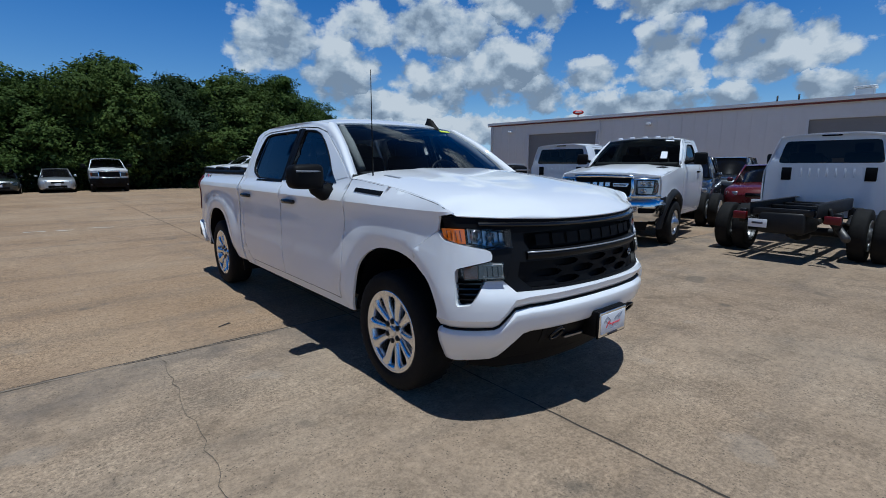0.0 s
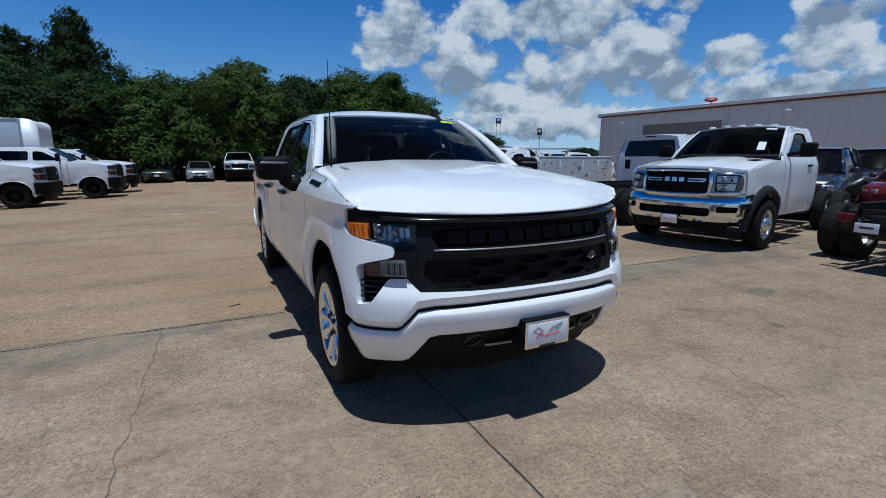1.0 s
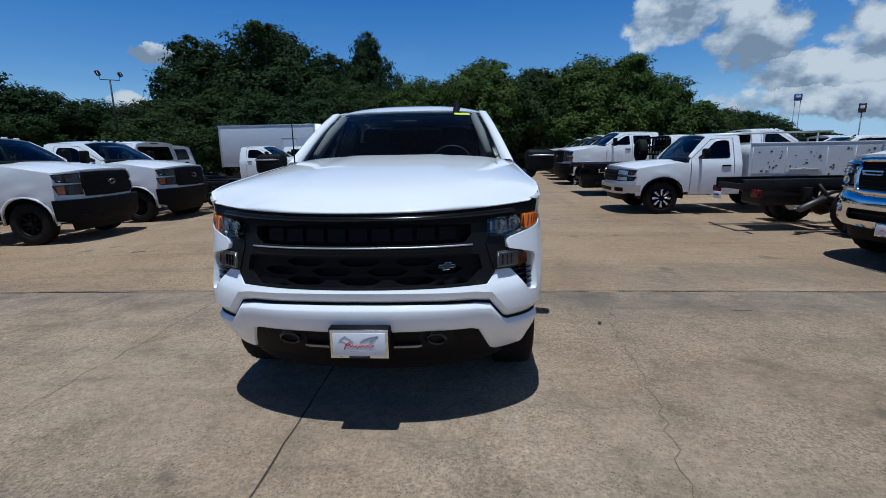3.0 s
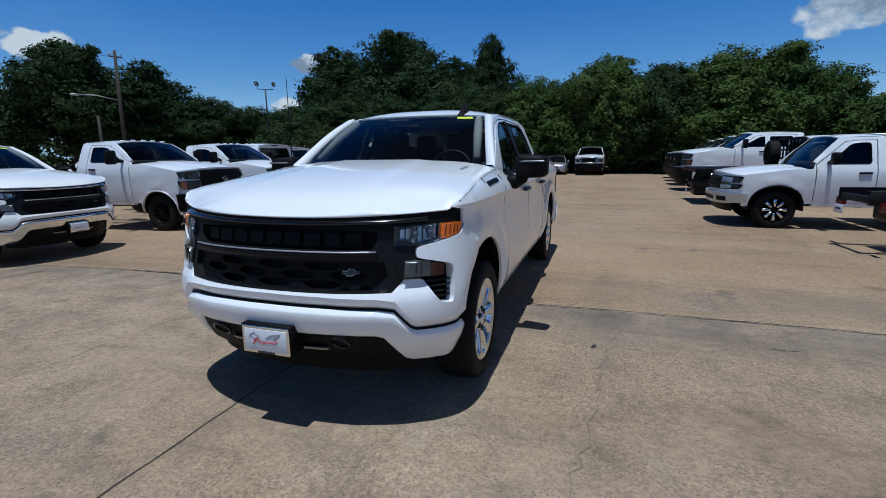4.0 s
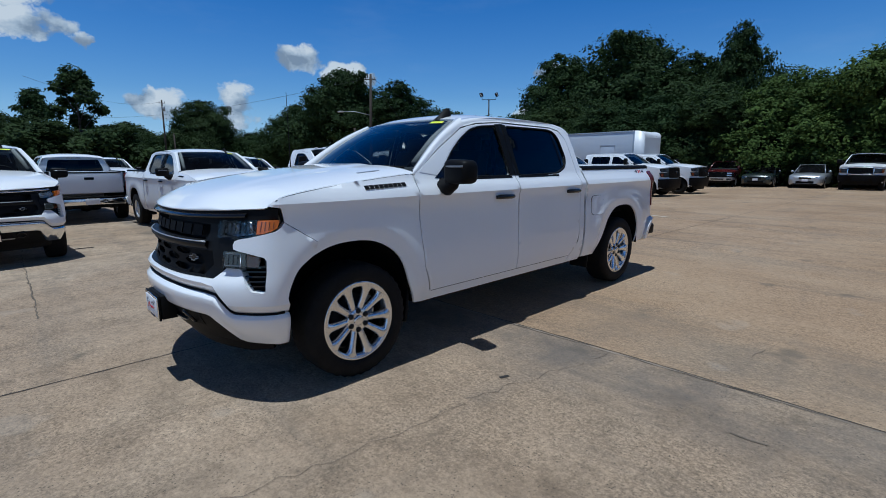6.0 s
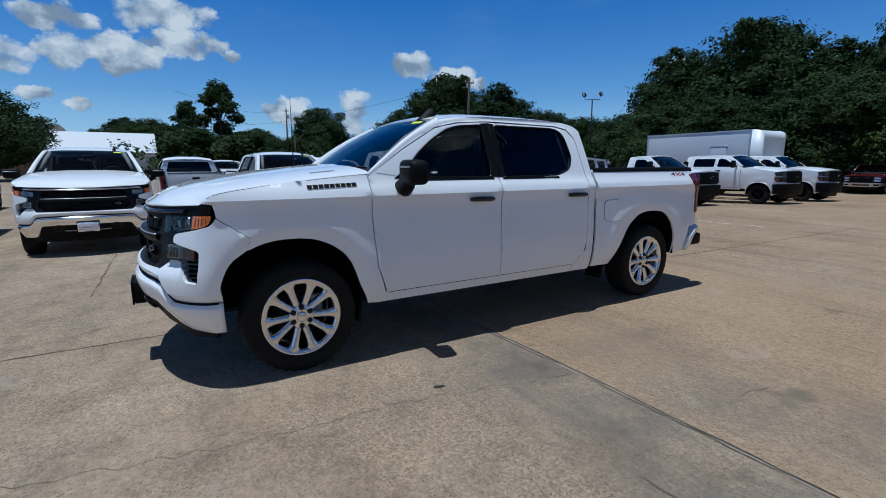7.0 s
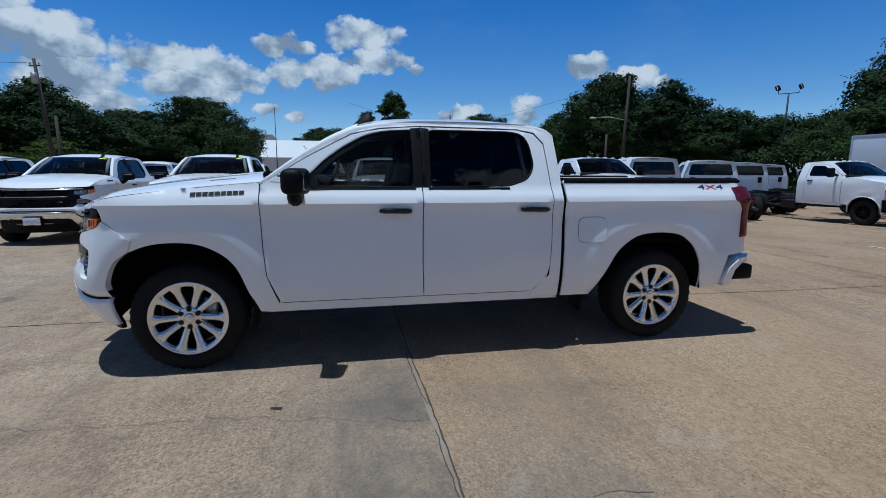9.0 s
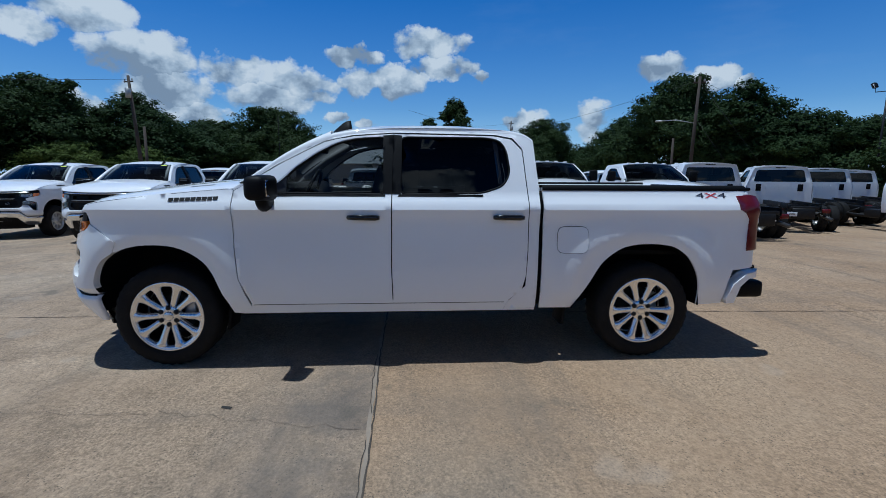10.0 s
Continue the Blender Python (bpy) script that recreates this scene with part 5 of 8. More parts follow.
    if S.get("emblem"):
        gw = S["emblem"]
        gm_ = (g0 + g1) / 2 + (g1 - g0) * S.get("emblem_up", 0.05)
        if gw > 0.3:
            badge(gr, "nameplate_bar", 3, gw, 0.07, lambda u, v, d: sk.at(u - gw / 2, gm_ - 0.03 + v, -0.040 + d), alloy, gap=0.3)
            for s in (-1, 1):
                part("grille_wing", panel([(0.62 * gw, gm_ - 0.03), (fx - 0.09, gm_ - 0.03), (fx - 0.06, gm_ + 0.028), (0.60 * gw, gm_ + 0.028)], sk.wrap(s), 0.15, [[(0.64 * gw, gm_ - 0.012), (fx - 0.11, gm_ - 0.012), (fx - 0.11, gm_ + 0.010), (0.64 * gw, gm_ + 0.010)]], thick=0.02, depth=-0.040), alloy, gr)
        else:
            bow = [(-1, -0.17), (-0.4, -0.17), (-0.46, -0.42), (0.35, -0.42), (0.4, -0.17), (1, -0.17), (1.1, 0.17), (0.5, 0.17), (0.56, 0.42), (-0.25, 0.42), (-0.3, 0.17), (-0.9, 0.17)]
            part("bow_emblem", panel([(u * gw / 2, gm_ + v * gw / 2) for u, v in bow], sk.at, 0.1, thick=0.015, depth=-0.035), S.get("emblem_mat", gloss_black), gr)
            part("bow_rim", tube([sk.at(u * gw / 2, gm_ + v * gw / 2, -0.05) for u, v in bow], 0.006, None, 4, closed=True), chrome, gr)
    if S.get("chrome_nose"):
        for s in (-1, 1):
            w = sk.wrap(s)
            lamp = part("headlight", panel(rounded([(fx + 0.055, 0.955), (0.98, 0.965), (1.05, 1.00), (1.06, 1.12), (1.02, 1.215), (0.96, 1.235), (fx + 0.05, 1.240), (fx + 0.05, 1.10)], 0.03), w, 0.07, thick=0.05, depth=0.020), lens_dim, root)
            part("reflector", panel([(fx + 0.08, 1.11), (0.92, 1.11), (0.92, 1.21), (fx + 0.075, 1.21)], w, 0.05, thick=0.02, depth=0.002), lens_in, lamp)
            part("reflector", panel([(fx + 0.10, 0.985), (0.90, 0.985), (0.92, 1.085), (fx + 0.085, 1.085)], w, 0.05, thick=0.02, depth=0.006), lens_in, lamp)
            part("indicator", panel([(0.945, 1.00), (1.02, 1.01), (1.03, 1.11), (1.0, 1.19), (0.945, 1.20)], w, 0.05, thick=0.02, depth=0.002), amber_dim, lamp)
            for c, h in ((fx + 0.17, 1.16), (fx + 0.29, 1.16), (fx + 0.19, 1.035)):
                part("projector", spin([(0.0, 0.050), (-0.03, 0.048), (-0.034, 0.040), (-0.012, 0.034), (-0.022, 0.018), (-0.026, 0.0)], n=16, axis="Y", at=sk.at(s * c, h, -0.004)), chrome, lamp)
            part("lens", panel(rounded([(fx + 0.055, 0.955), (0.98, 0.965), (1.05, 1.00), (1.06, 1.12), (1.02, 1.215), (0.96, 1.235), (fx + 0.05, 1.240), (fx + 0.05, 1.10)], 0.03), w, 0.07, thick=0.0, depth=-0.030), lamp_glass, lamp)
            part("lamp_brow", loft([[sk.at(s * a, 1.235 + z - 0.02 * max(0, a - 0.9), d) for a in np.linspace(fx - 0.02, 1.00, 10)] for z, d in ((0.0, -0.030), (0.012, -0.032), (0.030, -0.016), (0.036, 0.02))]), chrome, lamp)
            part("lamp_sill", loft([[sk.at(s * a, 0.955 + z, d) for a in np.linspace(fx - 0.02, 1.08, 10)] for z, d in ((0.0, -0.030), (-0.012, -0.036), (-0.050, -0.020), (-0.062, 0.02))]), chrome, lamp)
    else:
        for s in (-1, 1):
            w = sk.wrap(s)
            for l0, l1, mat in S["lamps"]:
                lamp = part("headlight", panel([(X_(fx + 0.015), l0), (X_(0.93 * W), l0 + 0.01), (X_(0.955 * W), l1 - 0.02), (X_(fx + 0.02), l1)], w, 0.12, thick=0.04, depth=-0.006), gloss_black, root)
                part("reflector", panel([(X_(fx + 0.04), l0 + 0.02), (X_(0.84 * W), l0 + 0.02), (X_(0.84 * W), l1 - 0.03), (X_(fx + 0.04), l1 - 0.02)], w, 0.10, thick=0.01, depth=-0.012), S.get("reflector", lens_in), lamp)
                part("indicator", panel([(X_(0.87 * W), l0 + 0.025), (X_(0.925 * W), l0 + 0.03), (X_(0.935 * W), l1 - 0.04), (X_(0.87 * W), l1 - 0.03)], w, 0.10, thick=0.01, depth=-0.012), mat, lamp)
    b1, b0 = S["bumper"]
    bmat = S.get("bumper_mat", trim_black)
    if S.get("chrome_nose"):
        mouth = rounded([(-0.56, 0.565), (0.56, 0.565), (0.60, 0.60), (0.585, 0.700), (-0.585, 0.700), (-0.60, 0.60)], 0.03)
        eyes = [rounded([(q * 0.68, 0.635), (q * 0.95, 0.640), (q * 0.97, 0.725), (q * 0.68, 0.735)], 0.03) for q in (1, -1)]
        bulge = lambda a, z, d=0.0: sk.at(a, z, d - 0.055 + 0.05 * smooth(0.80, 0.90, z) + 0.05 * (1 - smooth(0.46, 0.56, z)))
        bp = part("front_bumper", panel(mirrored([(0, 0.470), (0.85, 0.480), (1.0, 0.505), (1.16, 0.62), (1.20, 0.80), (1.17, 0.885), (0.9, 0.890), (0, 0.875)]), bulge, 0.05, [mouth] + eyes, thick=0.05), chrome, root, "chrome front bumper")
        part("bumper_mouth", panel(mirrored([(0, 0.52), (1.0, 0.56), (1.0, 0.77), (0, 0.76)]), sk.at, 0.15, thick=0.0, depth=0.02), trim_black, bp)
        part("mouth_bar", panel(mirrored([(0, 0.625), (0.57, 0.625), (0.57, 0.645), (0, 0.645)]), sk.at, 0.15, thick=0.02, depth=-0.01), grey_trim, bp)
    else:
        bp = part("front_bumper", panel(mirrored([(0, b0), (X_(0.80 * W), b0 + 0.01), (Y_(-R - 0.13), b0 + 0.06), (Y_(-R - 0.11), b1 - 0.01), (X_(0.8 * W), b1), (0, b1)]), sk.at, res, thick=0.12, depth=S.get("bumper_out", -0.05)), bmat, root)
        part("bumper_slot", panel(mirrored([(0, b0 + 0.06), (X_(0.38), b0 + 0.06), (X_(0.40), b0 + 0.14), (0, b0 + 0.14)]), sk.at, 0.15, thick=0.01, depth=S.get("bumper_out", -0.05) - 0.006), trim_black, bp)
        for s in (-1, 1):
            part("fog_light", panel([(X_(0.55), b0 + 0.06), (X_(0.78), b0 + 0.06), (X_(0.78), b0 + 0.15), (X_(0.55), b0 + 0.15)], sk.wrap(s), 0.1, thick=0.01, depth=S.get("bumper_out", -0.05) - 0.006), trim_black, bp)
    part("air_dam", panel(mirrored([(0, b0 - 0.15), (X_(0.8 * W), b0 - 0.15), (X_(0.85 * W), b0 + 0.02), (0, b0 + 0.02)]), sk.at, 0.2, thick=0.03, depth=0.05), trim_black, root)
    if S.get("plate"):
        plate_bars(root, (0, yf + S.get("bumper_out", -0.05) - 0.022, S["plate"]), 0.28)
    # bonnet
    fy = lambda x: sk.at(math.copysign(X_(abs(x)), x), zh0, 0.0).y
    top = lambda x, y, d=0.0: Vector((x, y, hm(y) - (hm(y) - hs(y)) * min(1, abs(x) / (W - 0.05)) ** 3 + 0.02 * (1 - smooth(0.35, 0.48, abs(x))) * smooth(yf, yf + 0.4, y) - d))
    out = [(x, fy(x)) for x in np.linspace(-0.86 * W, 0.86 * W, 11)] + [(0.93 * W, yf + 0.36), (0.945 * W, 0.0), (0.945 * W, cowl + 0.03), (0.5 * W, cowl - 0.06), (-0.5 * W, cowl - 0.06), (-0.945 * W, cowl + 0.03), (-0.945 * W, 0.0), (-0.93 * W, yf + 0.36)]
    part("bonnet", panel(out, top, res, thick=0.03), body, root)
    # windscreen, roof
    st = S["screen_top"]
    q_w, q_t = (W - 0.075), (W - 0.25)
    def screen(q, t, d=0.0):
        a = Vector((q_w * q * 0.97, cowl - 0.02 + 0.09 * q * q, zh1 - 0.015 * q * q))
        b = Vector((q_t * q * 0.97, st + 0.04 * q * q, zt + 0.02 - 0.05 * q * q))
        return a.lerp(b, t) + Vector((0, -0.5, 0.8)) * (0.03 * math.sin(math.pi * t) - d)
    sc = part("windscreen", panel([(q, -0.04) for q in np.linspace(-1, 1, 9)] + [(q, 1.0) for q in np.linspace(1, -1, 9)], screen, 0.22, thick=0.006), cab_screen, root)
    sc.visible_shadow = False
    if S.get("sticker"):
        part("window_sticker", panel([(0.60, 0.22), (0.74, 0.22), (0.74, 0.46), (0.60, 0.46)], screen, 0.3, thick=0, depth=-0.006), plate_white, sc)
        part("tape_strip", panel([(0.62, 0.90), (0.84, 0.90), (0.84, 0.95), (0.62, 0.95)], screen, 0.3, thick=0, depth=-0.006), plate_white, sc)
        for s in (-1, 1):
            part("bonnet_vent", panel([(s * 0.66, 0.02), (s * 0.80, 0.02), (s * 0.83, 0.24), (s * 0.72, 0.24)], lambda x, y, d=0.0: Vector((x, y, top(x, y).z - d)), 0.1, thick=0.008, depth=-0.010), trim_black, root)
    if S.get("tape"):
        part("tape_strip", panel([(0.55, 0.80), (0.80, 0.80), (0.80, 0.88), (0.55, 0.88)] if S["tape"] > 0 else [(-0.2, 0.80), (0.05, 0.80), (0.05, 0.88), (-0.2, 0.88)], screen, 0.3, thick=0, depth=-0.004), yellow_tape, sc)
    part("wiper", tube([screen(-0.5, -0.04, -0.02), screen(0.1, 0.02, -0.012)], 0.01, sides=4), trim_black, sc)
    part("wiper", tube([screen(0.15, -0.04, -0.02), screen(0.7, 0.02, -0.012)], 0.01, sides=4), trim_black, sc)
    rt = lambda x, y, d=0.0: Vector((x, y, zt + 0.03 + 0.03 * math.sin(math.pi * min(1, max(0, (y - st) / (end - st)))) - 0.055 * min(1, abs(x) / q_t) ** 3 - d))
    roof = part("roof", panel([(x, st + 0.04 * (x / q_t) ** 2) for x in np.linspace(-q_t, q_t, 9)] + [(q_t + 0.01, end - 0.02), (-q_t - 0.01, end - 0.02)], rt, 0.2, thick=0.03), body, root)
    for k in range(S.get("markers", 0)):
        x = (k - 2) * 0.27
        p = rt(x, st + 0.10)
        part("marker_lamp", box((0.10, 0.06, 0.035), p + Vector((0, 0, 0.012)), 0.012), amber if S.get("amber_markers") else paint_far, roof)
    # sides
    door_edges = S["doors"]
    for s in (-1, 1):
        sd, wr = sk.side(s), sk.wrap(s)
        wing = [(X_(0.95 * W), z_low), (Y_(arch[0][0] - 0.01), z_low)] + [(Y_(y), z) for y, z in arch if z > z_low + 0.01] + [(Y_(R + 0.09), zr), (Y_(door_edges[0] - 0.012), zr), (Y_(door_edges[0] - 0.012), zb + 0.03)]
        wing += [(Y_(y), hs(y) + 0.004) for y in np.linspace(door_edges[0] - 0.05, yf + 0.42, 8) if y < door_edges[0] - 0.04] + [(X_(0.945 * W), hs(yf + 0.25)), (X_(0.955 * W), (hs(yf + 0.2) + z_low) / 2)]
        part("front_fender", panel(wing, wr, res, thick=0.03), S.get("fender_mat", body), root)
        if S.get("flare_mat"):
            part("wheel_flare", loft([[sk.at(s * Y_(y), z, d) for y, z in arch_line(0, R + e, R * 0.8, R + e + 0.035 + 0.05)] for e, d in ((0.085, 0.05), (0.085, -0.05), (0.15, -0.055), (0.21, -0.03), (0.23, 0.005))]), S["flare_mat"], root)
            part("corner_trim", panel([(X_(0.93 * W), b0 + 0.02), (Y_(-R - 0.06), b0 - 0.02), (Y_(-R - 0.05), 0.93), (Y_(-R - 0.2), 0.90), (X_(0.955 * W), b1 + 0.02)], wr, 0.1, thick=0.03, depth=-0.02), S["flare_mat"], root)
        if S.get("lip_mat"):
            part("arch_lip", tube([sk.at(s * Y_(y), z + 0.012, -0.008) for y, z in arch], 0.020, sides=5), S["lip_mat"], root)
        part("arch_liner", loft([[Vector((s * xx, y, z)) for y, z in arch] for xx in (W - 0.02, 0.5)] + [[Vector((s * 0.5, y * 0.2, 0.5)) for y, z in arch]]), trim_black, root)
        slope = [(cowl + 0.10, zb + 0.07), (st + 0.04, zt - 0.015), (st + 0.35, zt + 0.0), (end - 0.12, zt), (end - 0.03, zt - 0.07)]
        part("cab_frame", panel(slope + [(end - 0.005, zb), (end - 0.005, zr), (door_edges[-1] + 0.01, zr), (door_edges[-1] + 0.01, zt - 0.06), (st + 0.35, zt - 0.06), (st + 0.12, zt - 0.085), (cowl + 0.16, zb + 0.03)], sd, res, thick=0.03), body, root)
        part("roof_rail", loft([[sd(y, z) for y, z in slope[1:]], [rt(s * (q_t - 0.01), min(y, end - 0.03)) + Vector((0, 0, 0.003)) for y, z in slope[1:]]]), body, root)
        e2 = dense([(cowl + 0.10, zb + 0.07), (st + 0.04, zt - 0.015)], 0.2, closed=False)
        part("screen_pillar", loft([[sd(y, z) for y, z in e2], [screen(s, t) + Vector((0, -0.003, 0.003)) for t in np.linspace(0, 1, len(e2))]]), body, root)
        part("rocker", panel([(door_edges[0] - 0.01, zr - 0.05), (end, zr - 0.05), (end, zr + 0.02), (door_edges[0] - 0.01, zr + 0.02)], sd, 0.25, thick=0.08), S.get("rocker_mat", body), root)
        for i, (d0, d1) in enumerate(zip(door_edges, door_edges[1:])):
            d0 += 0.006
            d1 -= 0.006
            if i == 0:
                o = [(d0, zr + 0.025), (d1, zr + 0.025), (d1, zt - 0.068), (st + 0.36, zt - 0.068), (st + 0.13, zt - 0.095), (cowl + 0.18, zb + 0.02), (d0, zb + 0.02)]
                hole = [(cowl + 0.34, zb + 0.02), (d1 - 0.08, zb + 0.02), (d1 - 0.08, zt - 0.12), (st + 0.36, zt - 0.12), (st + 0.22, zt - 0.14)]
            else:
                o = [(d0, zr + 0.025), (d1 - 0.10, zr + 0.025), (d1, zr + 0.2), (d1, zt - 0.068), (d0, zt - 0.068)]
                hole = [(d0 + 0.06, zb + 0.02), (d1 - 0.10, zb + 0.02), (d1 - 0.10, zt - 0.12), (d0 + 0.06, zt - 0.12)]
            door = part("front_door" if i == 0 else "rear_door", panel(o, sd, res, [rounded(hole, 0.05, 2)], thick=0.03), body, root)
            pane = part("window", panel(rounded(hole, 0.05, 2), sd, 0.2, thick=0.004, depth=0.014), tint_glass if i == 0 or S.get("clear_rear") else privacy, door)
            pane.visible_shadow = False
            part("window_seal", tube([sd(y, z, 0.004) for y, z in dense(rounded(hole, 0.05, 2), 0.15)], 0.011, None, 4, closed=True), trim_black, door)
            part("door_handle", box((0.035, 0.20, 0.035), sd(d1 - 0.17, zb - 0.14, -0.012), 0.012), S.get("handle_mat", trim_black), door)
        mm = S.get("mirror", 0.20)
        px = W + 0.10 + mm / 2
        my = cowl + 0.35
        mir = part("door_mirror", box((mm, 0.13, S.get("mirror_h", 0.22)), (s * px, my, zb + 0.13), 0.04), trim_black, root)
        part("mirror_arm", tube([(s * (W - 0.08), my, zb + 0.04), (s * (W + 0.12), my, zb + 0.10)], 0.035, sides=6), trim_black, mir)
    # cab back
    bz = lambda x, z, d=0.0: Vector((x, end - 0.02 - 0.06 * smooth(zb, zt, z) - d, z))
    wt = W - 0.26
    rim_ = [(-(W - 0.05), zr), (W - 0.05, zr), (W - 0.055, zb), (wt + 0.02, zt - 0.02), (wt - 0.15, zt + 0.01), (0.15 - wt, zt + 0.01), (-wt - 0.02, zt - 0.02), (-(W - 0.055), zb)]
    hole = rounded([(-(W - 0.24), zb + 0.04), (W - 0.24, zb + 0.04), (wt - 0.07, zt - 0.10), (0.07 - wt, zt - 0.10)], 0.06, 2)
    cb = part("cab_back", panel(rim_, bz, 0.2, [hole], thick=0.03), body, root)
    rw = part("rear_window", panel(hole, bz, 0.3, thick=0.004, depth=0.012), privacy, cb)
    rw.visible_shadow = False
    part("brake_light", box((0.30, 0.03, 0.05), (0, end - 0.05, zt + 0.0), 0.01), S.get("brake_mat", trim_black), cb)
    if S["back"] == "chassis":
        for x in (-0.62, 0.62):
            part("cab_vent", box((0.16, 0.02, 0.24), (x, end - 0.008, zb - 0.16), 0.008), trim_black, cb)
        for k in range(7):
            part("cab_rib", box((0.03, 0.004, 0.16), ((k - 3) * 0.13, end - 0.008, zb - 0.14), 0.004), body, cb)
    # inside
    part("dashboard", box((W * 1.7, 0.34, 0.22), (0, cowl + 0.30, zb - 0.05), 0.05), interior, root)
    part("floor_pan", box((W * 1.75, end - cowl - 0.2, 0.08), (0, (end + cowl) / 2, zr + 0.06), 0.01), interior, root)
    for i in range(len(door_edges) - 1):
        for x in (-0.42, 0.42):
            b_ = box((0.52, 0.15, 0.72), (x, door_edges[i + 1] - 0.12, zb - 0.12), 0.05, (-10, 0, 0))
            box((0.26, 0.10, 0.17), (x, door_edges[i + 1] - 0.06, zb + 0.32), 0.04, (-8, 0, 0), b_)
            part("seat", b_, interior, root)
    ring = [Vector((0.40 + 0.19 * math.cos(k * math.pi / 8), cowl + 0.55 + 0.08 * math.sin(k * math.pi / 8), zb + 0.04 + 0.16 * math.sin(k * math.pi / 8))) for k in range(16)]
    part("steering_wheel", tube(ring, 0.018, None, 5, closed=True), grey_trim, root)
    # underneath and behind
    tail = S["rear"]
    up = S.get("rail", 0.20)
    for x in (-0.43, 0.43):
        if up > 0.3:                                       # the rails kick up behind the cab, channel-shaped
            for dz, hh, ww in ((0.0, 0.19, 0.014), (0.095, 0.014, 0.075), (-0.095, 0.014, 0.075)):
                part("frame_rail", box((ww, tail - end + 0.3, hh), (x - math.copysign(ww / 2 if ww > 0.05 else 0, x), (tail + end - 0.3) / 2, R + up + dz), 0.004), steel_dark, root)
            part("frame_rail", box((0.08, end + 0.9, 0.20), (x, end / 2 - 0.45, R + 0.24), 0.006), steel_dark, root)
        else:
            part("frame_rail", box((0.08, tail + 0.6, 0.20), (x, tail / 2 - 0.3, R + 0.20), 0.006), steel_dark, root)
    if S["back"] == "chassis":
        for y in (end + 0.25, base - 0.55, base + 0.15, tail - 0.05):
            part("crossmember", box((0.80, 0.07, 0.10), (0, y, R + up - 0.03), 0.006), steel_dark, root)
        if up > 0.3:
            part("hose", tube([(-0.30, end, R + up - 0.02), (-0.22, end + 0.5, R + up - 0.1), (-0.34, base - 0.3, R + up - 0.02), (-0.28, tail - 0.3, R + up - 0.08)], 0.022, sides=6), steel_dark, root)
            part("hose", tube([(0.26, end, R + up - 0.05), (0.32, base - 0.4, R + up - 0.12), (0.20, tail - 0.4, R + up - 0.05)], 0.018, sides=6), steel_dark, root)
            for x in (-0.62, 0.62):
                part("spring_hanger", box((0.10, 0.12, 0.22), (x, base + 0.75, R + 0.26), 0.01), steel_dark, root)
                part("spring_hanger", box((0.10, 0.12, 0.22), (x, base - 0.75, R + 0.26), 0.01), steel_dark, root)
                part("overload_spring", tube([(x, base - 0.40, R + 0.20), (x, base, R + 0.13), (x, base + 0.40, R + 0.20)], 0.03, sides=5), steel_dark, root)
                part("shock_absorber", tube([(x * 0.85, base + 0.15, R), (x * 0.72, base + 0.45, R + 0.40)], 0.035, sides=6), steel_dark, root)
    ax = tube([(-W + 0.2, base, R), (W - 0.2, base, R)], 0.07, sides=8)
    spin([(-0.18, 0.0), (-0.16, 0.13), (0.0, 0.19), (0.16, 0.13), (0.18, 0.0)], ax, n=12, at=(0, base, R))
    part("rear_axle", ax, steel_dark, root)
    part("front_axle", tube([(-W + 0.2, 0, R - 0.02), (W - 0.2, 0, R - 0.02)], 0.06, sides=6), steel_dark, root)
    part("drive_shaft", tube([(0, 0.7, R + 0.1), (0, base, R)], 0.05, sides=6), steel_dark, root)
    part("engine", box((0.9, 0.9, 0.5), (0, 0.1, R + 0.25), 0.06), steel_dark, root)
    if S["back"] == "chassis":
        for x in (-0.55, 0.55):
            part("leaf_spring", tube([(x, base - 0.75, R + 0.22), (x, base - 0.3, R + 0.06), (x, base + 0.3, R + 0.06), (x, base + 0.75, R + 0.22)], 0.035, sides=5), steel_dark, root)
        part("fuel_tank", box((0.62, min(1.0, tail - base - 0.3), 0.34), (0, base + 0.30 + min(1.0, tail - base - 0.3) / 2, R + up - 0.20), 0.05), steel_dark, root)
        part("exhaust", tube([(-0.62, end + 0.1, R), (-0.60, base - 0.6, R), (-0.56, base + 0.45, R + 0.16), (-0.78, base + 0.95, R + 0.02)], 0.055, sides=10), exhaust_steel if up > 0.3 else steel_dark, root)
        part("air_tank", tube([(0.68, end + 0.15, R + 0.1), (0.68, end + 0.75, R + 0.1)], 0.13, sides=10), steel_dark, root)
        for x in ((-0.60, 0.60) if up > 0.3 else (-0.42, 0.42)):
            part("tail_light", box((0.20, 0.07, 0.12), (x, tail - 0.12, R + up - 0.12), 0.015) if up > 0.3 else box((0.13, 0.03, 0.07), (x, tail + 0.02, R + 0.10), 0.01), red_lens, root)
        rp = part("plate", box((0.26, 0.008, 0.13), (0.30, tail + 0.035, R + up - 0.22), 0.002), plate_white, root)
        part("text_bar", box((0.15, 0.004, 0.03), (0.30, tail + 0.041, R + up - 0.215), 0), dark_ink, rp)
        part("shock_absorber", tube([(0.35, base - 0.2, R + 0.05), (0.42, base - 0.35, R + 0.35)], 0.03, sides=6), steel_dark, root)
        part("battery_box", box((0.35, 0.55, 0.28), (-0.68, end + 0.4, R + 0.1), 0.03), steel_dark, root)
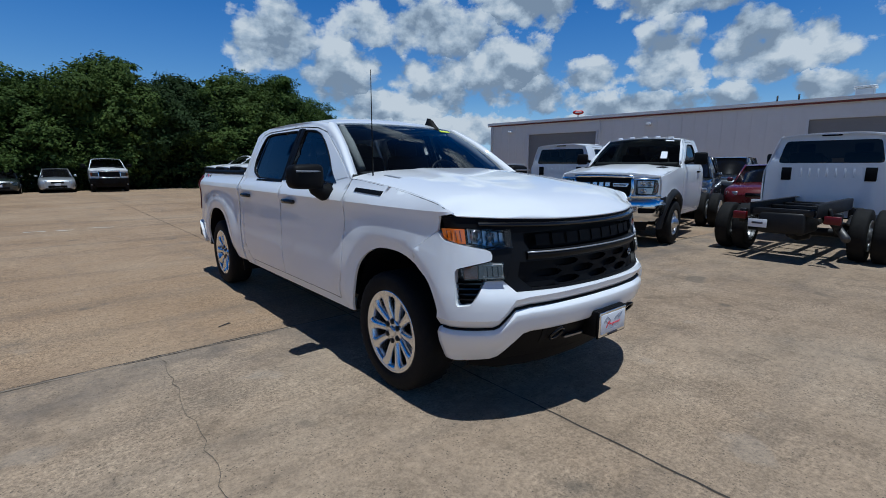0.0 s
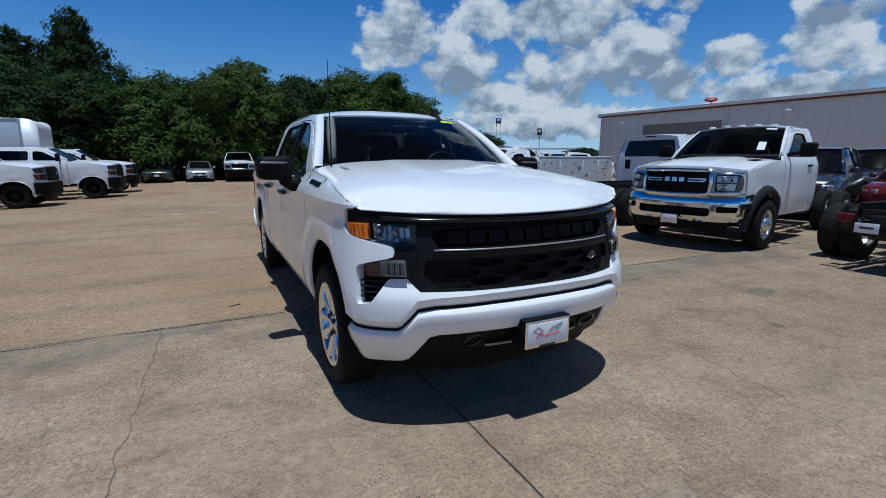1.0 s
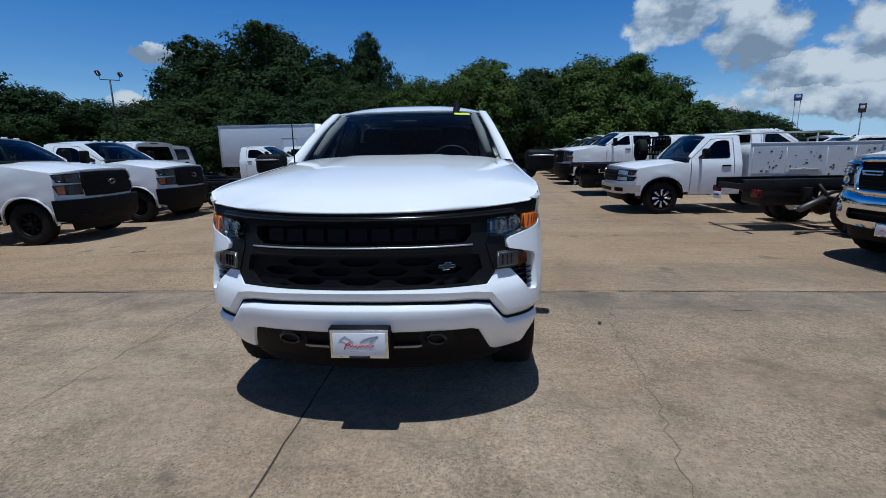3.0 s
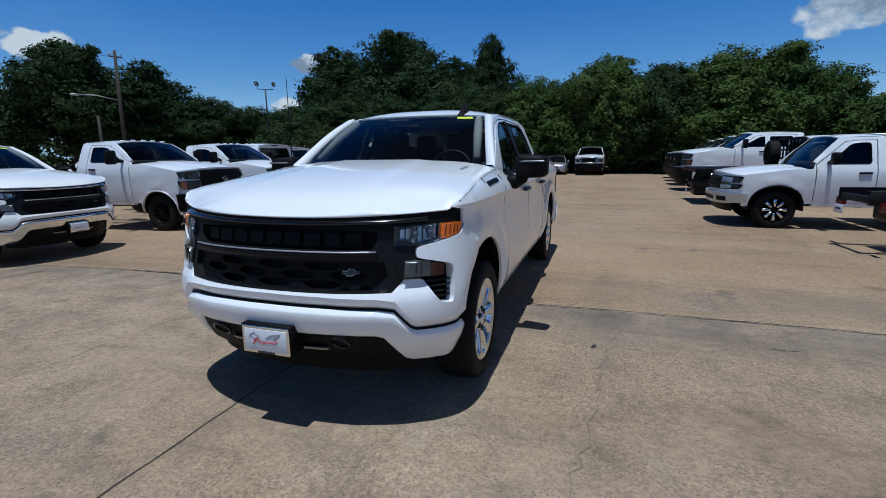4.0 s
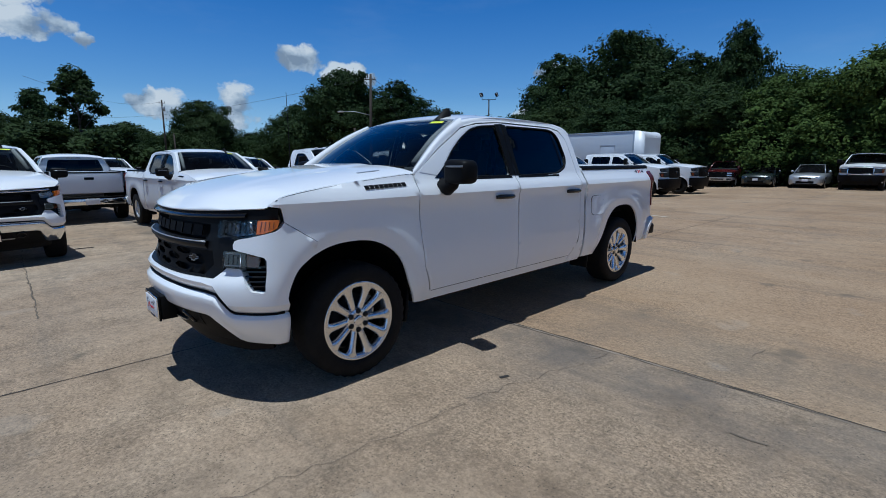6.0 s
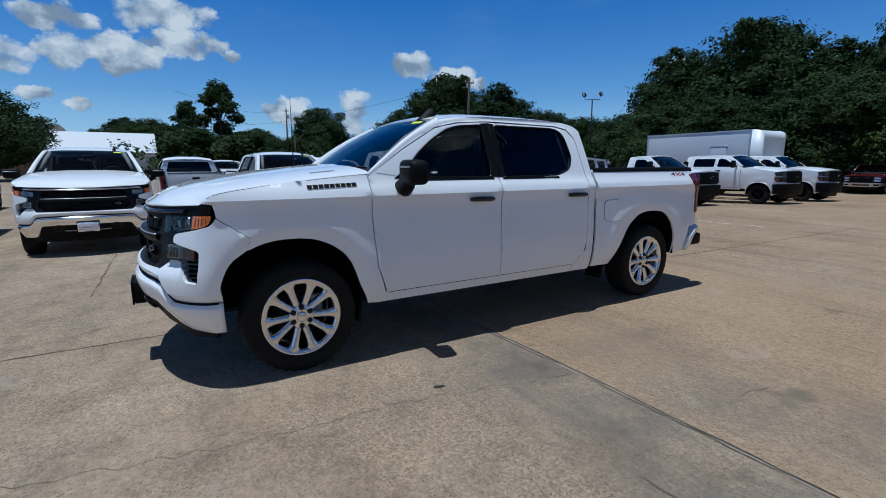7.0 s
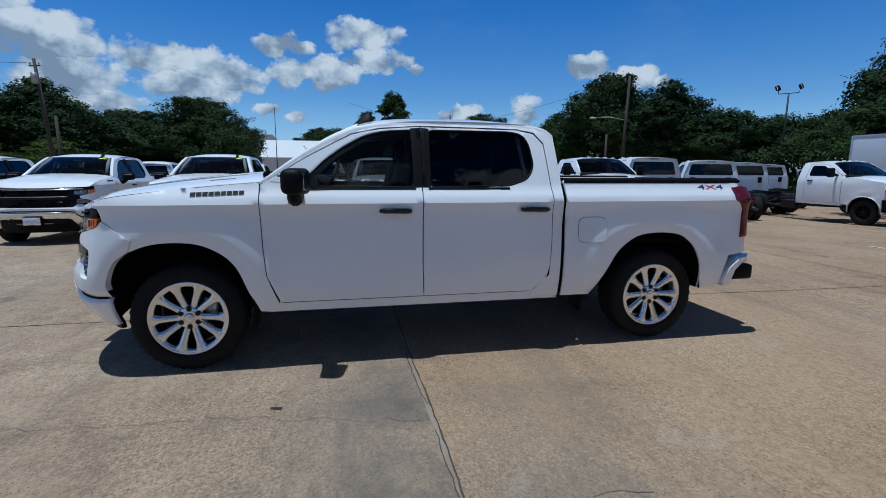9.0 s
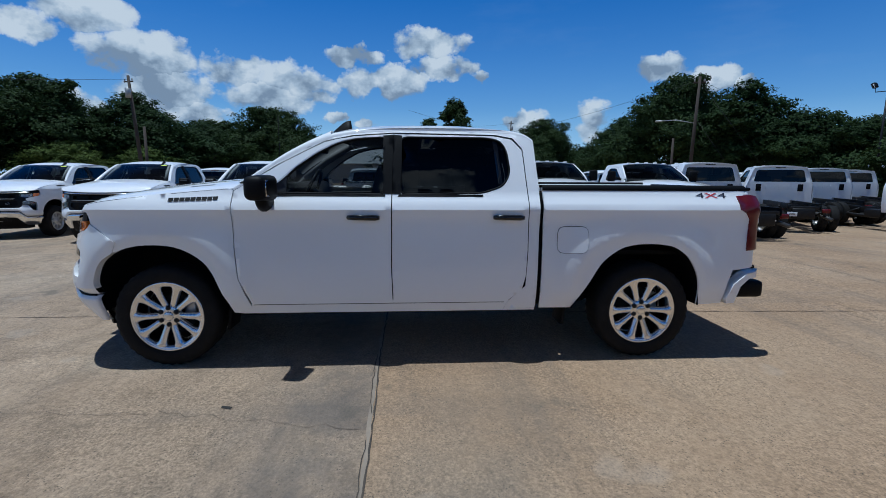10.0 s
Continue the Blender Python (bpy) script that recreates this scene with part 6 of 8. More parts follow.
    if S["back"] == "bed":
        for s in (-1, 1):
            sd = sk.side(s)
            ar = arch_line(base, R + 0.085, R * 0.95, R + 0.07)
            bs = part("bed_side", panel([(end + 0.03, zb - 0.02), (end + 0.03, zr)] + [(y, z) for y, z in ar if z > zr + 0.01] + [(last - 0.1, zr + 0.06), (last - 0.04, zb - 0.02)], sd, res, thick=0.05), body, root)
            part("bed_cap", loft([[sd(y, zb - 0.02), sd(y, zb, 0.0), sd(y, zb + 0.005, 0.06), sd(y, zb - 0.03, 0.08)] for y in np.linspace(end + 0.03, last - 0.05, 5)]), trim_black, bs)
            part("tail_light", box((0.10, 0.10, 0.42), (s * (W - 0.08), last - 0.05, zb - 0.28), 0.02), red_lens, root)
        tg = part("tailgate", box((2 * W - 0.34, 0.07, 0.55), (0, last - 0.03, zb - 0.29), 0.03), body, root)
        part("tailgate_handle", box((0.22, 0.02, 0.07), (0, last + 0.01, zb - 0.16), 0.01), trim_black, tg)
        part("rear_bumper", box((2 * W - 0.2, 0.18, 0.17), (0, last + 0.08, zr + 0.05), 0.04), S.get("bumper_mat", trim_black), root)
        part("bed_floor", box((2 * W - 0.3, last - end - 0.1, 0.04), (0, (last + end) / 2, zb - 0.5), 0.005), trim_black, root)
        part("plate_blank", box((0.30, 0.01, 0.15), (0, last + 0.175, zr + 0.06), 0.003), plate_white, root)
    kind = S.get("wheels", "steel")
    xr = W - 0.14
    for s in (-1, 1):
        wheel(root, s * (W - S.get("track_in", 0.15)), 0, R, kind, R, width=0.25)
        if S.get("dual"):
            out_ = S.get("dual_out", 0.0)
            wheel(root, s * (xr - 0.02 + out_), base, R, "dish" if kind == "chrome" else kind, R, width=0.22)
            wheel(root, s * (xr - 0.30 + out_), base, R, kind, R, width=0.22)
        else:
            wheel(root, s * (W - 0.15), base, R, kind, R, width=0.25)
    return root


def at(x, y, facing, z=None):
    """The pose of a vehicle whose front axle stands at (x, y) and whose nose points along the angle facing (degrees from +x)."""
    return pose(x, y, lie(x, y) if z is None else z, 0, 0, facing + 90)


flare_grey = material("moulded_grey_flare", (0.022, 0.023, 0.025), 0.6, vary=0.2, spec=0.2)
RAM = dict(half=1.02, front=-0.98, cowl=0.55, cab_end=2.32, rocker=0.56, belt=1.50, roof=2.05, hood=(1.345, 1.50), tyre=0.415, wheelbase=3.65, rear=4.75, back="chassis", doors=(0.68, 2.0),
           grille=(0.90, 1.295), lamps=((0.98, 1.22, amber_dim),), chrome_nose=True, bumper=(0.86, 0.46), bumper_mat=chrome, screen_top=1.22, wheels="chrome", dual=True, markers=5, emblem=0.36, emblem_up=0.10, ring=chrome, plate=0.49, mirror=0.24, mirror_h=0.24,
           flare_mat=flare_grey, nose_mat=paint_far, fender_mat=paint_far, bars=5, nose_half=0.56, res=0.08, grille_mat=trim_black, ring_r=0.036, reflector=lens_dim, sticker=True, rail=0.40, dual_out=0.22, track_in=0.05)
RAM_LONG = dict(RAM, wheelbase=4.05, rear=5.75)
MD = dict(half=1.02, front=-0.92, cowl=0.60, cab_end=2.30, rocker=0.62, belt=1.50, roof=1.97, hood=(1.37, 1.52), tyre=0.405, wheelbase=4.2, rear=5.6, back="chassis", doors=(0.74, 2.0),
          grille=(0.88, 1.34), lamps=((1.14, 1.32, lens_dim), (0.92, 1.12, amber_dim)), bumper=(0.84, 0.40), bumper_mat=trim_black, screen_top=1.26, wheels="dark", dual=True, markers=5, emblem=0.22, bars=4, mirror=0.22, mirror_h=0.30, nose_mat=paint_far, nose_half=0.63, bumper_out=-0.08, reflector=lens_dim, grille_mat=trim_black, lip_mat=paint_far)
CREW = dict(MD, cab_end=2.80, doors=(0.74, 1.72, 2.55), clear_rear=True, wheelbase=4.4, rear=6.0)
MDC = dict(MD, cab_end=3.25, doors=(0.74, 1.85, 2.95), clear_rear=True, wheelbase=4.6, rear=6.2)
GMC = dict(half=0.97, front=-0.95, cowl=0.44, cab_end=1.70, rocker=0.50, belt=1.22, roof=1.74, hood=(1.08, 1.20), tyre=0.37, wheelbase=2.78, rear=4.0, back="none", doors=(0.60, 1.52),
           grille=(0.74, 1.0), lamps=((0.88, 1.02, lens_dim), (0.75, 0.87, lens_dim)), bumper=(0.68, 0.46), bumper_mat=alloy_dull, screen_top=0.92, wheels="star", bars=3, nose_mat=paint_far, nose_half=0.52, emblem=0.0, res=0.10, bar_mat=grey_trim, reflector=lens_in, grille_mat=trim_black, handle_mat=trim_black, lip_mat=trim_black)
FARRAM = dict(RAM, chrome_nose=False, sticker=False, rail=0.20, track_in=0.15, dual_out=0.0, back="bed", rear=5.0, dual=False, markers=0, wheels="steel", flare_mat=None, bumper_mat=trim_black, doors=(0.68, 1.7, 2.75), cab_end=3.1, wheelbase=3.9, emblem=0.0, res=0.2, plate=None)
REDPICK = dict(GMC, back="bed", wheelbase=3.3, rear=4.6, res=0.2, wheels="steel", nose_mat=trim_black)

FLAT = dict(GMC, front=-0.88, cowl=0.62, screen_top=1.25, half=0.99, belt=1.36, roof=1.88, hood=(1.22, 1.34), rocker=0.56, back="chassis", cab_end=2.2, doors=(0.72, 1.9), wheelbase=3.5, rear=4.9, tyre=0.39, wheels="steel", dual=True, bumper_mat=trim_black, grille=(0.82, 1.14), lamps=((0.95, 1.12, lens_dim),), bumper=(0.76, 0.48), lip_mat=None, res=0.16)
BOXCAB = dict(FLAT, res=0.25, roof=1.80, rear=7.4, wheelbase=5.2)


# ---- the lot ----
def lie(x, y):
    """Height of the lot: level round the pickup, falling gently to the west and the north."""
    w = -0.15 * smooth(-0.5, -7.0, x) if x < -0.5 else 0.0
    n = -0.006 * max(0.0, y - 8) if y > 8 else 0.0
    return w + max(n, -0.22)


def concrete():
    m = bpy.data.materials.new("weathered_concrete")
    m.use_nodes = True
    n = Net(m.node_tree)
    b = n.add("ShaderNodeBsdfPrincipled")
    n.t.links.new(b.outputs[0], n.add("ShaderNodeOutputMaterial").inputs[0])
    pos = n.add("ShaderNodeTexCoord").outputs["Object"]
    c3 = n.add("ShaderNodeSeparateXYZ")
    n.set(c3.inputs[0], pos)
    px, py = c3.outputs[0], c3.outputs[1]
    base = n.ramp(n.noise(pos, 0.35, 6, 0.62), (0.30, (0.292, 0.206, 0.131)), (0.5, (0.360, 0.264, 0.176)), (0.72, (0.415, 0.323, 0.227)))
    c = n.mix(1.0, base, n.ramp(n.noise(pos, 2.4, 8, 0.68), (0.28, 0.66), (0.5, 1.0), (0.74, 1.16)), "MULTIPLY")
    # smoother brown pour north of the joint
    worn = n.math("MULTIPLY", n.ramp(n.math("MULTIPLY", px, 0.1), (0.28, 0.0), (0.62, 1.0)), n.math("LESS_THAN", py, 4.1))
    c = n.mix(n.math("MULTIPLY", worn, 0.8), c, n.mix(1.0, c, (0.86, 0.845, 0.825), "MULTIPLY"))
    north = n.math("GREATER_THAN", py, 4.1)
    c = n.mix(n.math("MULTIPLY", north, 0.75), c, n.mix(1.0, base, (1.0, 0.90, 0.78), "MULTIPLY"))
    # exposed aggregate: fine grit and dark pebbles
    agg = n.noise(pos, 48, 5, 0.8)
    bare = n.ramp(n.noise(n.vec("ADD", pos, (3.0, 11.0, 0.0)), 0.9, 5, 0.6), (0.36, 0.30), (0.62, 1.0))
    c = n.mix(bare, c, n.mix(1.0, c, n.ramp(agg, (0.32, 0.40), (0.5, 0.98), (0.68, 1.60)), "MULTIPLY"))
    grit = n.noise(pos, 17, 5, 0.7)
    c = n.mix(1.0, c, n.ramp(grit, (0.30, 0.74), (0.5, 1.0), (0.72, 1.22)), "MULTIPLY")
    peb = n.add("ShaderNodeTexVoronoi")
    peb.inputs["Scale"].default_value = 52
    n.set(peb.inputs["Vector"], pos)
    some = n.ramp(n.noise(pos, 9, 3), (0.42, 0.0), (0.58, 0.95))
    c = n.mix(n.math("MULTIPLY", n.ramp(peb.outputs["Distance"], (0.10, 1.0), (0.30, 0.0)), some), c, (0.085, 0.066, 0.048))
    # tyre-worn streaks, damp blotches beside the joints, oil spots
    st = n.noise(n.vec("MULTIPLY", pos, (0.10, 1.1, 1.0)), 1.4, 6, 0.65)
    c = n.mix(n.math("MULTIPLY", n.ramp(st, (0.50, 0.0), (0.68, 1.0)), 0.38), c, (0.12, 0.105, 0.088))
    st2 = n.noise(n.vec("MULTIPLY", pos, (1.0, 0.14, 1.0)), 1.2, 6, 0.65)
    c = n.mix(n.math("MULTIPLY", n.ramp(st2, (0.54, 0.0), (0.72, 1.0)), 0.30), c, (0.13, 0.115, 0.10))
    edge = n.math("MULTIPLY", n.ramp(n.math("ABSOLUTE", n.math("SUBTRACT", py, 3.85)), (0.05, 1.0), (0.75, 0.0)), n.ramp(n.noise(pos, 1.3, 6, 0.65), (0.38, 0.0), (0.60, 1.0)))
    c = n.mix(n.math("MULTIPLY", n.math("MULTIPLY", edge, n.math("LESS_THAN", py, 4.1)), 0.66), c, (0.125, 0.108, 0.095))
    tar = n.math("MULTIPLY", n.math("MULTIPLY", n.ramp(n.math("ABSOLUTE", n.math("SUBTRACT", py, 4.75)), (0.35, 1.0), (0.75, 0.0)), n.ramp(n.math("MULTIPLY", px, 0.1), (0.36, 0.0), (0.50, 1.0))), 1.0)
    c = n.mix(n.math("MULTIPLY", n.math("MULTIPLY", tar, n.ramp(n.noise(pos, 0.9, 5, 0.6), (0.32, 0.0), (0.55, 1.0))), 0.45), c, (0.13, 0.115, 0.095))
    spots = n.noise(pos, 1.3, 3, 0.5)
    c = n.mix(n.math("MULTIPLY", n.ramp(spots, (0.66, 0.0), (0.71, 1.0)), 0.5), c, (0.10, 0.088, 0.07))
    pale = n.noise(n.vec("ADD", pos, (7.0, 3.0, 0.0)), 1.7, 2, 0.5)
    c = n.mix(n.math("MULTIPLY", n.ramp(pale, (0.68, 0.0), (0.73, 1.0)), 0.16), c, (0.46, 0.40, 0.33))
    n.set(b.inputs["Base Color"], c)
    b.inputs["Roughness"].default_value = 0.86
    b.inputs["Specular IOR Level"].default_value = 0.3
    bump = n.add("ShaderNodeBump")
    bump.inputs["Strength"].default_value, bump.inputs["Distance"].default_value = 0.7, 0.008
    n.set(bump.inputs["Height"], n.math("ADD", agg, n.math("MULTIPLY", peb.outputs["Distance"], 0.6)))
    n.set(b.inputs["Normal"], bump.outputs[0])
    return m


gm = concrete()
joint_mat = material("joint_filler", (0.065, 0.052, 0.04), 0.95, vary=0.4, grain=30, bump=0.3)
crack_mat = material("crack_dirt", (0.150, 0.118, 0.086), 0.95, vary=0.4, grain=30)
grass_mat = material("dry_verge", (0.10, 0.10, 0.045), 0.95, vary=0.4, grain=8)

gx = sorted(set([-1500, -600, -200, -90, -60] + list(np.arange(-44, 60, 2.0)) + [80, 140, 300, 600, 1500]))
gy = sorted(set([-1500, -500, -150, -60] + list(np.arange(-36, 50, 2.0)) + [70, 120, 250, 600, 1500]))
verts = [(x, y, lie(x, y)) for y in gy for x in gx]
nx = len(gx)
faces = [(j * nx + i, j * nx + i + 1, (j + 1) * nx + i + 1, (j + 1) * nx + i) for j in range(len(gy) - 1) for i in range(nx - 1)]
me = bpy.data.meshes.new("ground")
me.from_pydata(verts, [], faces)
me.shade_smooth()
me.materials.append(gm)
ground = tagged(new("ground", me), "tan weathered concrete sales lot with stains", "ground", kind="structure")


def strip(name, pts, width, mat, label, jitter=0.0, lift=0.004, seed=1):
    """A thin uneven ribbon on the ground along pts."""
    rng = random.Random(seed)
    line = dense(pts, 0.09 if jitter else 0.4, closed=False)
    rows = []
    for i, p in enumerate(line):
        a, b = Vector(line[max(0, i - 1)]), Vector(line[min(len(line) - 1, i + 1)])
        d = (b - a).normalized()
        nrm = Vector((-d.y, d.x))
        c = Vector(p) + nrm * rng.uniform(-jitter, jitter)
        h = width / 2 * rng.uniform(0.5, 1.3)
        rows.append([Vector((*(c - nrm * h), lie(*c) + lift)), Vector((*(c + nrm * h), lie(*c) + lift))])
    bm = loft(rows)
    ob = part(name, bm, mat, None)
    return tagged(ob, label, "ground joint", kind="structure")


lip_mat = material("joint_lip", (0.27, 0.215, 0.16), 0.9, vary=0.25, grain=20, bump=0.3)
strip("joint_lip", [(-8, 4.085), (3.4, 4.075), (4.8, 4.11), (7, 4.095), (12, 4.085)], 0.024, lip_mat, "pale worn lip along a slab joint", 0.010, lift=0.002, seed=31)
for k, (a, b) in enumerate(((-2.0, -0.6), (0.3, 1.4), (3.4, 4.4), (4.7, 5.9), (6.3, 7.4))):
    strip("joint", [(a, 4.062 + 0.03 * (a > 4.5)), ((a + b) / 2, 4.068 + 0.03 * (a > 4.5)), (b, 4.06 + 0.035 * (b > 4.3))], 0.006, joint_mat, "broken dark edge along a slab joint", 0.007, seed=60 + k)
strip("joint", [(-30, 4.1), (3.4, 4.09), (4.8, 4.125), (7, 4.11), (35, 4.09)], 0.011, joint_mat, "dark joint between concrete slabs", 0.006)
strip("joint", [(2.2, -30), (2.2, 4.08)], 0.011, joint_mat, "dark joint between concrete slabs", 0.004, seed=2)
strip("joint", [(2.2, 4.13), (2.35, 9), (2.45, 38)], 0.012, joint_mat, "dark joint between concrete slabs", 0.005, seed=3)
strip("crack", [(0.38, -3), (0.42, 0.6), (0.5, 2.6), (0.55, 4.0)], 0.004, crack_mat, "thin crack in the concrete", 0.02, seed=4)
strip("crack", [(-3.9, 0.2), (-3.62, 2.06), (-3.4, 3.0), (-3.18, 3.83)], 0.022, crack_mat, "dark worn crack in the concrete", 0.03, seed=12)
strip("crack", [(4.57, 4.05), (4.49, 3.6), (4.42, 3.24), (4.37, 3.04), (4.31, 2.75)], 0.0035, crack_mat, "wandering hairline crack in the concrete", 0.03, seed=5)
strip("crack", [(4.32, 2.70), (4.33, 2.38), (4.26, 1.95), (4.25, 1.73), (4.1, 1.0), (3.9, 0.2)], 0.003, crack_mat, "wandering hairline crack in the concrete", 0.03, seed=6)
strip("crack", [(5.38, 4.70), (5.37, 4.85), (5.39, 5.0)], 0.005, crack_mat, "short hairline crack in the concrete", 0.02, seed=7)
strip("crack", [(5.56, 3.50), (5.66, 3.51), (5.74, 3.52)], 0.012, crack_mat, "short dark scar in the concrete", 0.012, seed=46)
strip("worn_marking", [(6.10, 5.28), (6.32, 5.22)], 0.018, lip_mat, "short pale scrape on the concrete", 0.004, seed=45)
strip("crack", [(-6, 11.0), (0, 11.2), (9, 11.1), (20, 11.2)], 0.012, crack_mat, "thin joint in the far slabs", 0.01, seed=8)
strip("crack", [(-9, 1.2), (-4, 1.0), (0.38, 0.95)], 0.012, crack_mat, "thin crack in the concrete", 0.015, seed=9)

mark = material("worn_line_paint", (0.55, 0.50, 0.42), 0.8, vary=0.2, grain=15)
scrap = material("tyre_scrap", (0.03, 0.026, 0.022), 0.9, vary=0.3)
for k, (a, b) in enumerate((((-0.5, 14.2), (-0.1, 14.15)), ((0.05, 14.1), (0.4, 14.05)), ((0.65, 14.25), (1.2, 14.15)))):
    strip("worn_marking", [a, b], 0.10, mark, "short worn scrap of a painted line", 0.02, seed=40 + k)
for k, (a, b) in enumerate((((1.08, 4.50), (1.20, 4.56)), ((4.25, 3.13), (4.27, 3.20)), ((-3.1, 6.8), (-2.9, 6.9)), ((-2.3, 6.3), (-2.1, 6.35)))):
    strip("debris", [a, b], 0.028, scrap, "small dark scrap lying on the concrete", 0.015, seed=50 + k)

hero = pickup("pickup_truck", "white crew-cab pickup with bright alloy wheels and black grille", pose(2.594, 2.475, 0), res=0.036)

# pickups parked to the west, noses to the lane
for nm_x, nm_y, fc in ((-4.75, 4.70, 3), (-4.05, 0.60, 2), (-4.6, -2.6, 2), (-5.6, -5.8, 2)):
    if nm_y == 4.70:
        work = pickup("pickup_truck", "white work pickup with chrome bumper and steel wheels", at(nm_x, nm_y, fc), kind="work", group="parked white pickups", res=0.10, body=paint_far)
    else:
        copy_thing(work, at(nm_x, nm_y, fc))
copy_thing(work, at(-14.6, 2.6, 182))
copy_thing(work, at(-13.8, 6.8, 182))

# medium trucks and bare chassis to the west
md = truck("chassis_truck", "white regular-cab medium truck with black grille and bumper", at(-5.0, 8.3, 2), MD, group="medium trucks")
copy_thing(md, at(-5.1, 11.3, 2))
copy_thing(md, at(-4.6, 20.3, 0))
mdc = truck("crew_chassis_truck", "white crew-cab medium truck with black grille and bumper", at(-3.1, 23.7, 0), MDC, group="medium trucks")
copy_thing(mdc, at(-2.9, 27.0, 0))
ram = truck("chassis_cab", "white chassis-cab truck with chrome bumper and black grille", at(8.97, 5.05, 189.5), RAM, group="chassis cabs")
long_ram = truck("chassis_cab", "white chassis-cab truck with a long bare black frame", at(13.55, 8.3, 2), RAM_LONG, group="chassis cabs")
for x, y, f in ((-8.7, 13.3, 178), (-10.6, 18.0, 157), (-13.0, 21.8, 157), (-15.4, 25.4, 157), (13.35, 2.15, 0)):
    copy_thing(ram, at(x, y, f))
# east row of crew trucks
for x, y in ((8.05, 21.4), (8.35, 25.2), (8.65, 29.0), (8.95, 32.8)):
    if y == 21.4:
        crew = truck("crew_chassis_truck", "white crew-cab medium truck in a row nose to the lane", at(x, y, 184) @ Matrix.Scale(1.12, 4), CREW, group="medium trucks")
    else:
        copy_thing(crew, at(x, y, 184))
gmc = truck("service_truck", "old white service truck with a rusted tool body", at(7.45, 11.15, 180), GMC, category="truck")
farram = truck("pickup_truck", "white pickup parked nose-out below the trees", at(3.2, 37.0, -92), FARRAM, category="pickup truck")

# ---- things on and beside the trucks to the east ----
rust = material("chipped_white_paint", (0.66, 0.67, 0.68), 0.5, vary=0.05, grain=10, dirt=0.10)
rust_spot = material("rust_patch", (0.10, 0.065, 0.045), 0.9, vary=0.4, grain=20)


def service_body(parent):
    """The steel tool body behind the old cab: side boxes with doors, rust chips, wheel cut-out, bumper."""
    y0, y1 = 1.80, 4.55
    for s in (-1, 1):
        prof = [(y0, 0.62), (2.20, 0.62), (2.26, 0.78), (2.38, 0.87), (3.08, 0.87), (3.22, 0.78), (3.28, 0.62), (y1, 0.62), (y1, 1.53), (y0, 1.53)]
        sidebox = part("tool_box", panel(prof, lambda y, z, d=0.0: Vector((s * (1.0 - d), y, z)), 0.3, thick=0.42), rust, parent, "chipped white steel tool boxes")
        for k, (a, b, c, d) in enumerate(((1.86, 2.52, 0.90, 1.47), (2.57, 3.36, 0.93, 1.47), (3.42, 3.95, 0.68, 1.47), (4.0, 4.50, 0.68, 1.47))):
            dr = part("box_door", panel([(a, c), (b, c), (b, d), (a, d)], lambda y, z, dd=0.0: Vector((s * (1.012 - dd), y, z)), 0.4, thick=0.012), rust, sidebox)
            part("latch", box((0.02, 0.08, 0.05), (s * 1.018, (a + b) / 2, c + 0.06), 0.005), alloy_dull, dr)
            rng = random.Random(k * 3 + s)
            for j in range(12):
                cy, cz, r = rng.uniform(a + 0.05, b - 0.05), rng.uniform(c + 0.04, d - 0.04), rng.uniform(0.008, 0.035)
                spot = [(cy + r * rng.uniform(0.5, 1.6) * math.cos(t * 0.9), cz + r * rng.uniform(0.4, 1.2) * math.sin(t * 0.9)) for t in range(7)]
                part("rust_patch", panel(spot, lambda y, z, dd=0.0: Vector((s * (1.0165 - dd), y, z)), 0.2, thick=0.0), rust_spot, dr)
        part("box_lid", box((0.44, y1 - y0, 0.035), (s * 0.79, (y0 + y1) / 2, 1.548), 0.008), rust, sidebox)
        part("rub_rail", box((0.03, 0.62, 0.04), (s * 1.02, 2.96, 0.97), 0.008), alloy_dull, sidebox)
    part("body_floor", box((1.3, y1 - y0, 0.06), (0, (y0 + y1) / 2, 0.70), 0.01), steel_dark, parent)
    part("bulkhead", box((1.5, 0.05, 0.70), (0, y0 + 0.03, 1.02), 0.01), rust, parent)
    part("rear_bumper", box((1.9, 0.22, 0.22), (0, y1 + 0.08, 0.58), 0.02), steel_dark, parent)
    rack = part("pipe_rack", tube([(-0.88, y0 - 0.35, 1.80), (-0.88, (y0 + y1) / 2, 1.81), (-0.88, y1 + 0.25, 1.83)], 0.024, sides=8), alloy_dull, parent, "bare steel pipe rack above the tool boxes")
    for y in (y0 + 0.1, y0 + 1.35, y1 - 0.1):
        part("rack_post", tube([(-0.88, y, 1.55), (-0.88, y, 1.81)], 0.022, sides=8), alloy_dull, rack)


service_body(gmc)


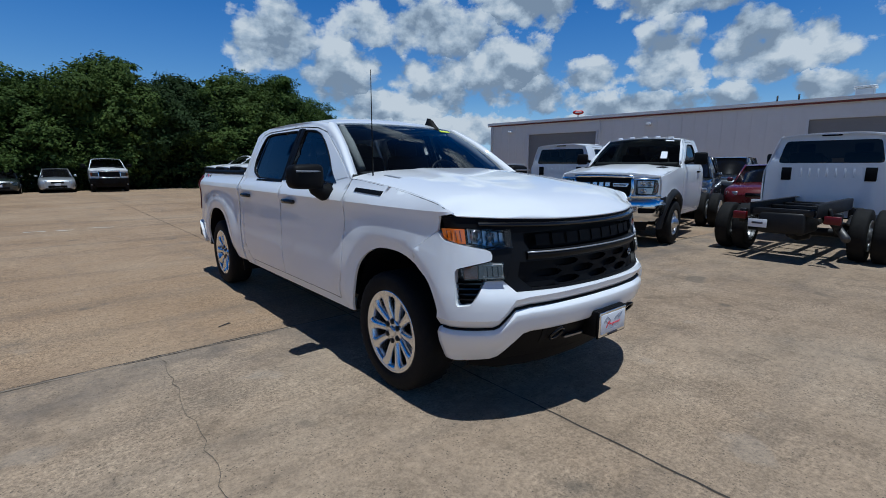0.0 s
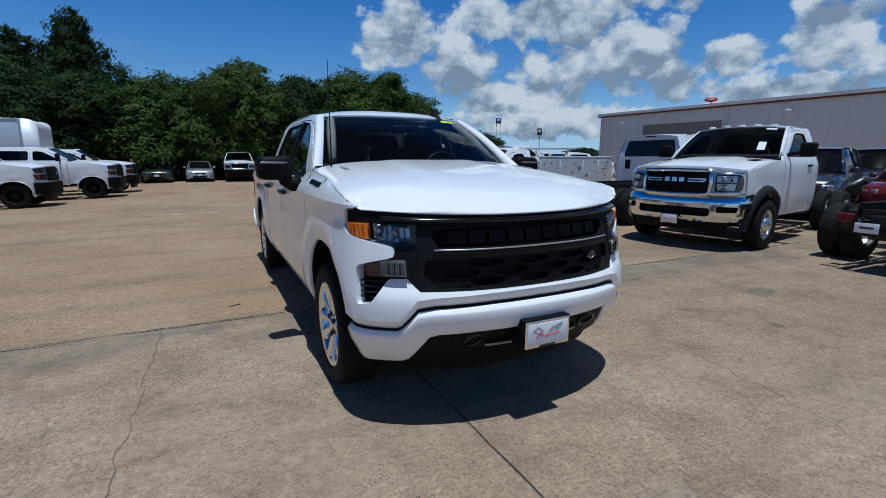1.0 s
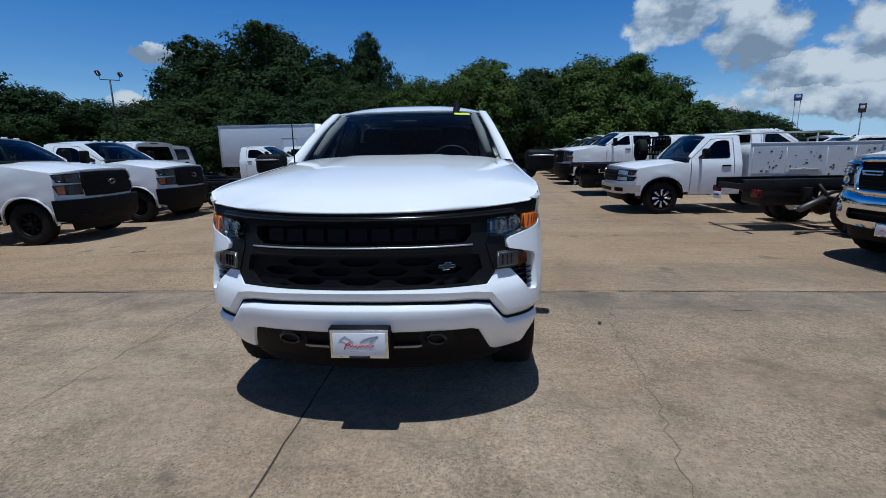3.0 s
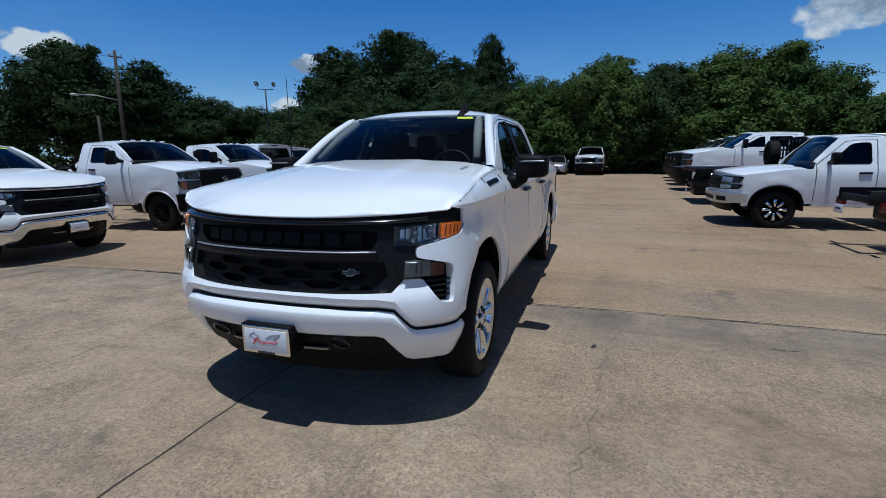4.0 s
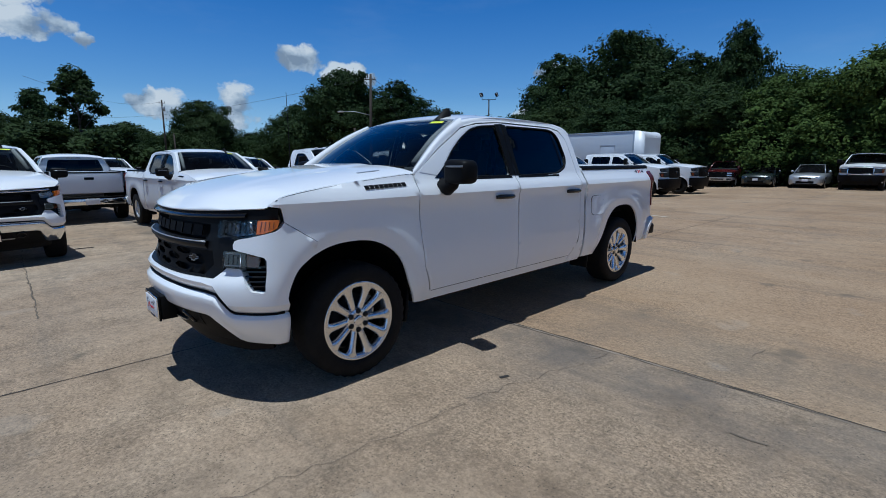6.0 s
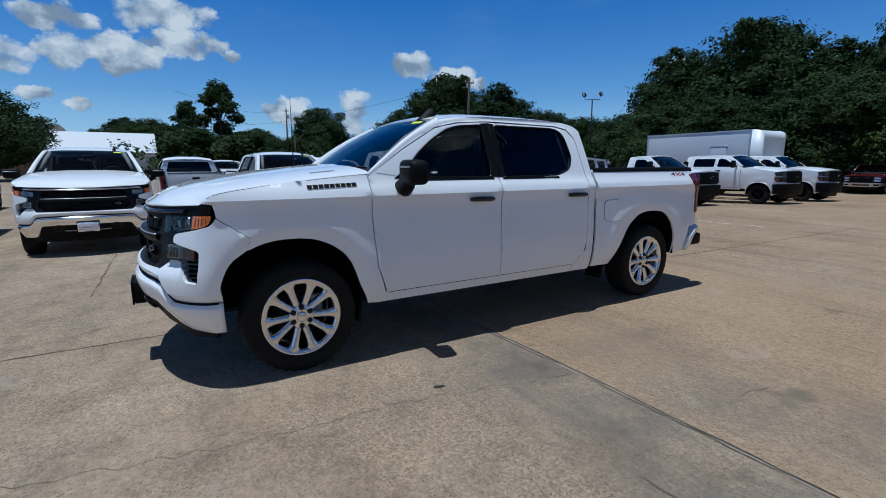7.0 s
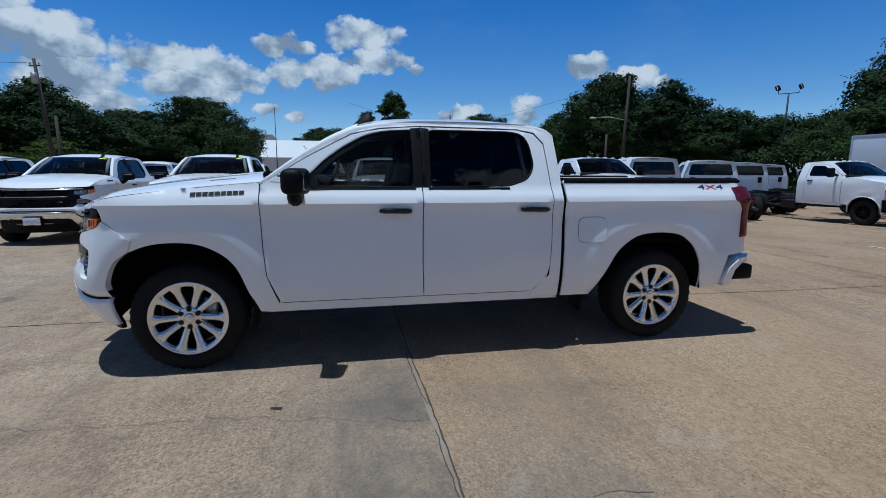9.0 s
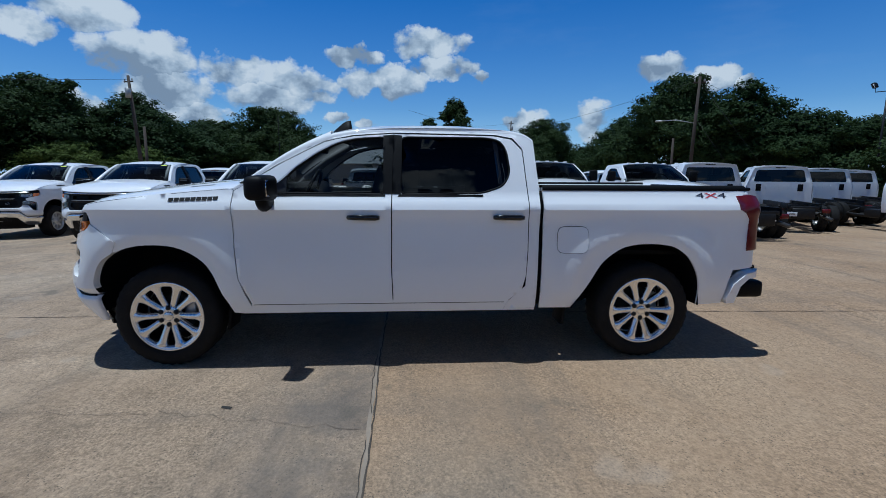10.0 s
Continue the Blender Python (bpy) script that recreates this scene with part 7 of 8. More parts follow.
def car(name, label, m, paint_, L=4.6, H=1.45, Wd=0.90, kind="sedan", category="car", lamps=True):
    """A small car or wagon by lofts: body, glasshouse, roof, lamps, plate, wheels. Nose towards -y, front axle at y = 0."""
    root = thing(name, label, category, m)
    f, r = -0.85, L - 0.85
    belt, hood = H * 0.64, H * 0.60
    tall = kind == "wagon"
    secs = [(f, 0.62, 0.30, hood * 0.72), (f + 0.06, 0.78, 0.24, hood * 0.84), (f + 0.25, Wd - 0.03, 0.20, hood * 0.94), (0.1, Wd, 0.20, hood), (0.55, Wd, 0.20, belt), (r - 1.1, Wd, 0.20, belt + 0.02), (r - 0.35, Wd - 0.02, 0.22, belt), (r - 0.06, 0.80, 0.30, belt - 0.04), (r, 0.66, 0.36, belt - 0.12)]
    rows = []
    for y, w, zb, zt in secs:
        rows.append([Vector(p) for p in ((-w * 0.9, y, zb), (-w, y, zb + 0.12), (-w, y, (zb + zt) / 2 + 0.05), (-w * 0.97, y, zt - 0.05), (-w * 0.86, y, zt), (0, y, zt + 0.03), (w * 0.86, y, zt), (w * 0.97, y, zt - 0.05), (w, y, (zb + zt) / 2 + 0.05), (w, y, zb + 0.12), (w * 0.9, y, zb))])
    bm = loft(rows)
    bm.faces.new([bm.verts.new(p) for p in rows[0]])
    bm.faces.new([bm.verts.new(p) for p in rows[-1]])
    body = part("body", bm, paint_, root)
    y0, y1, y2, y3 = 0.45, 1.15, (r - 0.55 if tall else r - 1.35), (r - 0.10 if tall else r - 0.60)
    top = H - 0.03
    rows = []
    for y, w, z in ((y0, Wd * 0.86, belt + 0.01), ((y0 + y1) / 2, Wd * 0.78, (belt + top) / 2 + 0.02), (y1, Wd * 0.68, top - 0.03), ((y1 + y2) / 2, Wd * 0.68, top), (y2, Wd * 0.68, top - 0.03), ((y2 + y3) / 2, Wd * 0.76, (belt + top) / 2 + 0.02), (y3, Wd * 0.84, belt + 0.01)):
        rows.append([Vector((-Wd * 0.93, y, belt - 0.03)), Vector((-w, y, z)), Vector((0, y, z + 0.015)), Vector((w, y, z)), Vector((Wd * 0.93, y, belt - 0.03))])
    part("glasshouse", loft(rows), gloss_black, root, "dark windows")
    rows = [[Vector((x * Wd * 0.69, y, top + 0.012 + 0.02 * (1 - x * x) - dz)) for x in (-1, -0.5, 0, 0.5, 1)] for y, dz in ((y1 - 0.05, 0.04), (y1 + 0.15, 0.0), ((y1 + y2) / 2, -0.01), (y2, 0.02), (y2 + 0.06, 0.05))]
    part("roof", loft(rows), paint_, root)
    for s in (-1, 1):
        for a, b in (((y0, Wd * 0.87, belt), (y1, Wd * 0.69, top)), ((y3, Wd * 0.85, belt), (y2, Wd * 0.69, top))):
            part("pillar", tube([(s * a[1], a[0], a[2]), (s * b[1], b[0], b[2])], 0.03, sides=5), paint_, root)
        part("door_pillar", tube([(s * Wd * 0.93, (y1 + y2) / 2, belt), (s * Wd * 0.69, (y1 + y2) / 2, top)], 0.028, sides=5), gloss_black, root)
        part("door_mirror", box((0.16, 0.09, 0.12), (s * (Wd + 0.06), y0 + 0.35, belt + 0.08), 0.03), paint_, root)
        hl = part("headlight", box((0.34, 0.10, 0.13), (s * (Wd - 0.26), f + 0.10, hood * 0.76), 0.03, (0, 0, s * 24)), lens_in, root)
        part("tail_light", box((0.24, 0.08, 0.14), (s * (Wd - 0.22), r - 0.06, belt - 0.15), 0.02, (0, 0, -s * 20)), red_lens, root)
        for y in (0.0, L - 1.75):
            wheel(root, s * (Wd - 0.10), y, 0.32, "steel", 0.32, width=0.20)
            part("arch", spin([(0.0, 0.0), (0.0, 0.37), (-0.02, 0.37)], n=20, at=(s * (Wd + 0.004), y, 0.33)), trim_black, root)
    part("grille", box((0.62, 0.04, 0.12), (0, f - 0.005, hood * 0.72), 0.015), gloss_black, root)
    part("lower_grille", box((0.9, 0.04, 0.14), (0, f + 0.0, 0.38), 0.02), trim_black, root)
    part("plate", box((0.30, 0.012, 0.14), (0, f - 0.03, 0.50), 0.002), plate_white, root)
    part("underbody", box((1.5, L - 0.6, 0.14), (0, L / 2 - 0.85, 0.24), 0.03), steel_dark, root)
    return root


silver = material("silver_paint", (0.42, 0.44, 0.46), 0.3, metal=0.5, vary=0.03, coat=0.8)
dark_paint = material("dark_green_paint", (0.02, 0.028, 0.026), 0.25, vary=0.1, coat=0.8)
red_paint = material("dark_red_paint", (0.11, 0.009, 0.012), 0.28, vary=0.08, coat=0.8)
slate = material("slate_grey_paint", (0.045, 0.052, 0.065), 0.25, metal=0.4, vary=0.08, coat=0.9)
car("sedan", "silver sedan parked nose-out below the trees", at(0.6, 37.6, -90), silver)
car("sedan", "dark sedan parked nose-out below the trees", at(-2.0, 37.6, -90), dark_paint)
truck("pickup_truck", "old red pickup parked below the trees", at(-4.3, 37.8, -88), dict(REDPICK, paint=red_paint, nose_mat=trim_black), category="pickup truck")
car("suv", "slate-grey sport utility vehicle behind the white trucks", at(14.6, 6.4, 196), slate, L=4.9, H=1.80, Wd=0.98, kind="wagon", category="suv")
car("suv", "dark red car parked beyond the bare chassis", at(16.2, 4.6, 190), red_paint, L=4.6, H=1.55, Wd=0.92, kind="wagon", category="suv")
car("suv", "slate-grey sport utility vehicle by the warehouse", at(19.5, 7.0, 190), slate, L=4.9, H=1.85, Wd=0.98, kind="wagon", category="suv")
flat = truck("flatbed_truck", "white cab truck with black flatbed and upright spare wheel", at(11.7, 15.9, 0), FLAT)
part("flatbed", box((2.25, 2.62, 0.10), (0, 3.62, 1.0), 0.01), trim_black, flat, "black steel flatbed")
for side in (-1, 1):
    part("bed_rail", box((0.06, 2.62, 0.16), (side * 1.12, 3.62, 0.97), 0.01), trim_black, flat)
    part("rack_post", box((0.07, 0.07, 0.85), (side * 1.0, 2.36, 1.46), 0.01), trim_black, flat)
    lamp = part("tail_light", box((0.14, 0.03, 0.10), (side * 0.95, 4.945, 0.98), 0.01), red_lens, flat)
for h in (1.30, 1.55, 1.86):
    part("rack_bar", box((2.0, 0.05, 0.06), (0, 2.36, h), 0.008), trim_black, flat)
for k in range(-3, 4):
    part("rack_rib", box((0.035, 0.04, 0.56), (k * 0.27, 2.36, 1.58), 0.006), trim_black, flat)
spare = wheel(flat, 0.62, 2.62, 1.44, "dark", 0.39, name="spare_wheel")
spare.rotation_euler = (0, 0, math.pi / 2)
for x, y, fdeg in ((14.75, 16.9, 2), (17.5, 20.5, 182), (18.4, 24.0, 4), (24, 27.5, 184), (25, 28, 3), (22, 33, 184)):
    copy_thing(ram if fdeg < 90 else work, at(x, y, fdeg))
for x, y, fdeg in ((-14.5, 9.5, 2), (-14.8, 12.6, 182), (-15.5, 16.0, 2), (-15.8, 19.2, 182), (-17.0, -1.2, 2), (-17.5, -4.5, 182), (-20, 5.0, 2)):
    copy_thing(work, at(x, y, fdeg))


# ---- box trucks ----
panel_white = material("aluminium_panel", (0.62, 0.64, 0.67), 0.4, metal=0.15, vary=0.03, grain=4, dirt=0.05)
nose_white = material("moulded_white", (0.74, 0.75, 0.76), 0.4, vary=0.03)


def box_truck(name, label, m, L=6.3, h0=0.95, h1=3.55, half=1.2):
    root = truck(name, label, m, BOXCAB, "box truck")
    b = part("cargo_box", box((2 * half, L, h1 - h0), (0, 2.4 + L / 2, (h0 + h1) / 2), 0.02), panel_white, root)
    for s in (-1, 1):
        for z in (h0 + 0.04, h1 - 0.04):
            part("corner_rail", box((0.03, L + 0.02, 0.08), (s * (half + 0.006), 2.4 + L / 2, z), 0.006), alloy_dull, b)
        for y in (2.4 + 0.05, 2.4 + L - 0.05):
            part("corner_post", box((0.03, 0.10, h1 - h0), (s * (half + 0.008), y, (h0 + h1) / 2), 0.006), alloy_dull, b)
        part("side_door_frame", box((0.03, 1.0, 0.09), (s * (half + 0.012), 4.1, h0 + 1.75), 0.005), alloy_dull, b)
        part("side_door", box((0.02, 0.9, 1.7), (s * (half + 0.01), 4.1, h0 + 0.87), 0.008), panel_white, b)
    rows = []
    for k in range(7):
        a = k / 6 * math.pi / 2
        rows.append([(x * (half - 0.06 * (1 - math.cos(a))), 2.4 - 0.62 * math.sin(a) ** 0.8, z) for x, z in ((-1, 2.05 + 0.1 * (1 - math.cos(a))), (-1, h1 - 0.30 * (1 - math.cos(a))), (-0.9, h1 - 0.02 - 0.40 * (1 - math.cos(a))), (0.9, h1 - 0.02 - 0.40 * (1 - math.cos(a))), (1, h1 - 0.30 * (1 - math.cos(a))), (1, 2.05 + 0.1 * (1 - math.cos(a))))])
    nb = loft(rows)
    nb.faces.new([nb.verts.new(p) for p in rows[-1]])
    part("wind_nose", nb, nose_white, b)
    part("marker_lamp", box((0.10, 0.02, 0.05), (0.5, 1.80, h1 - 0.35), 0.01), amber, b)
    return root


box_truck("box_truck", "white box truck with rounded nose over its cab", at(-4.35, 30.4, 0))
box_truck("box_truck", "white box truck parked behind the row", at(-26.5, 47.5, 0), L=5.2, h1=3.15)


# ---- warehouse, shed, house ----
clad = material("grey_metal_cladding", (0.70, 0.70, 0.69), 0.5, metal=0.1, vary=0.04, grain=3, dirt=0.06)
clad_white = material("white_metal_roof", (0.70, 0.71, 0.72), 0.4, vary=0.03)
red_trim = material("red_brown_trim", (0.16, 0.035, 0.03), 0.5, vary=0.1)
door_grey = material("roller_door", (0.22, 0.22, 0.22), 0.5, vary=0.05)
shingle = material("grey_shingles", (0.13, 0.125, 0.12), 0.9, vary=0.2, grain=12, bump=0.3)

HW, HD, HH = 74.0, 26.0, 5.6
wh = thing("warehouse", "long grey metal warehouse with red trim and bay doors", "warehouse", pose(35.5, 34.6, lie(35, 34), 0, 0, 275.4))
bays = [(4.6, 11.6), (26.0, 33.0), (48.0, 55.0)]
seg = []
x0 = 0.0
for a, b in bays + [(HW, HW)]:
    if a > x0:
        seg.append((x0, a, 0.0, HH))
    if b > a:
        seg.append((a, b, 4.6, HH))
    x0 = b
for a, b, z0, z1 in seg:
    wl = part("wall", box((b - a, 0.25, z1 - z0), ((a + b) / 2, 0.125, (z0 + z1) / 2)), clad, wh, smooth=False)
    if z0 == 0.0:
        for k in range(int((b - a) / 0.9)):
            part("wall_rib", box((0.06, 0.03, z1), (a + 0.45 + 0.9 * k, -0.014, z1 / 2)), clad, wl, smooth=False)
        part("downpipe", box((0.10, 0.10, HH - 0.1), (a + 0.25, -0.06, HH / 2)), clad, wl, smooth=False)
for a, b in bays:
    dr = part("bay_door", box((b - a, 0.06, 4.6), ((a + b) / 2, 0.20, 2.3)), door_grey, wh, smooth=False)
    for k in range(9):
        part("door_slat", box((b - a, 0.02, 0.05), ((a + b) / 2, 0.165, 0.5 * (k + 0.4))), door_grey, dr, smooth=False)
    part("door_frame", box((0.14, 0.10, 4.6), (a, -0.04, 2.3)), clad_white, dr, smooth=False)
    part("door_frame", box((0.14, 0.10, 4.6), (b, -0.04, 2.3)), clad_white, dr, smooth=False)
part("end_wall", box((0.25, HD, HH), (0.125, HD / 2 + 0.25, HH / 2)), clad, wh, smooth=False)
part("end_wall", box((0.25, HD, HH), (HW - 0.125, HD / 2 + 0.25, HH / 2)), clad, wh, smooth=False)
part("back_wall", box((HW, 0.25, HH), (HW / 2, HD + 0.3, HH / 2)), clad, wh, smooth=False)
part("roof", loft([[Vector((x, y, z)) for y, z in ((-0.15, HH + 0.05), (HD / 2, HH + 1.2), (HD + 0.4, HH + 0.05))] for x in (-0.2, HW + 0.2)]), clad_white, wh, smooth=False)
part("fascia", box((HW + 0.4, 0.10, 0.10), (HW / 2, -0.14, HH - 0.02)), red_trim, wh, smooth=False)
part("gutter", box((HW + 0.4, 0.18, 0.22), (HW / 2, -0.19, HH + 0.16)), clad_white, wh, smooth=False)
for x in (2.6, 16, 30):
    part("wall_lamp", box((0.35, 0.35, 0.2), (x, -0.25, HH - 0.7), 0.05), clad_white, wh)
vent = part("roof_vent", box((0.9, 0.9, 0.7), (28.5, 1.4, HH + 0.45), 0.03), clad, wh)
part("vent_cap", box((1.1, 1.1, 0.12), (28.5, 1.4, HH + 0.88), 0.02), clad, vent)
for x in (24.0, 25.2):
    part("vent_pipe", tube([(x, 1.2, HH), (x, 1.2, HH + 0.8)], 0.06, sides=6), steel_dark, wh)

sh = thing("shed", "low white metal shed beyond the parked row", "shed", pose(-90, -12.6, -0.2, 0, 0, 91))
part("wall", box((14.6, 12, 4.0), (7.4, 6, 2.0)), clad_white, sh, smooth=False)
part("roof", loft([[Vector((x, y, z)) for y, z in ((-0.5, 3.9), (6, 7.5), (12.5, 3.9))] for x in (-0.1, 14.9)]), clad_white, sh, smooth=False)
hs_ = thing("house", "house with grey shingled hip roof among the trees", "house", pose(-104, -19, -0.2, 0, 0, 88))
part("wall", box((12, 9, 4.2), (3, 4, 2.1)), material("tan_brick", (0.20, 0.13, 0.09), 0.9, grain=20), hs_, smooth=False)
rb = bmesh.new()
for q in (((-4, -1.5, 4.2), (10, -1.5, 4.2), (6, 4, 9.4), (0, 4, 9.4)), ((10, -1.5, 4.2), (10, 9.5, 4.2), (6, 4, 9.4)), ((10, 9.5, 4.2), (-4, 9.5, 4.2), (0, 4, 9.4), (6, 4, 9.4)), ((-4, 9.5, 4.2), (-4, -1.5, 4.2), (0, 4, 9.4))):
    rb.faces.new([rb.verts.new(p) for p in q])
part("roof", rb, shingle, hs_, smooth=False)


# ---- poles, wires, signs ----
wood = material("weathered_pole_wood", (0.055, 0.042, 0.032), 0.9, vary=0.25, grain=14, bump=0.3)
galv = material("galvanised_steel", (0.35, 0.36, 0.37), 0.5, metal=0.6, vary=0.08)
sign_white = material("sign_white", (0.75, 0.76, 0.78), 0.4)
sign_blue = material("sign_blue", (0.03, 0.07, 0.25), 0.4)
sign_dark = material("sign_dark", (0.03, 0.03, 0.035), 0.4)
sign_red = material("sign_red", (0.45, 0.02, 0.02), 0.4)


def utility_pole(x, y, h, lean=(0, 0), arm=False, transformer=False, wires=()):
    p = thing("utility_pole", "weathered wooden utility pole" + (" with street lamp arm and guy wires" if arm else " leaning, with a transformer"), "utility pole", pose(x, y, lie(x, y)))
    tip = Vector((lean[0], lean[1], h))
    part("post", tube([(0, 0, -0.5), tip * 0.5, tip], [0.17, 0.145, 0.11], sides=10), wood, p)
    part("crossarm", box((1.0, 0.09, 0.10), tip + Vector((0, 0, -0.5)), 0.01, (0, 0, 70)), wood, p)
    for k in (-0.4, 0.0, 0.4):
        part("insulator", tube([tip + Vector((k * 0.34, k * 0.94, -0.42)), tip + Vector((k * 0.34, k * 0.94, -0.22))], 0.05, sides=6), galv, p)
    if arm:
        part("lamp_arm", tube([tip * 0.62, tip * 0.62 + Vector((-0.9, -1.2, 0.35)), tip * 0.62 + Vector((-1.6, -2.2, 0.35))], 0.04, sides=6), galv, p)
        part("lamp_head", box((0.25, 0.6, 0.14), tip * 0.62 + Vector((-1.75, -2.4, 0.33)), 0.05, (0, 0, -36)), galv, p)
        part("guy_wire", tube([tip * 0.96, (4.8, 5.5, 0.1)], 0.012, sides=4), steel_dark, p)
        part("guy_wire", tube([tip * 0.66, (3.2, 3.6, 0.1)], 0.012, sides=4), steel_dark, p)
        part("stub_post", tube([(-0.9, -1.2, -0.5), (-0.9, -1.2, h * 0.5)], [0.12, 0.10], sides=8), wood, p)
    if transformer:
        part("transformer", spin([(-0.4, 0.0), (-0.4, 0.22), (0.4, 0.22), (0.45, 0.0)], n=14, axis="Z", at=tip + Vector((0.4, 0.1, -1.5))), galv, p)
        part("stub_post", tube([(1.6, 1.2, -0.5), (1.4, 1.1, h * 0.55)], [0.13, 0.11], sides=8), wood, p)
    for w in wires:
        a, b = tip + Vector((0, 0, -0.3)), Vector(w)
        part("wire", tube([a.lerp(b, k / 10) - Vector((0, 0, 1.2 * math.sin(math.pi * k / 10))) for k in range(11)], 0.012, sides=4), steel_dark, p)
    return p


utility_pole(-34.2, 29.3, 10.4, (0.15, 0.2), arm=True, wires=((-10, 30, 6.5), (-45, -20, 8.0)))
utility_pole(-36.0, -19.0, 10.0, (-0.9, -1.1), transformer=True, wires=((18, -28, 9.0),))
utility_pole(-88, 24.0, 12.5, (0.1, 0.1), transformer=True, wires=((40, -20, 9.0),))


def flood_pole(x, y, h):
    p = thing("light_pole", "tall steel pole with twin flood lights", "light pole", pose(x, y, lie(x, y)))
    part("post", tube([(0, 0, -0.3), (0, 0, h)], [0.11, 0.07], sides=10), steel_dark, p)
    part("yoke", tube([(-0.65, -0.55, h + 0.5), (-0.6, -0.5, h), (0.6, 0.5, h), (0.65, 0.55, h + 0.5)], 0.04, sides=6), steel_dark, p)
    for s in (-1, 1):
        lamp = part("flood_light", box((0.42, 0.30, 0.46), (s * 0.68, s * 0.57, h + 0.55), 0.06, (25, 0, -60 + 20 * s)), steel_dark, p)
        part("lamp_face", box((0.34, 0.02, 0.36), (s * 0.68 + 0.12, s * 0.57 - 0.09, h + 0.52), 0.01, (25, 0, -60 + 20 * s)), sign_white, lamp)
    return p


flood_pole(-31.5, 44.5, 9.1)


def pylon_sign(x, y, z0, z1, w, mat, label, kind="box", yaw=0):
    p = thing("roadside_sign", label, "sign", pose(x, y, lie(x, y), 0, 0, yaw))
    for s in ((-0.33, 0.33) if kind == "box" else (0,)):
        part("post", tube([(s * w, 0, 0), (s * w, 0, z0 + 0.1)], 0.10 if kind == "box" else 0.14, sides=8), galv, p)
    if kind == "oval":
        bm = spin([(-0.35, 0.0), (-0.35, 0.96), (-0.2, 1.0), (0.2, 1.0), (0.35, 0.96), (0.35, 0.0)], n=32, axis="Y")
        bm.transform(Matrix.Translation((0, 0, (z0 + z1) / 2)) @ Matrix.Diagonal((w / 2, 1, (z1 - z0) / 2, 1)))
        face = part("sign_face", bm, sign_red, p)
        part("sign_bar", box((w * 0.6, 0.74, (z1 - z0) * 0.26), (0, 0, (z0 + z1) / 2), 0.05), sign_white, face)
    else:
        face = part("sign_face", box((w, 0.7, z1 - z0), (0, 0, (z0 + z1) / 2), 0.25), mat, p)
        part("sign_bar", box((w * 0.62, 0.74, (z1 - z0) * 0.34), (0, 0, z0 + (z1 - z0) * 0.58), 0.1), sign_white if mat is not sign_white else sign_blue, face)
    return p


pylon_sign(104, 158, 15.2, 17.3, 2.1, sign_blue, "blue and white dealer sign on two posts", yaw=-30)
pylon_sign(103, 131, 9.6, 12.0, 1.6, sign_dark, "dark rounded sign on a post", "single", yaw=-35)
pylon_sign(112, 100, 6.0, 8.0, 1.7, sign_dark, "small dark sign on a post", "single", yaw=-35)
pylon_sign(113.7, 77.8, 15.6, 16.8, 2.9, sign_red, "red oval sign on a post above the warehouse", "oval", yaw=-50)


# ---- trees ----
def leaf_material(name, dark, light):
    m = bpy.data.materials.new(name)
    m.use_nodes = True
    n = Net(m.node_tree)
    b, tr, mx = n.add("ShaderNodeBsdfPrincipled"), n.add("ShaderNodeBsdfTranslucent"), n.add("ShaderNodeMixShader")
    geo = n.add("ShaderNodeNewGeometry")
    info = n.add("ShaderNodeObjectInfo")
    pos = n.add("ShaderNodeTexCoord").outputs["Object"]
    f = n.math("ADD", n.math("MULTIPLY", geo.outputs["Random Per Island"], 0.35), n.math("MULTIPLY", n.noise(pos, 0.7, 4, 0.6), 0.65))
    c = n.ramp(f, (0.15, dark), (0.85, light))
    c = n.mix(1.0, c, n.ramp(info.outputs["Random"], (0, (0.78, 0.86, 0.8)), (1, (1.12, 1.05, 0.95))), "MULTIPLY")
    n.set(b.inputs["Base Color"], c)
    b.inputs["Roughness"].default_value = 0.7
    b.inputs["Specular IOR Level"].default_value = 0.12
    n.set(tr.inputs[0], c)
    mx.inputs[0].default_value = 0.14
    n.t.links.new(b.outputs[0], mx.inputs[1])
    n.t.links.new(tr.outputs[0], mx.inputs[2])
    n.t.links.new(mx.outputs[0], n.add("ShaderNodeOutputMaterial").inputs[0])
    return m


leaf_dark = leaf_material("oak_leaves", (0.012, 0.024, 0.009), (0.050, 0.084, 0.025))
leaf_light = leaf_material("hackberry_leaves", (0.023, 0.043, 0.010), (0.120, 0.172, 0.038))
bark = material("bark", (0.085, 0.065, 0.05), 0.95, vary=0.3, grain=18, bump=0.5)


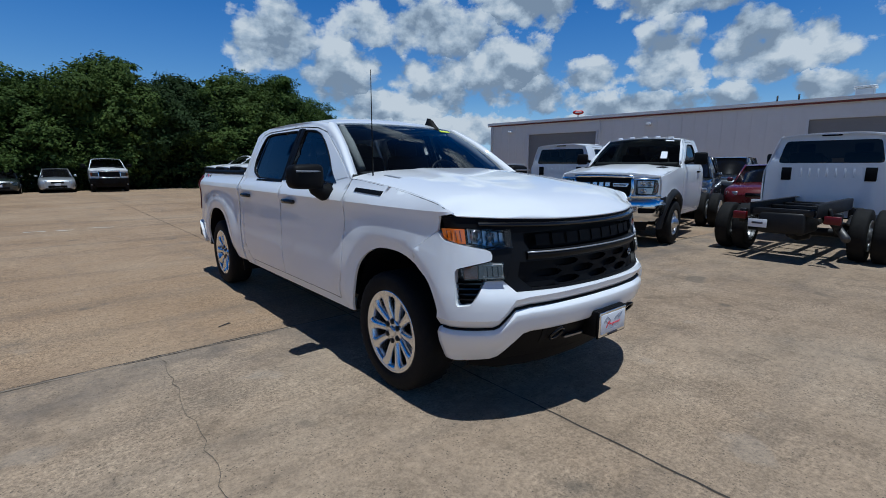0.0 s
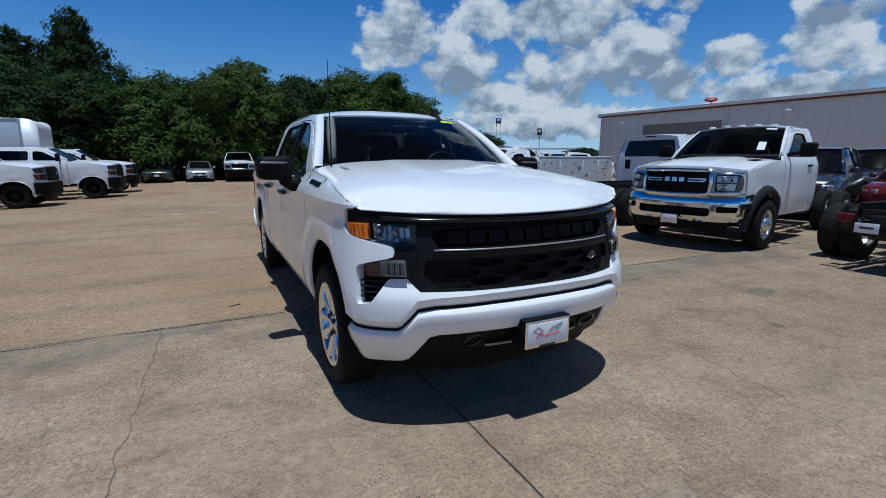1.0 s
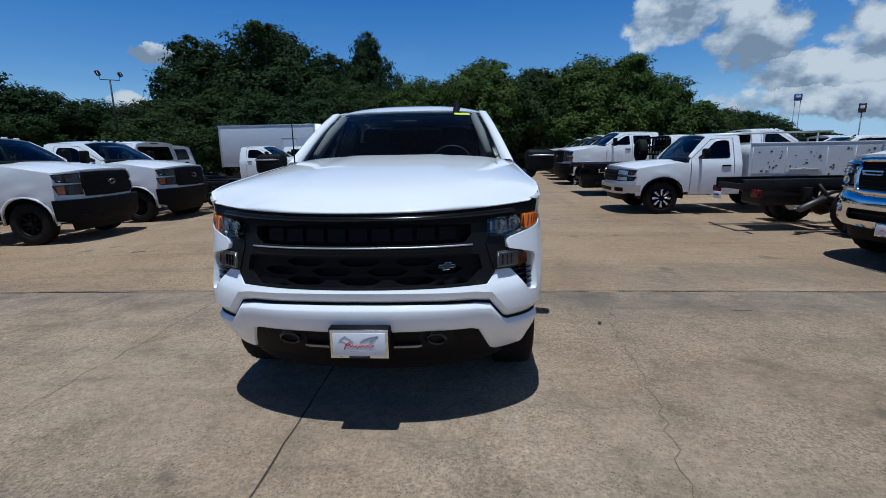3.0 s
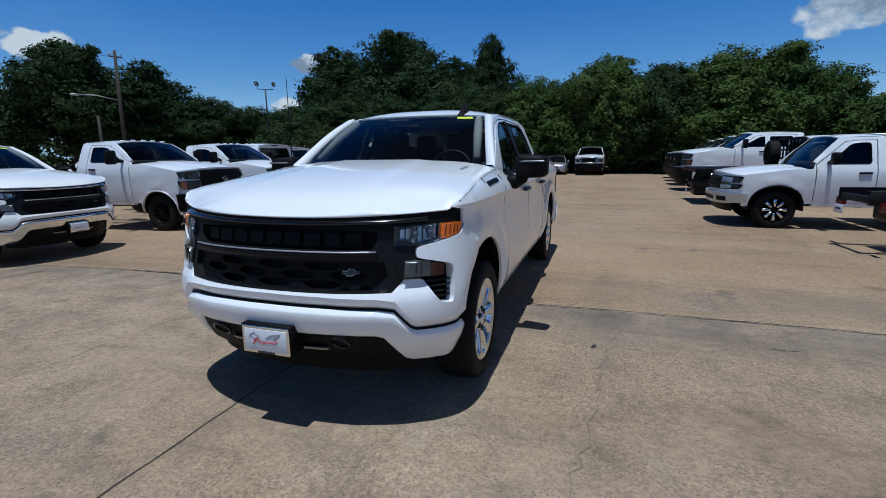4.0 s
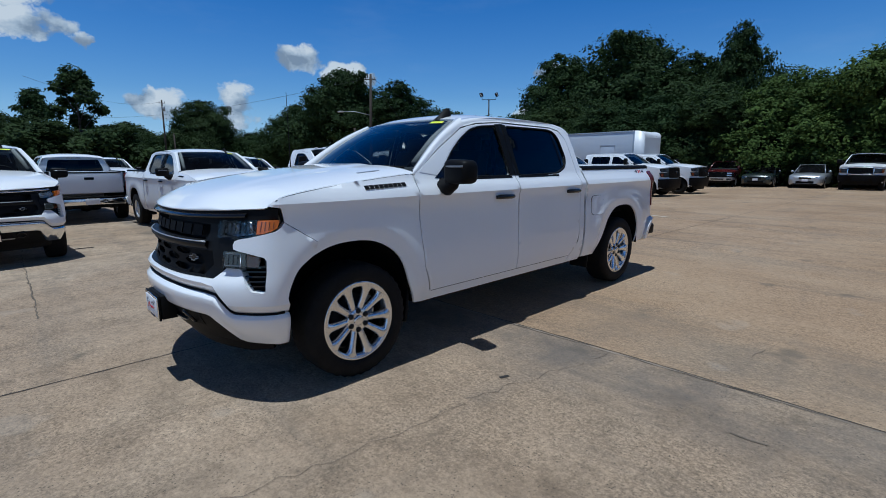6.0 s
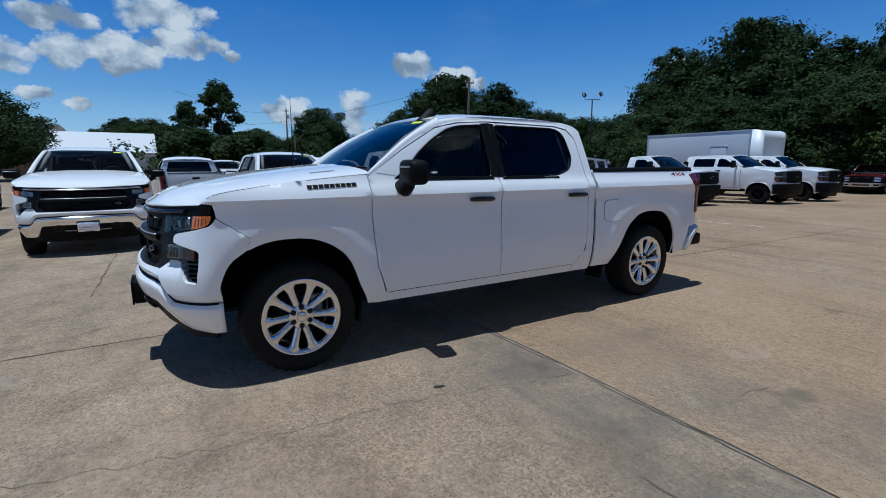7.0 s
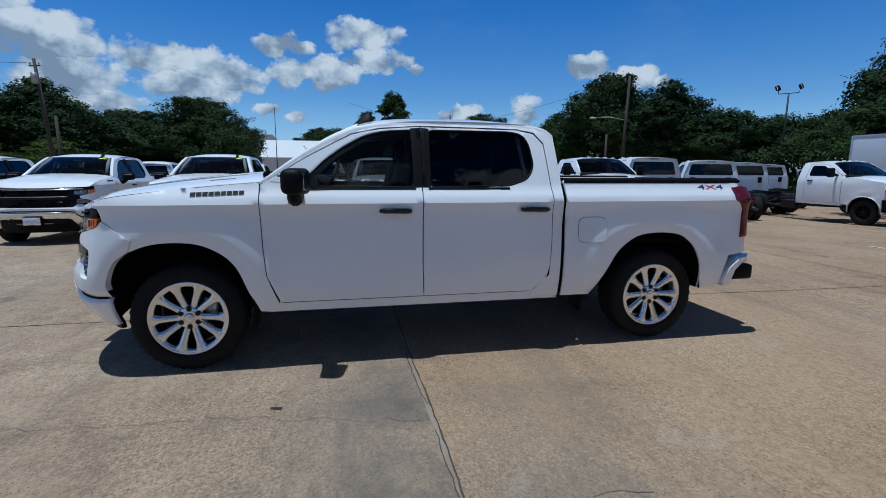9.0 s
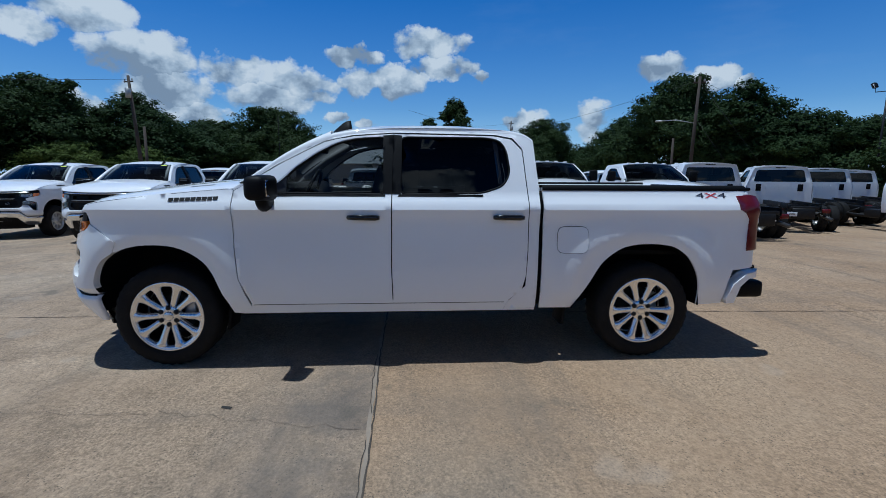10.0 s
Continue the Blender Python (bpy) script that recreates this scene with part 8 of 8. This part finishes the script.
def leaf_mesh(name, blobs, count, size, rng, mat, squash=0.55):
    """Many small bent leaf sprays spread over the blobs (centre, radii)."""
    vol = np.array([b[1][0] * b[1][1] * b[1][2] for b in blobs]) ** (2 / 3)
    twigs = max(40, count // 30)                          # leaves gather round the tips of twigs
    pick = rng.choice(len(blobs), twigs, p=vol / vol.sum())
    cen, rad = np.array([b[0] for b in blobs])[pick], np.array([b[1] for b in blobs])[pick]
    d = rng.normal(size=(twigs, 3))
    d /= np.linalg.norm(d, axis=1)[:, None]
    r = 0.35 + 0.72 * rng.random(twigs) ** 0.55 + np.abs(rng.normal(size=twigs)) * 0.13
    tipp = cen + d * rad * r[:, None]
    own = rng.integers(0, twigs, count)
    side = d[own]
    spread = (rad.mean(1) * 0.10 + size * 0.75)[own]
    p = tipp[own] + rng.normal(size=(count, 3)) * spread[:, None] * np.array([1.0, 1.0, 0.62]) + side * (rng.random(count) * spread)[:, None]
    nrm = side * 0.85 + rng.normal(size=(count, 3)) * 0.42 + np.array([0, 0, 0.45])
    nrm /= np.linalg.norm(nrm, axis=1)[:, None]
    u = np.cross(nrm, rng.normal(size=(count, 3)))
    u /= np.linalg.norm(u, axis=1)[:, None]
    v = np.cross(nrm, u)
    s = size * rng.uniform(0.55, 1.35, count)[:, None]
    tip, tail_, l, rr = p + u * s, p - u * s * 0.8, p + v * s * squash - nrm * s * 0.2, p - v * s * squash - nrm * s * 0.2
    verts = np.stack([tail_, l, tip, rr], 1).reshape(-1, 3)
    idx = np.arange(count)[:, None] * 4
    tris = np.concatenate([idx + [0, 1, 2], idx + [0, 2, 3]], 1).reshape(-1, 3)
    me = bpy.data.meshes.new(name)
    me.from_pydata(verts.tolist(), [], tris.tolist())
    me.materials.append(mat)
    return me


def make_tree(name, label, seed, h, r, mat, leaves, trunk=0.28, sparse=False, base=0.22, leaf=0.165):
    """A tree: tapered trunk, limbs to each clump, and a crown of leaf sprays with an uneven outline."""
    rng = np.random.default_rng(seed)
    root = thing(name, label, "tree")
    blobs, tips = [], []
    n = 16 if not sparse else 9
    for k in range(n):
        t = (k + 0.5) / n
        z = h * (base + (0.93 - base) * t ** 0.9)
        spread = r * (math.sin(math.pi * min(1, 0.22 + 0.78 * t)) ** 0.75)
        a = k * 2.4 + rng.uniform(-0.5, 0.5)
        q = rng.uniform(0.45, 0.85) * spread
        br = r * rng.uniform(0.30, 0.48) * (0.62 if sparse else 1.0) * (1.12 - 0.4 * t)
        blobs.append(((q * math.cos(a), q * math.sin(a), z), (br, br, br * rng.uniform(0.6, 0.85))))
    blobs.append(((0, 0, h * 0.62), (r * 0.55, r * 0.55, h * 0.24)) if not sparse else ((0, 0, h * 0.9), (r * 0.35, r * 0.35, h * 0.08)))
    for _ in range(10):
        c, b = blobs[int(rng.integers(0, n))]
        d = rng.normal(size=3)
        d /= np.linalg.norm(d)
        sr = b[0] * rng.uniform(0.28, 0.45)
        blobs.append(((c[0] + d[0] * b[0] * 0.95, c[1] + d[1] * b[1] * 0.95, c[2] + abs(d[2]) * b[2] * 1.05), (sr, sr, sr * 0.8)))
    top = Vector((rng.uniform(-0.3, 0.3), rng.uniform(-0.3, 0.3), h * 0.86))
    tr = part("trunk", tube([(0, 0, -0.4), (0, 0, 0.4), top * 0.35 + Vector((0.12, 0.05, 0)), top * 0.7, top], [trunk * 1.35, trunk, trunk * 0.8, trunk * 0.45, trunk * 0.15], sides=9), bark, root)
    for c, b in blobs[:n:2]:
        s = top * max(0.2, min(0.85, c[2] / h - 0.18))
        c = Vector(c)
        part("limb", tube([s, s.lerp(c, 0.5) + Vector((0, 0, -0.15)), c], [trunk * 0.36, trunk * 0.24, 0.03], sides=5), bark, tr)
    ob = new("crown", leaf_mesh("crown", blobs, leaves, leaf, rng, mat))
    ob.parent = root
    return root


def plant(tree, x, y, sx, sz, turn, first=[]):
    m = pose(x, y, lie(x, y) - 0.05, 0, 0, turn) @ Matrix.Diagonal((sx, sx, sz, 1))
    if tree.name not in first:
        first.append(tree.name)
        tree.matrix_world = m
        return tree
    t = tree.copy()
    scene.collection.objects.link(t)
    for o in tree.children:
        c = o.copy()
        scene.collection.objects.link(c)
        c.parent = t
        for o2 in o.children:
            c2 = o2.copy()
            scene.collection.objects.link(c2)
            c2.parent = c
    t.matrix_world = m
    return t


oak_a = make_tree("tree", "dark green broadleaf tree with dense crown", 1, 9.0, 4.2, leaf_dark, 52000, leaf=0.135)
oak_b = make_tree("tree", "dark green broadleaf tree with ragged crown", 2, 9.0, 4.6, leaf_dark, 52000, leaf=0.135)
hack_a = make_tree("tree", "bright green broadleaf tree in the hedge row", 3, 9.0, 4.2, leaf_light, 52000, base=0.12, leaf=0.135)
hack_b = make_tree("tree", "bright green broadleaf tree with drooping clumps", 4, 9.0, 4.6, leaf_light, 52000, base=0.10, leaf=0.135)
big_a = make_tree("tree", "tall dark oak with broad rounded crown", 5, 16.0, 8.0, leaf_dark, 60000, trunk=0.45, leaf=0.215)
big_b = make_tree("tree", "tall dark oak with gaps in its crown", 6, 16.0, 7.0, leaf_dark, 52000, trunk=0.42, leaf=0.215)
pine = make_tree("tree", "tall pine with sparse high clumps", 7, 18.0, 5.0, leaf_dark, 8000, trunk=0.3, sparse=True, base=0.5, leaf=0.34)
rng_t = random.Random(11)
NORTH = [                                                 # tree, x, y, breadth, height
    (hack_a, 3.9, 42.5, 1.0, 1.02), (hack_b, -1.6, 43.5, 1.0, 0.86), (oak_a, -6.4, 43.0, 1.05, 0.85), (oak_b, -11.4, 44.0, 1.1, 0.82), (oak_b, 8.2, 43.0, 0.95, 0.93), (hack_b, 13.0, 42.2, 1.1, 0.98), (hack_a, 16.6, 43.2, 1.0, 1.02),
    (hack_b, 20.2, 44.2, 0.9, 0.84), (oak_a, 23.4, 46.0, 0.8, 0.62), (hack_b, 10.4, 47.0, 1.0, 0.95), (oak_b, 1.0, 48.0, 1.0, 0.90), (oak_a, -16.5, 44.5, 1.1, 0.8), (oak_b, -21.0, 45.0, 1.1, 0.85),
]
BEHIND = [
    (big_a, -23.5, 63.0, 1.15, 1.12), (big_b, -31.5, 61.0, 1.0, 0.98), (big_b, -16.5, 65.0, 0.95, 0.86), (big_b, -9.6, 59.5, 0.62, 0.93), (oak_a, -4.0, 58.0, 1.2, 1.0),
    (oak_b, -38.0, 58.0, 1.2, 0.95), (oak_a, -44.0, 56.0, 1.3, 0.95), (oak_b, -31.0, 52.0, 1.0, 0.75),
]
NORTH_WEST = [
    (big_a, -57.5, 41.0, 1.0, 0.95), (big_b, -63.0, 35.5, 0.75, 0.62), (big_b, -51.5, 47.0, 1.05, 0.80), (oak_a, -45.5, 51.5, 1.35, 1.02),
]
WEST = [
    (big_a, -99.0, 34.0, 0.9, 0.88), (big_b, -112, 24, 1.2, 0.6), (oak_b, -98, 19, 1.6, 0.95), (pine, -106, 14.5, 1.0, 1.05), (pine, -112, 8.5, 0.8, 0.85), (oak_a, -99, 8.5, 1.6, 1.0), (oak_b, -103, 1.5, 1.5, 1.15), (big_b, -118, -4, 1.0, 0.7),
    (oak_a, -112, 33.0, 1.6, 1.0), (oak_b, -95, 43, 1.5, 0.9), (oak_a, -120, 14, 2.0, 1.0), (big_b, -125, 20, 1.2, 0.6),
]
SOUTH_WEST = [
    (big_a, -66.0, -16.5, 0.95, 0.70), (oak_b, -63.0, -25.0, 1.6, 0.95), (big_b, -57.0, -31.5, 1.0, 0.70), (oak_a, -70.0, -23.0, 1.6, 0.95), (big_a, -51.5, -39.0, 1.0, 0.78), (oak_b, -56.0, -36.0, 1.3, 0.85), (big_b, -45.0, -44.0, 1.0, 0.75), (hack_a, -47.0, -33.0, 1.0, 0.55), (hack_b, -52.0, -27.5, 1.0, 0.5),
    (big_a, -76, -30, 1.0, 0.65),
]
NORTH_EAST = [
    (oak_a, 34.0, 62.0, 1.0, 0.68), (oak_b, 42.0, 70.0, 1.1, 0.70), (hack_b, 29.0, 55.0, 0.9, 0.62), (oak_a, 52, 84, 1.2, 0.6), (oak_b, 90, 150, 1.6, 0.8), (oak_a, 120, 170, 1.8, 0.7), (oak_b, 140, 150, 1.8, 0.7),
]
for tr_, x, y, sx, sz in NORTH + BEHIND + NORTH_WEST + WEST + SOUTH_WEST + NORTH_EAST:
    plant(tr_, x, y, sx, sz, rng_t.uniform(0, 360))

rng_u = np.random.default_rng(21)
blobs = []
for x in np.arange(-30, 27, 1.5):
    hgt = rng_u.uniform(1.3, 2.4)
    blobs.append(((x + rng_u.uniform(-0.5, 0.5), 40.6 + rng_u.uniform(-0.5, 0.9), hgt * 0.75), (rng_u.uniform(1.0, 1.6), 1.0, hgt)))
ob = new("undergrowth", leaf_mesh("undergrowth", blobs, 34000, 0.20, rng_u, leaf_dark))
ob.location = (0, 0, -0.2)
tagged(ob, "tangled green undergrowth along the lot's edge", "shrubs", kind="stuff")
blobs = []
for k in range(46):
    t = k / 45
    a = radians(118 + 100 * t)
    q = 70 + 26 * math.sin(3.1 * t)
    hgt = rng_u.uniform(2.0, 4.2)
    if 184 < 118 + 100 * t < 198:
        continue
    blobs.append(((2 + q * math.cos(a), 2 + q * math.sin(a), hgt * 0.7), (4.5, 4.5, hgt)))
ob = new("distant_scrub", leaf_mesh("distant_scrub", blobs, 22000, 0.5, rng_u, leaf_dark))
ob.location = (0, 0, -0.2)
tagged(ob, "dark scrub below the distant trees", "shrubs", kind="stuff")
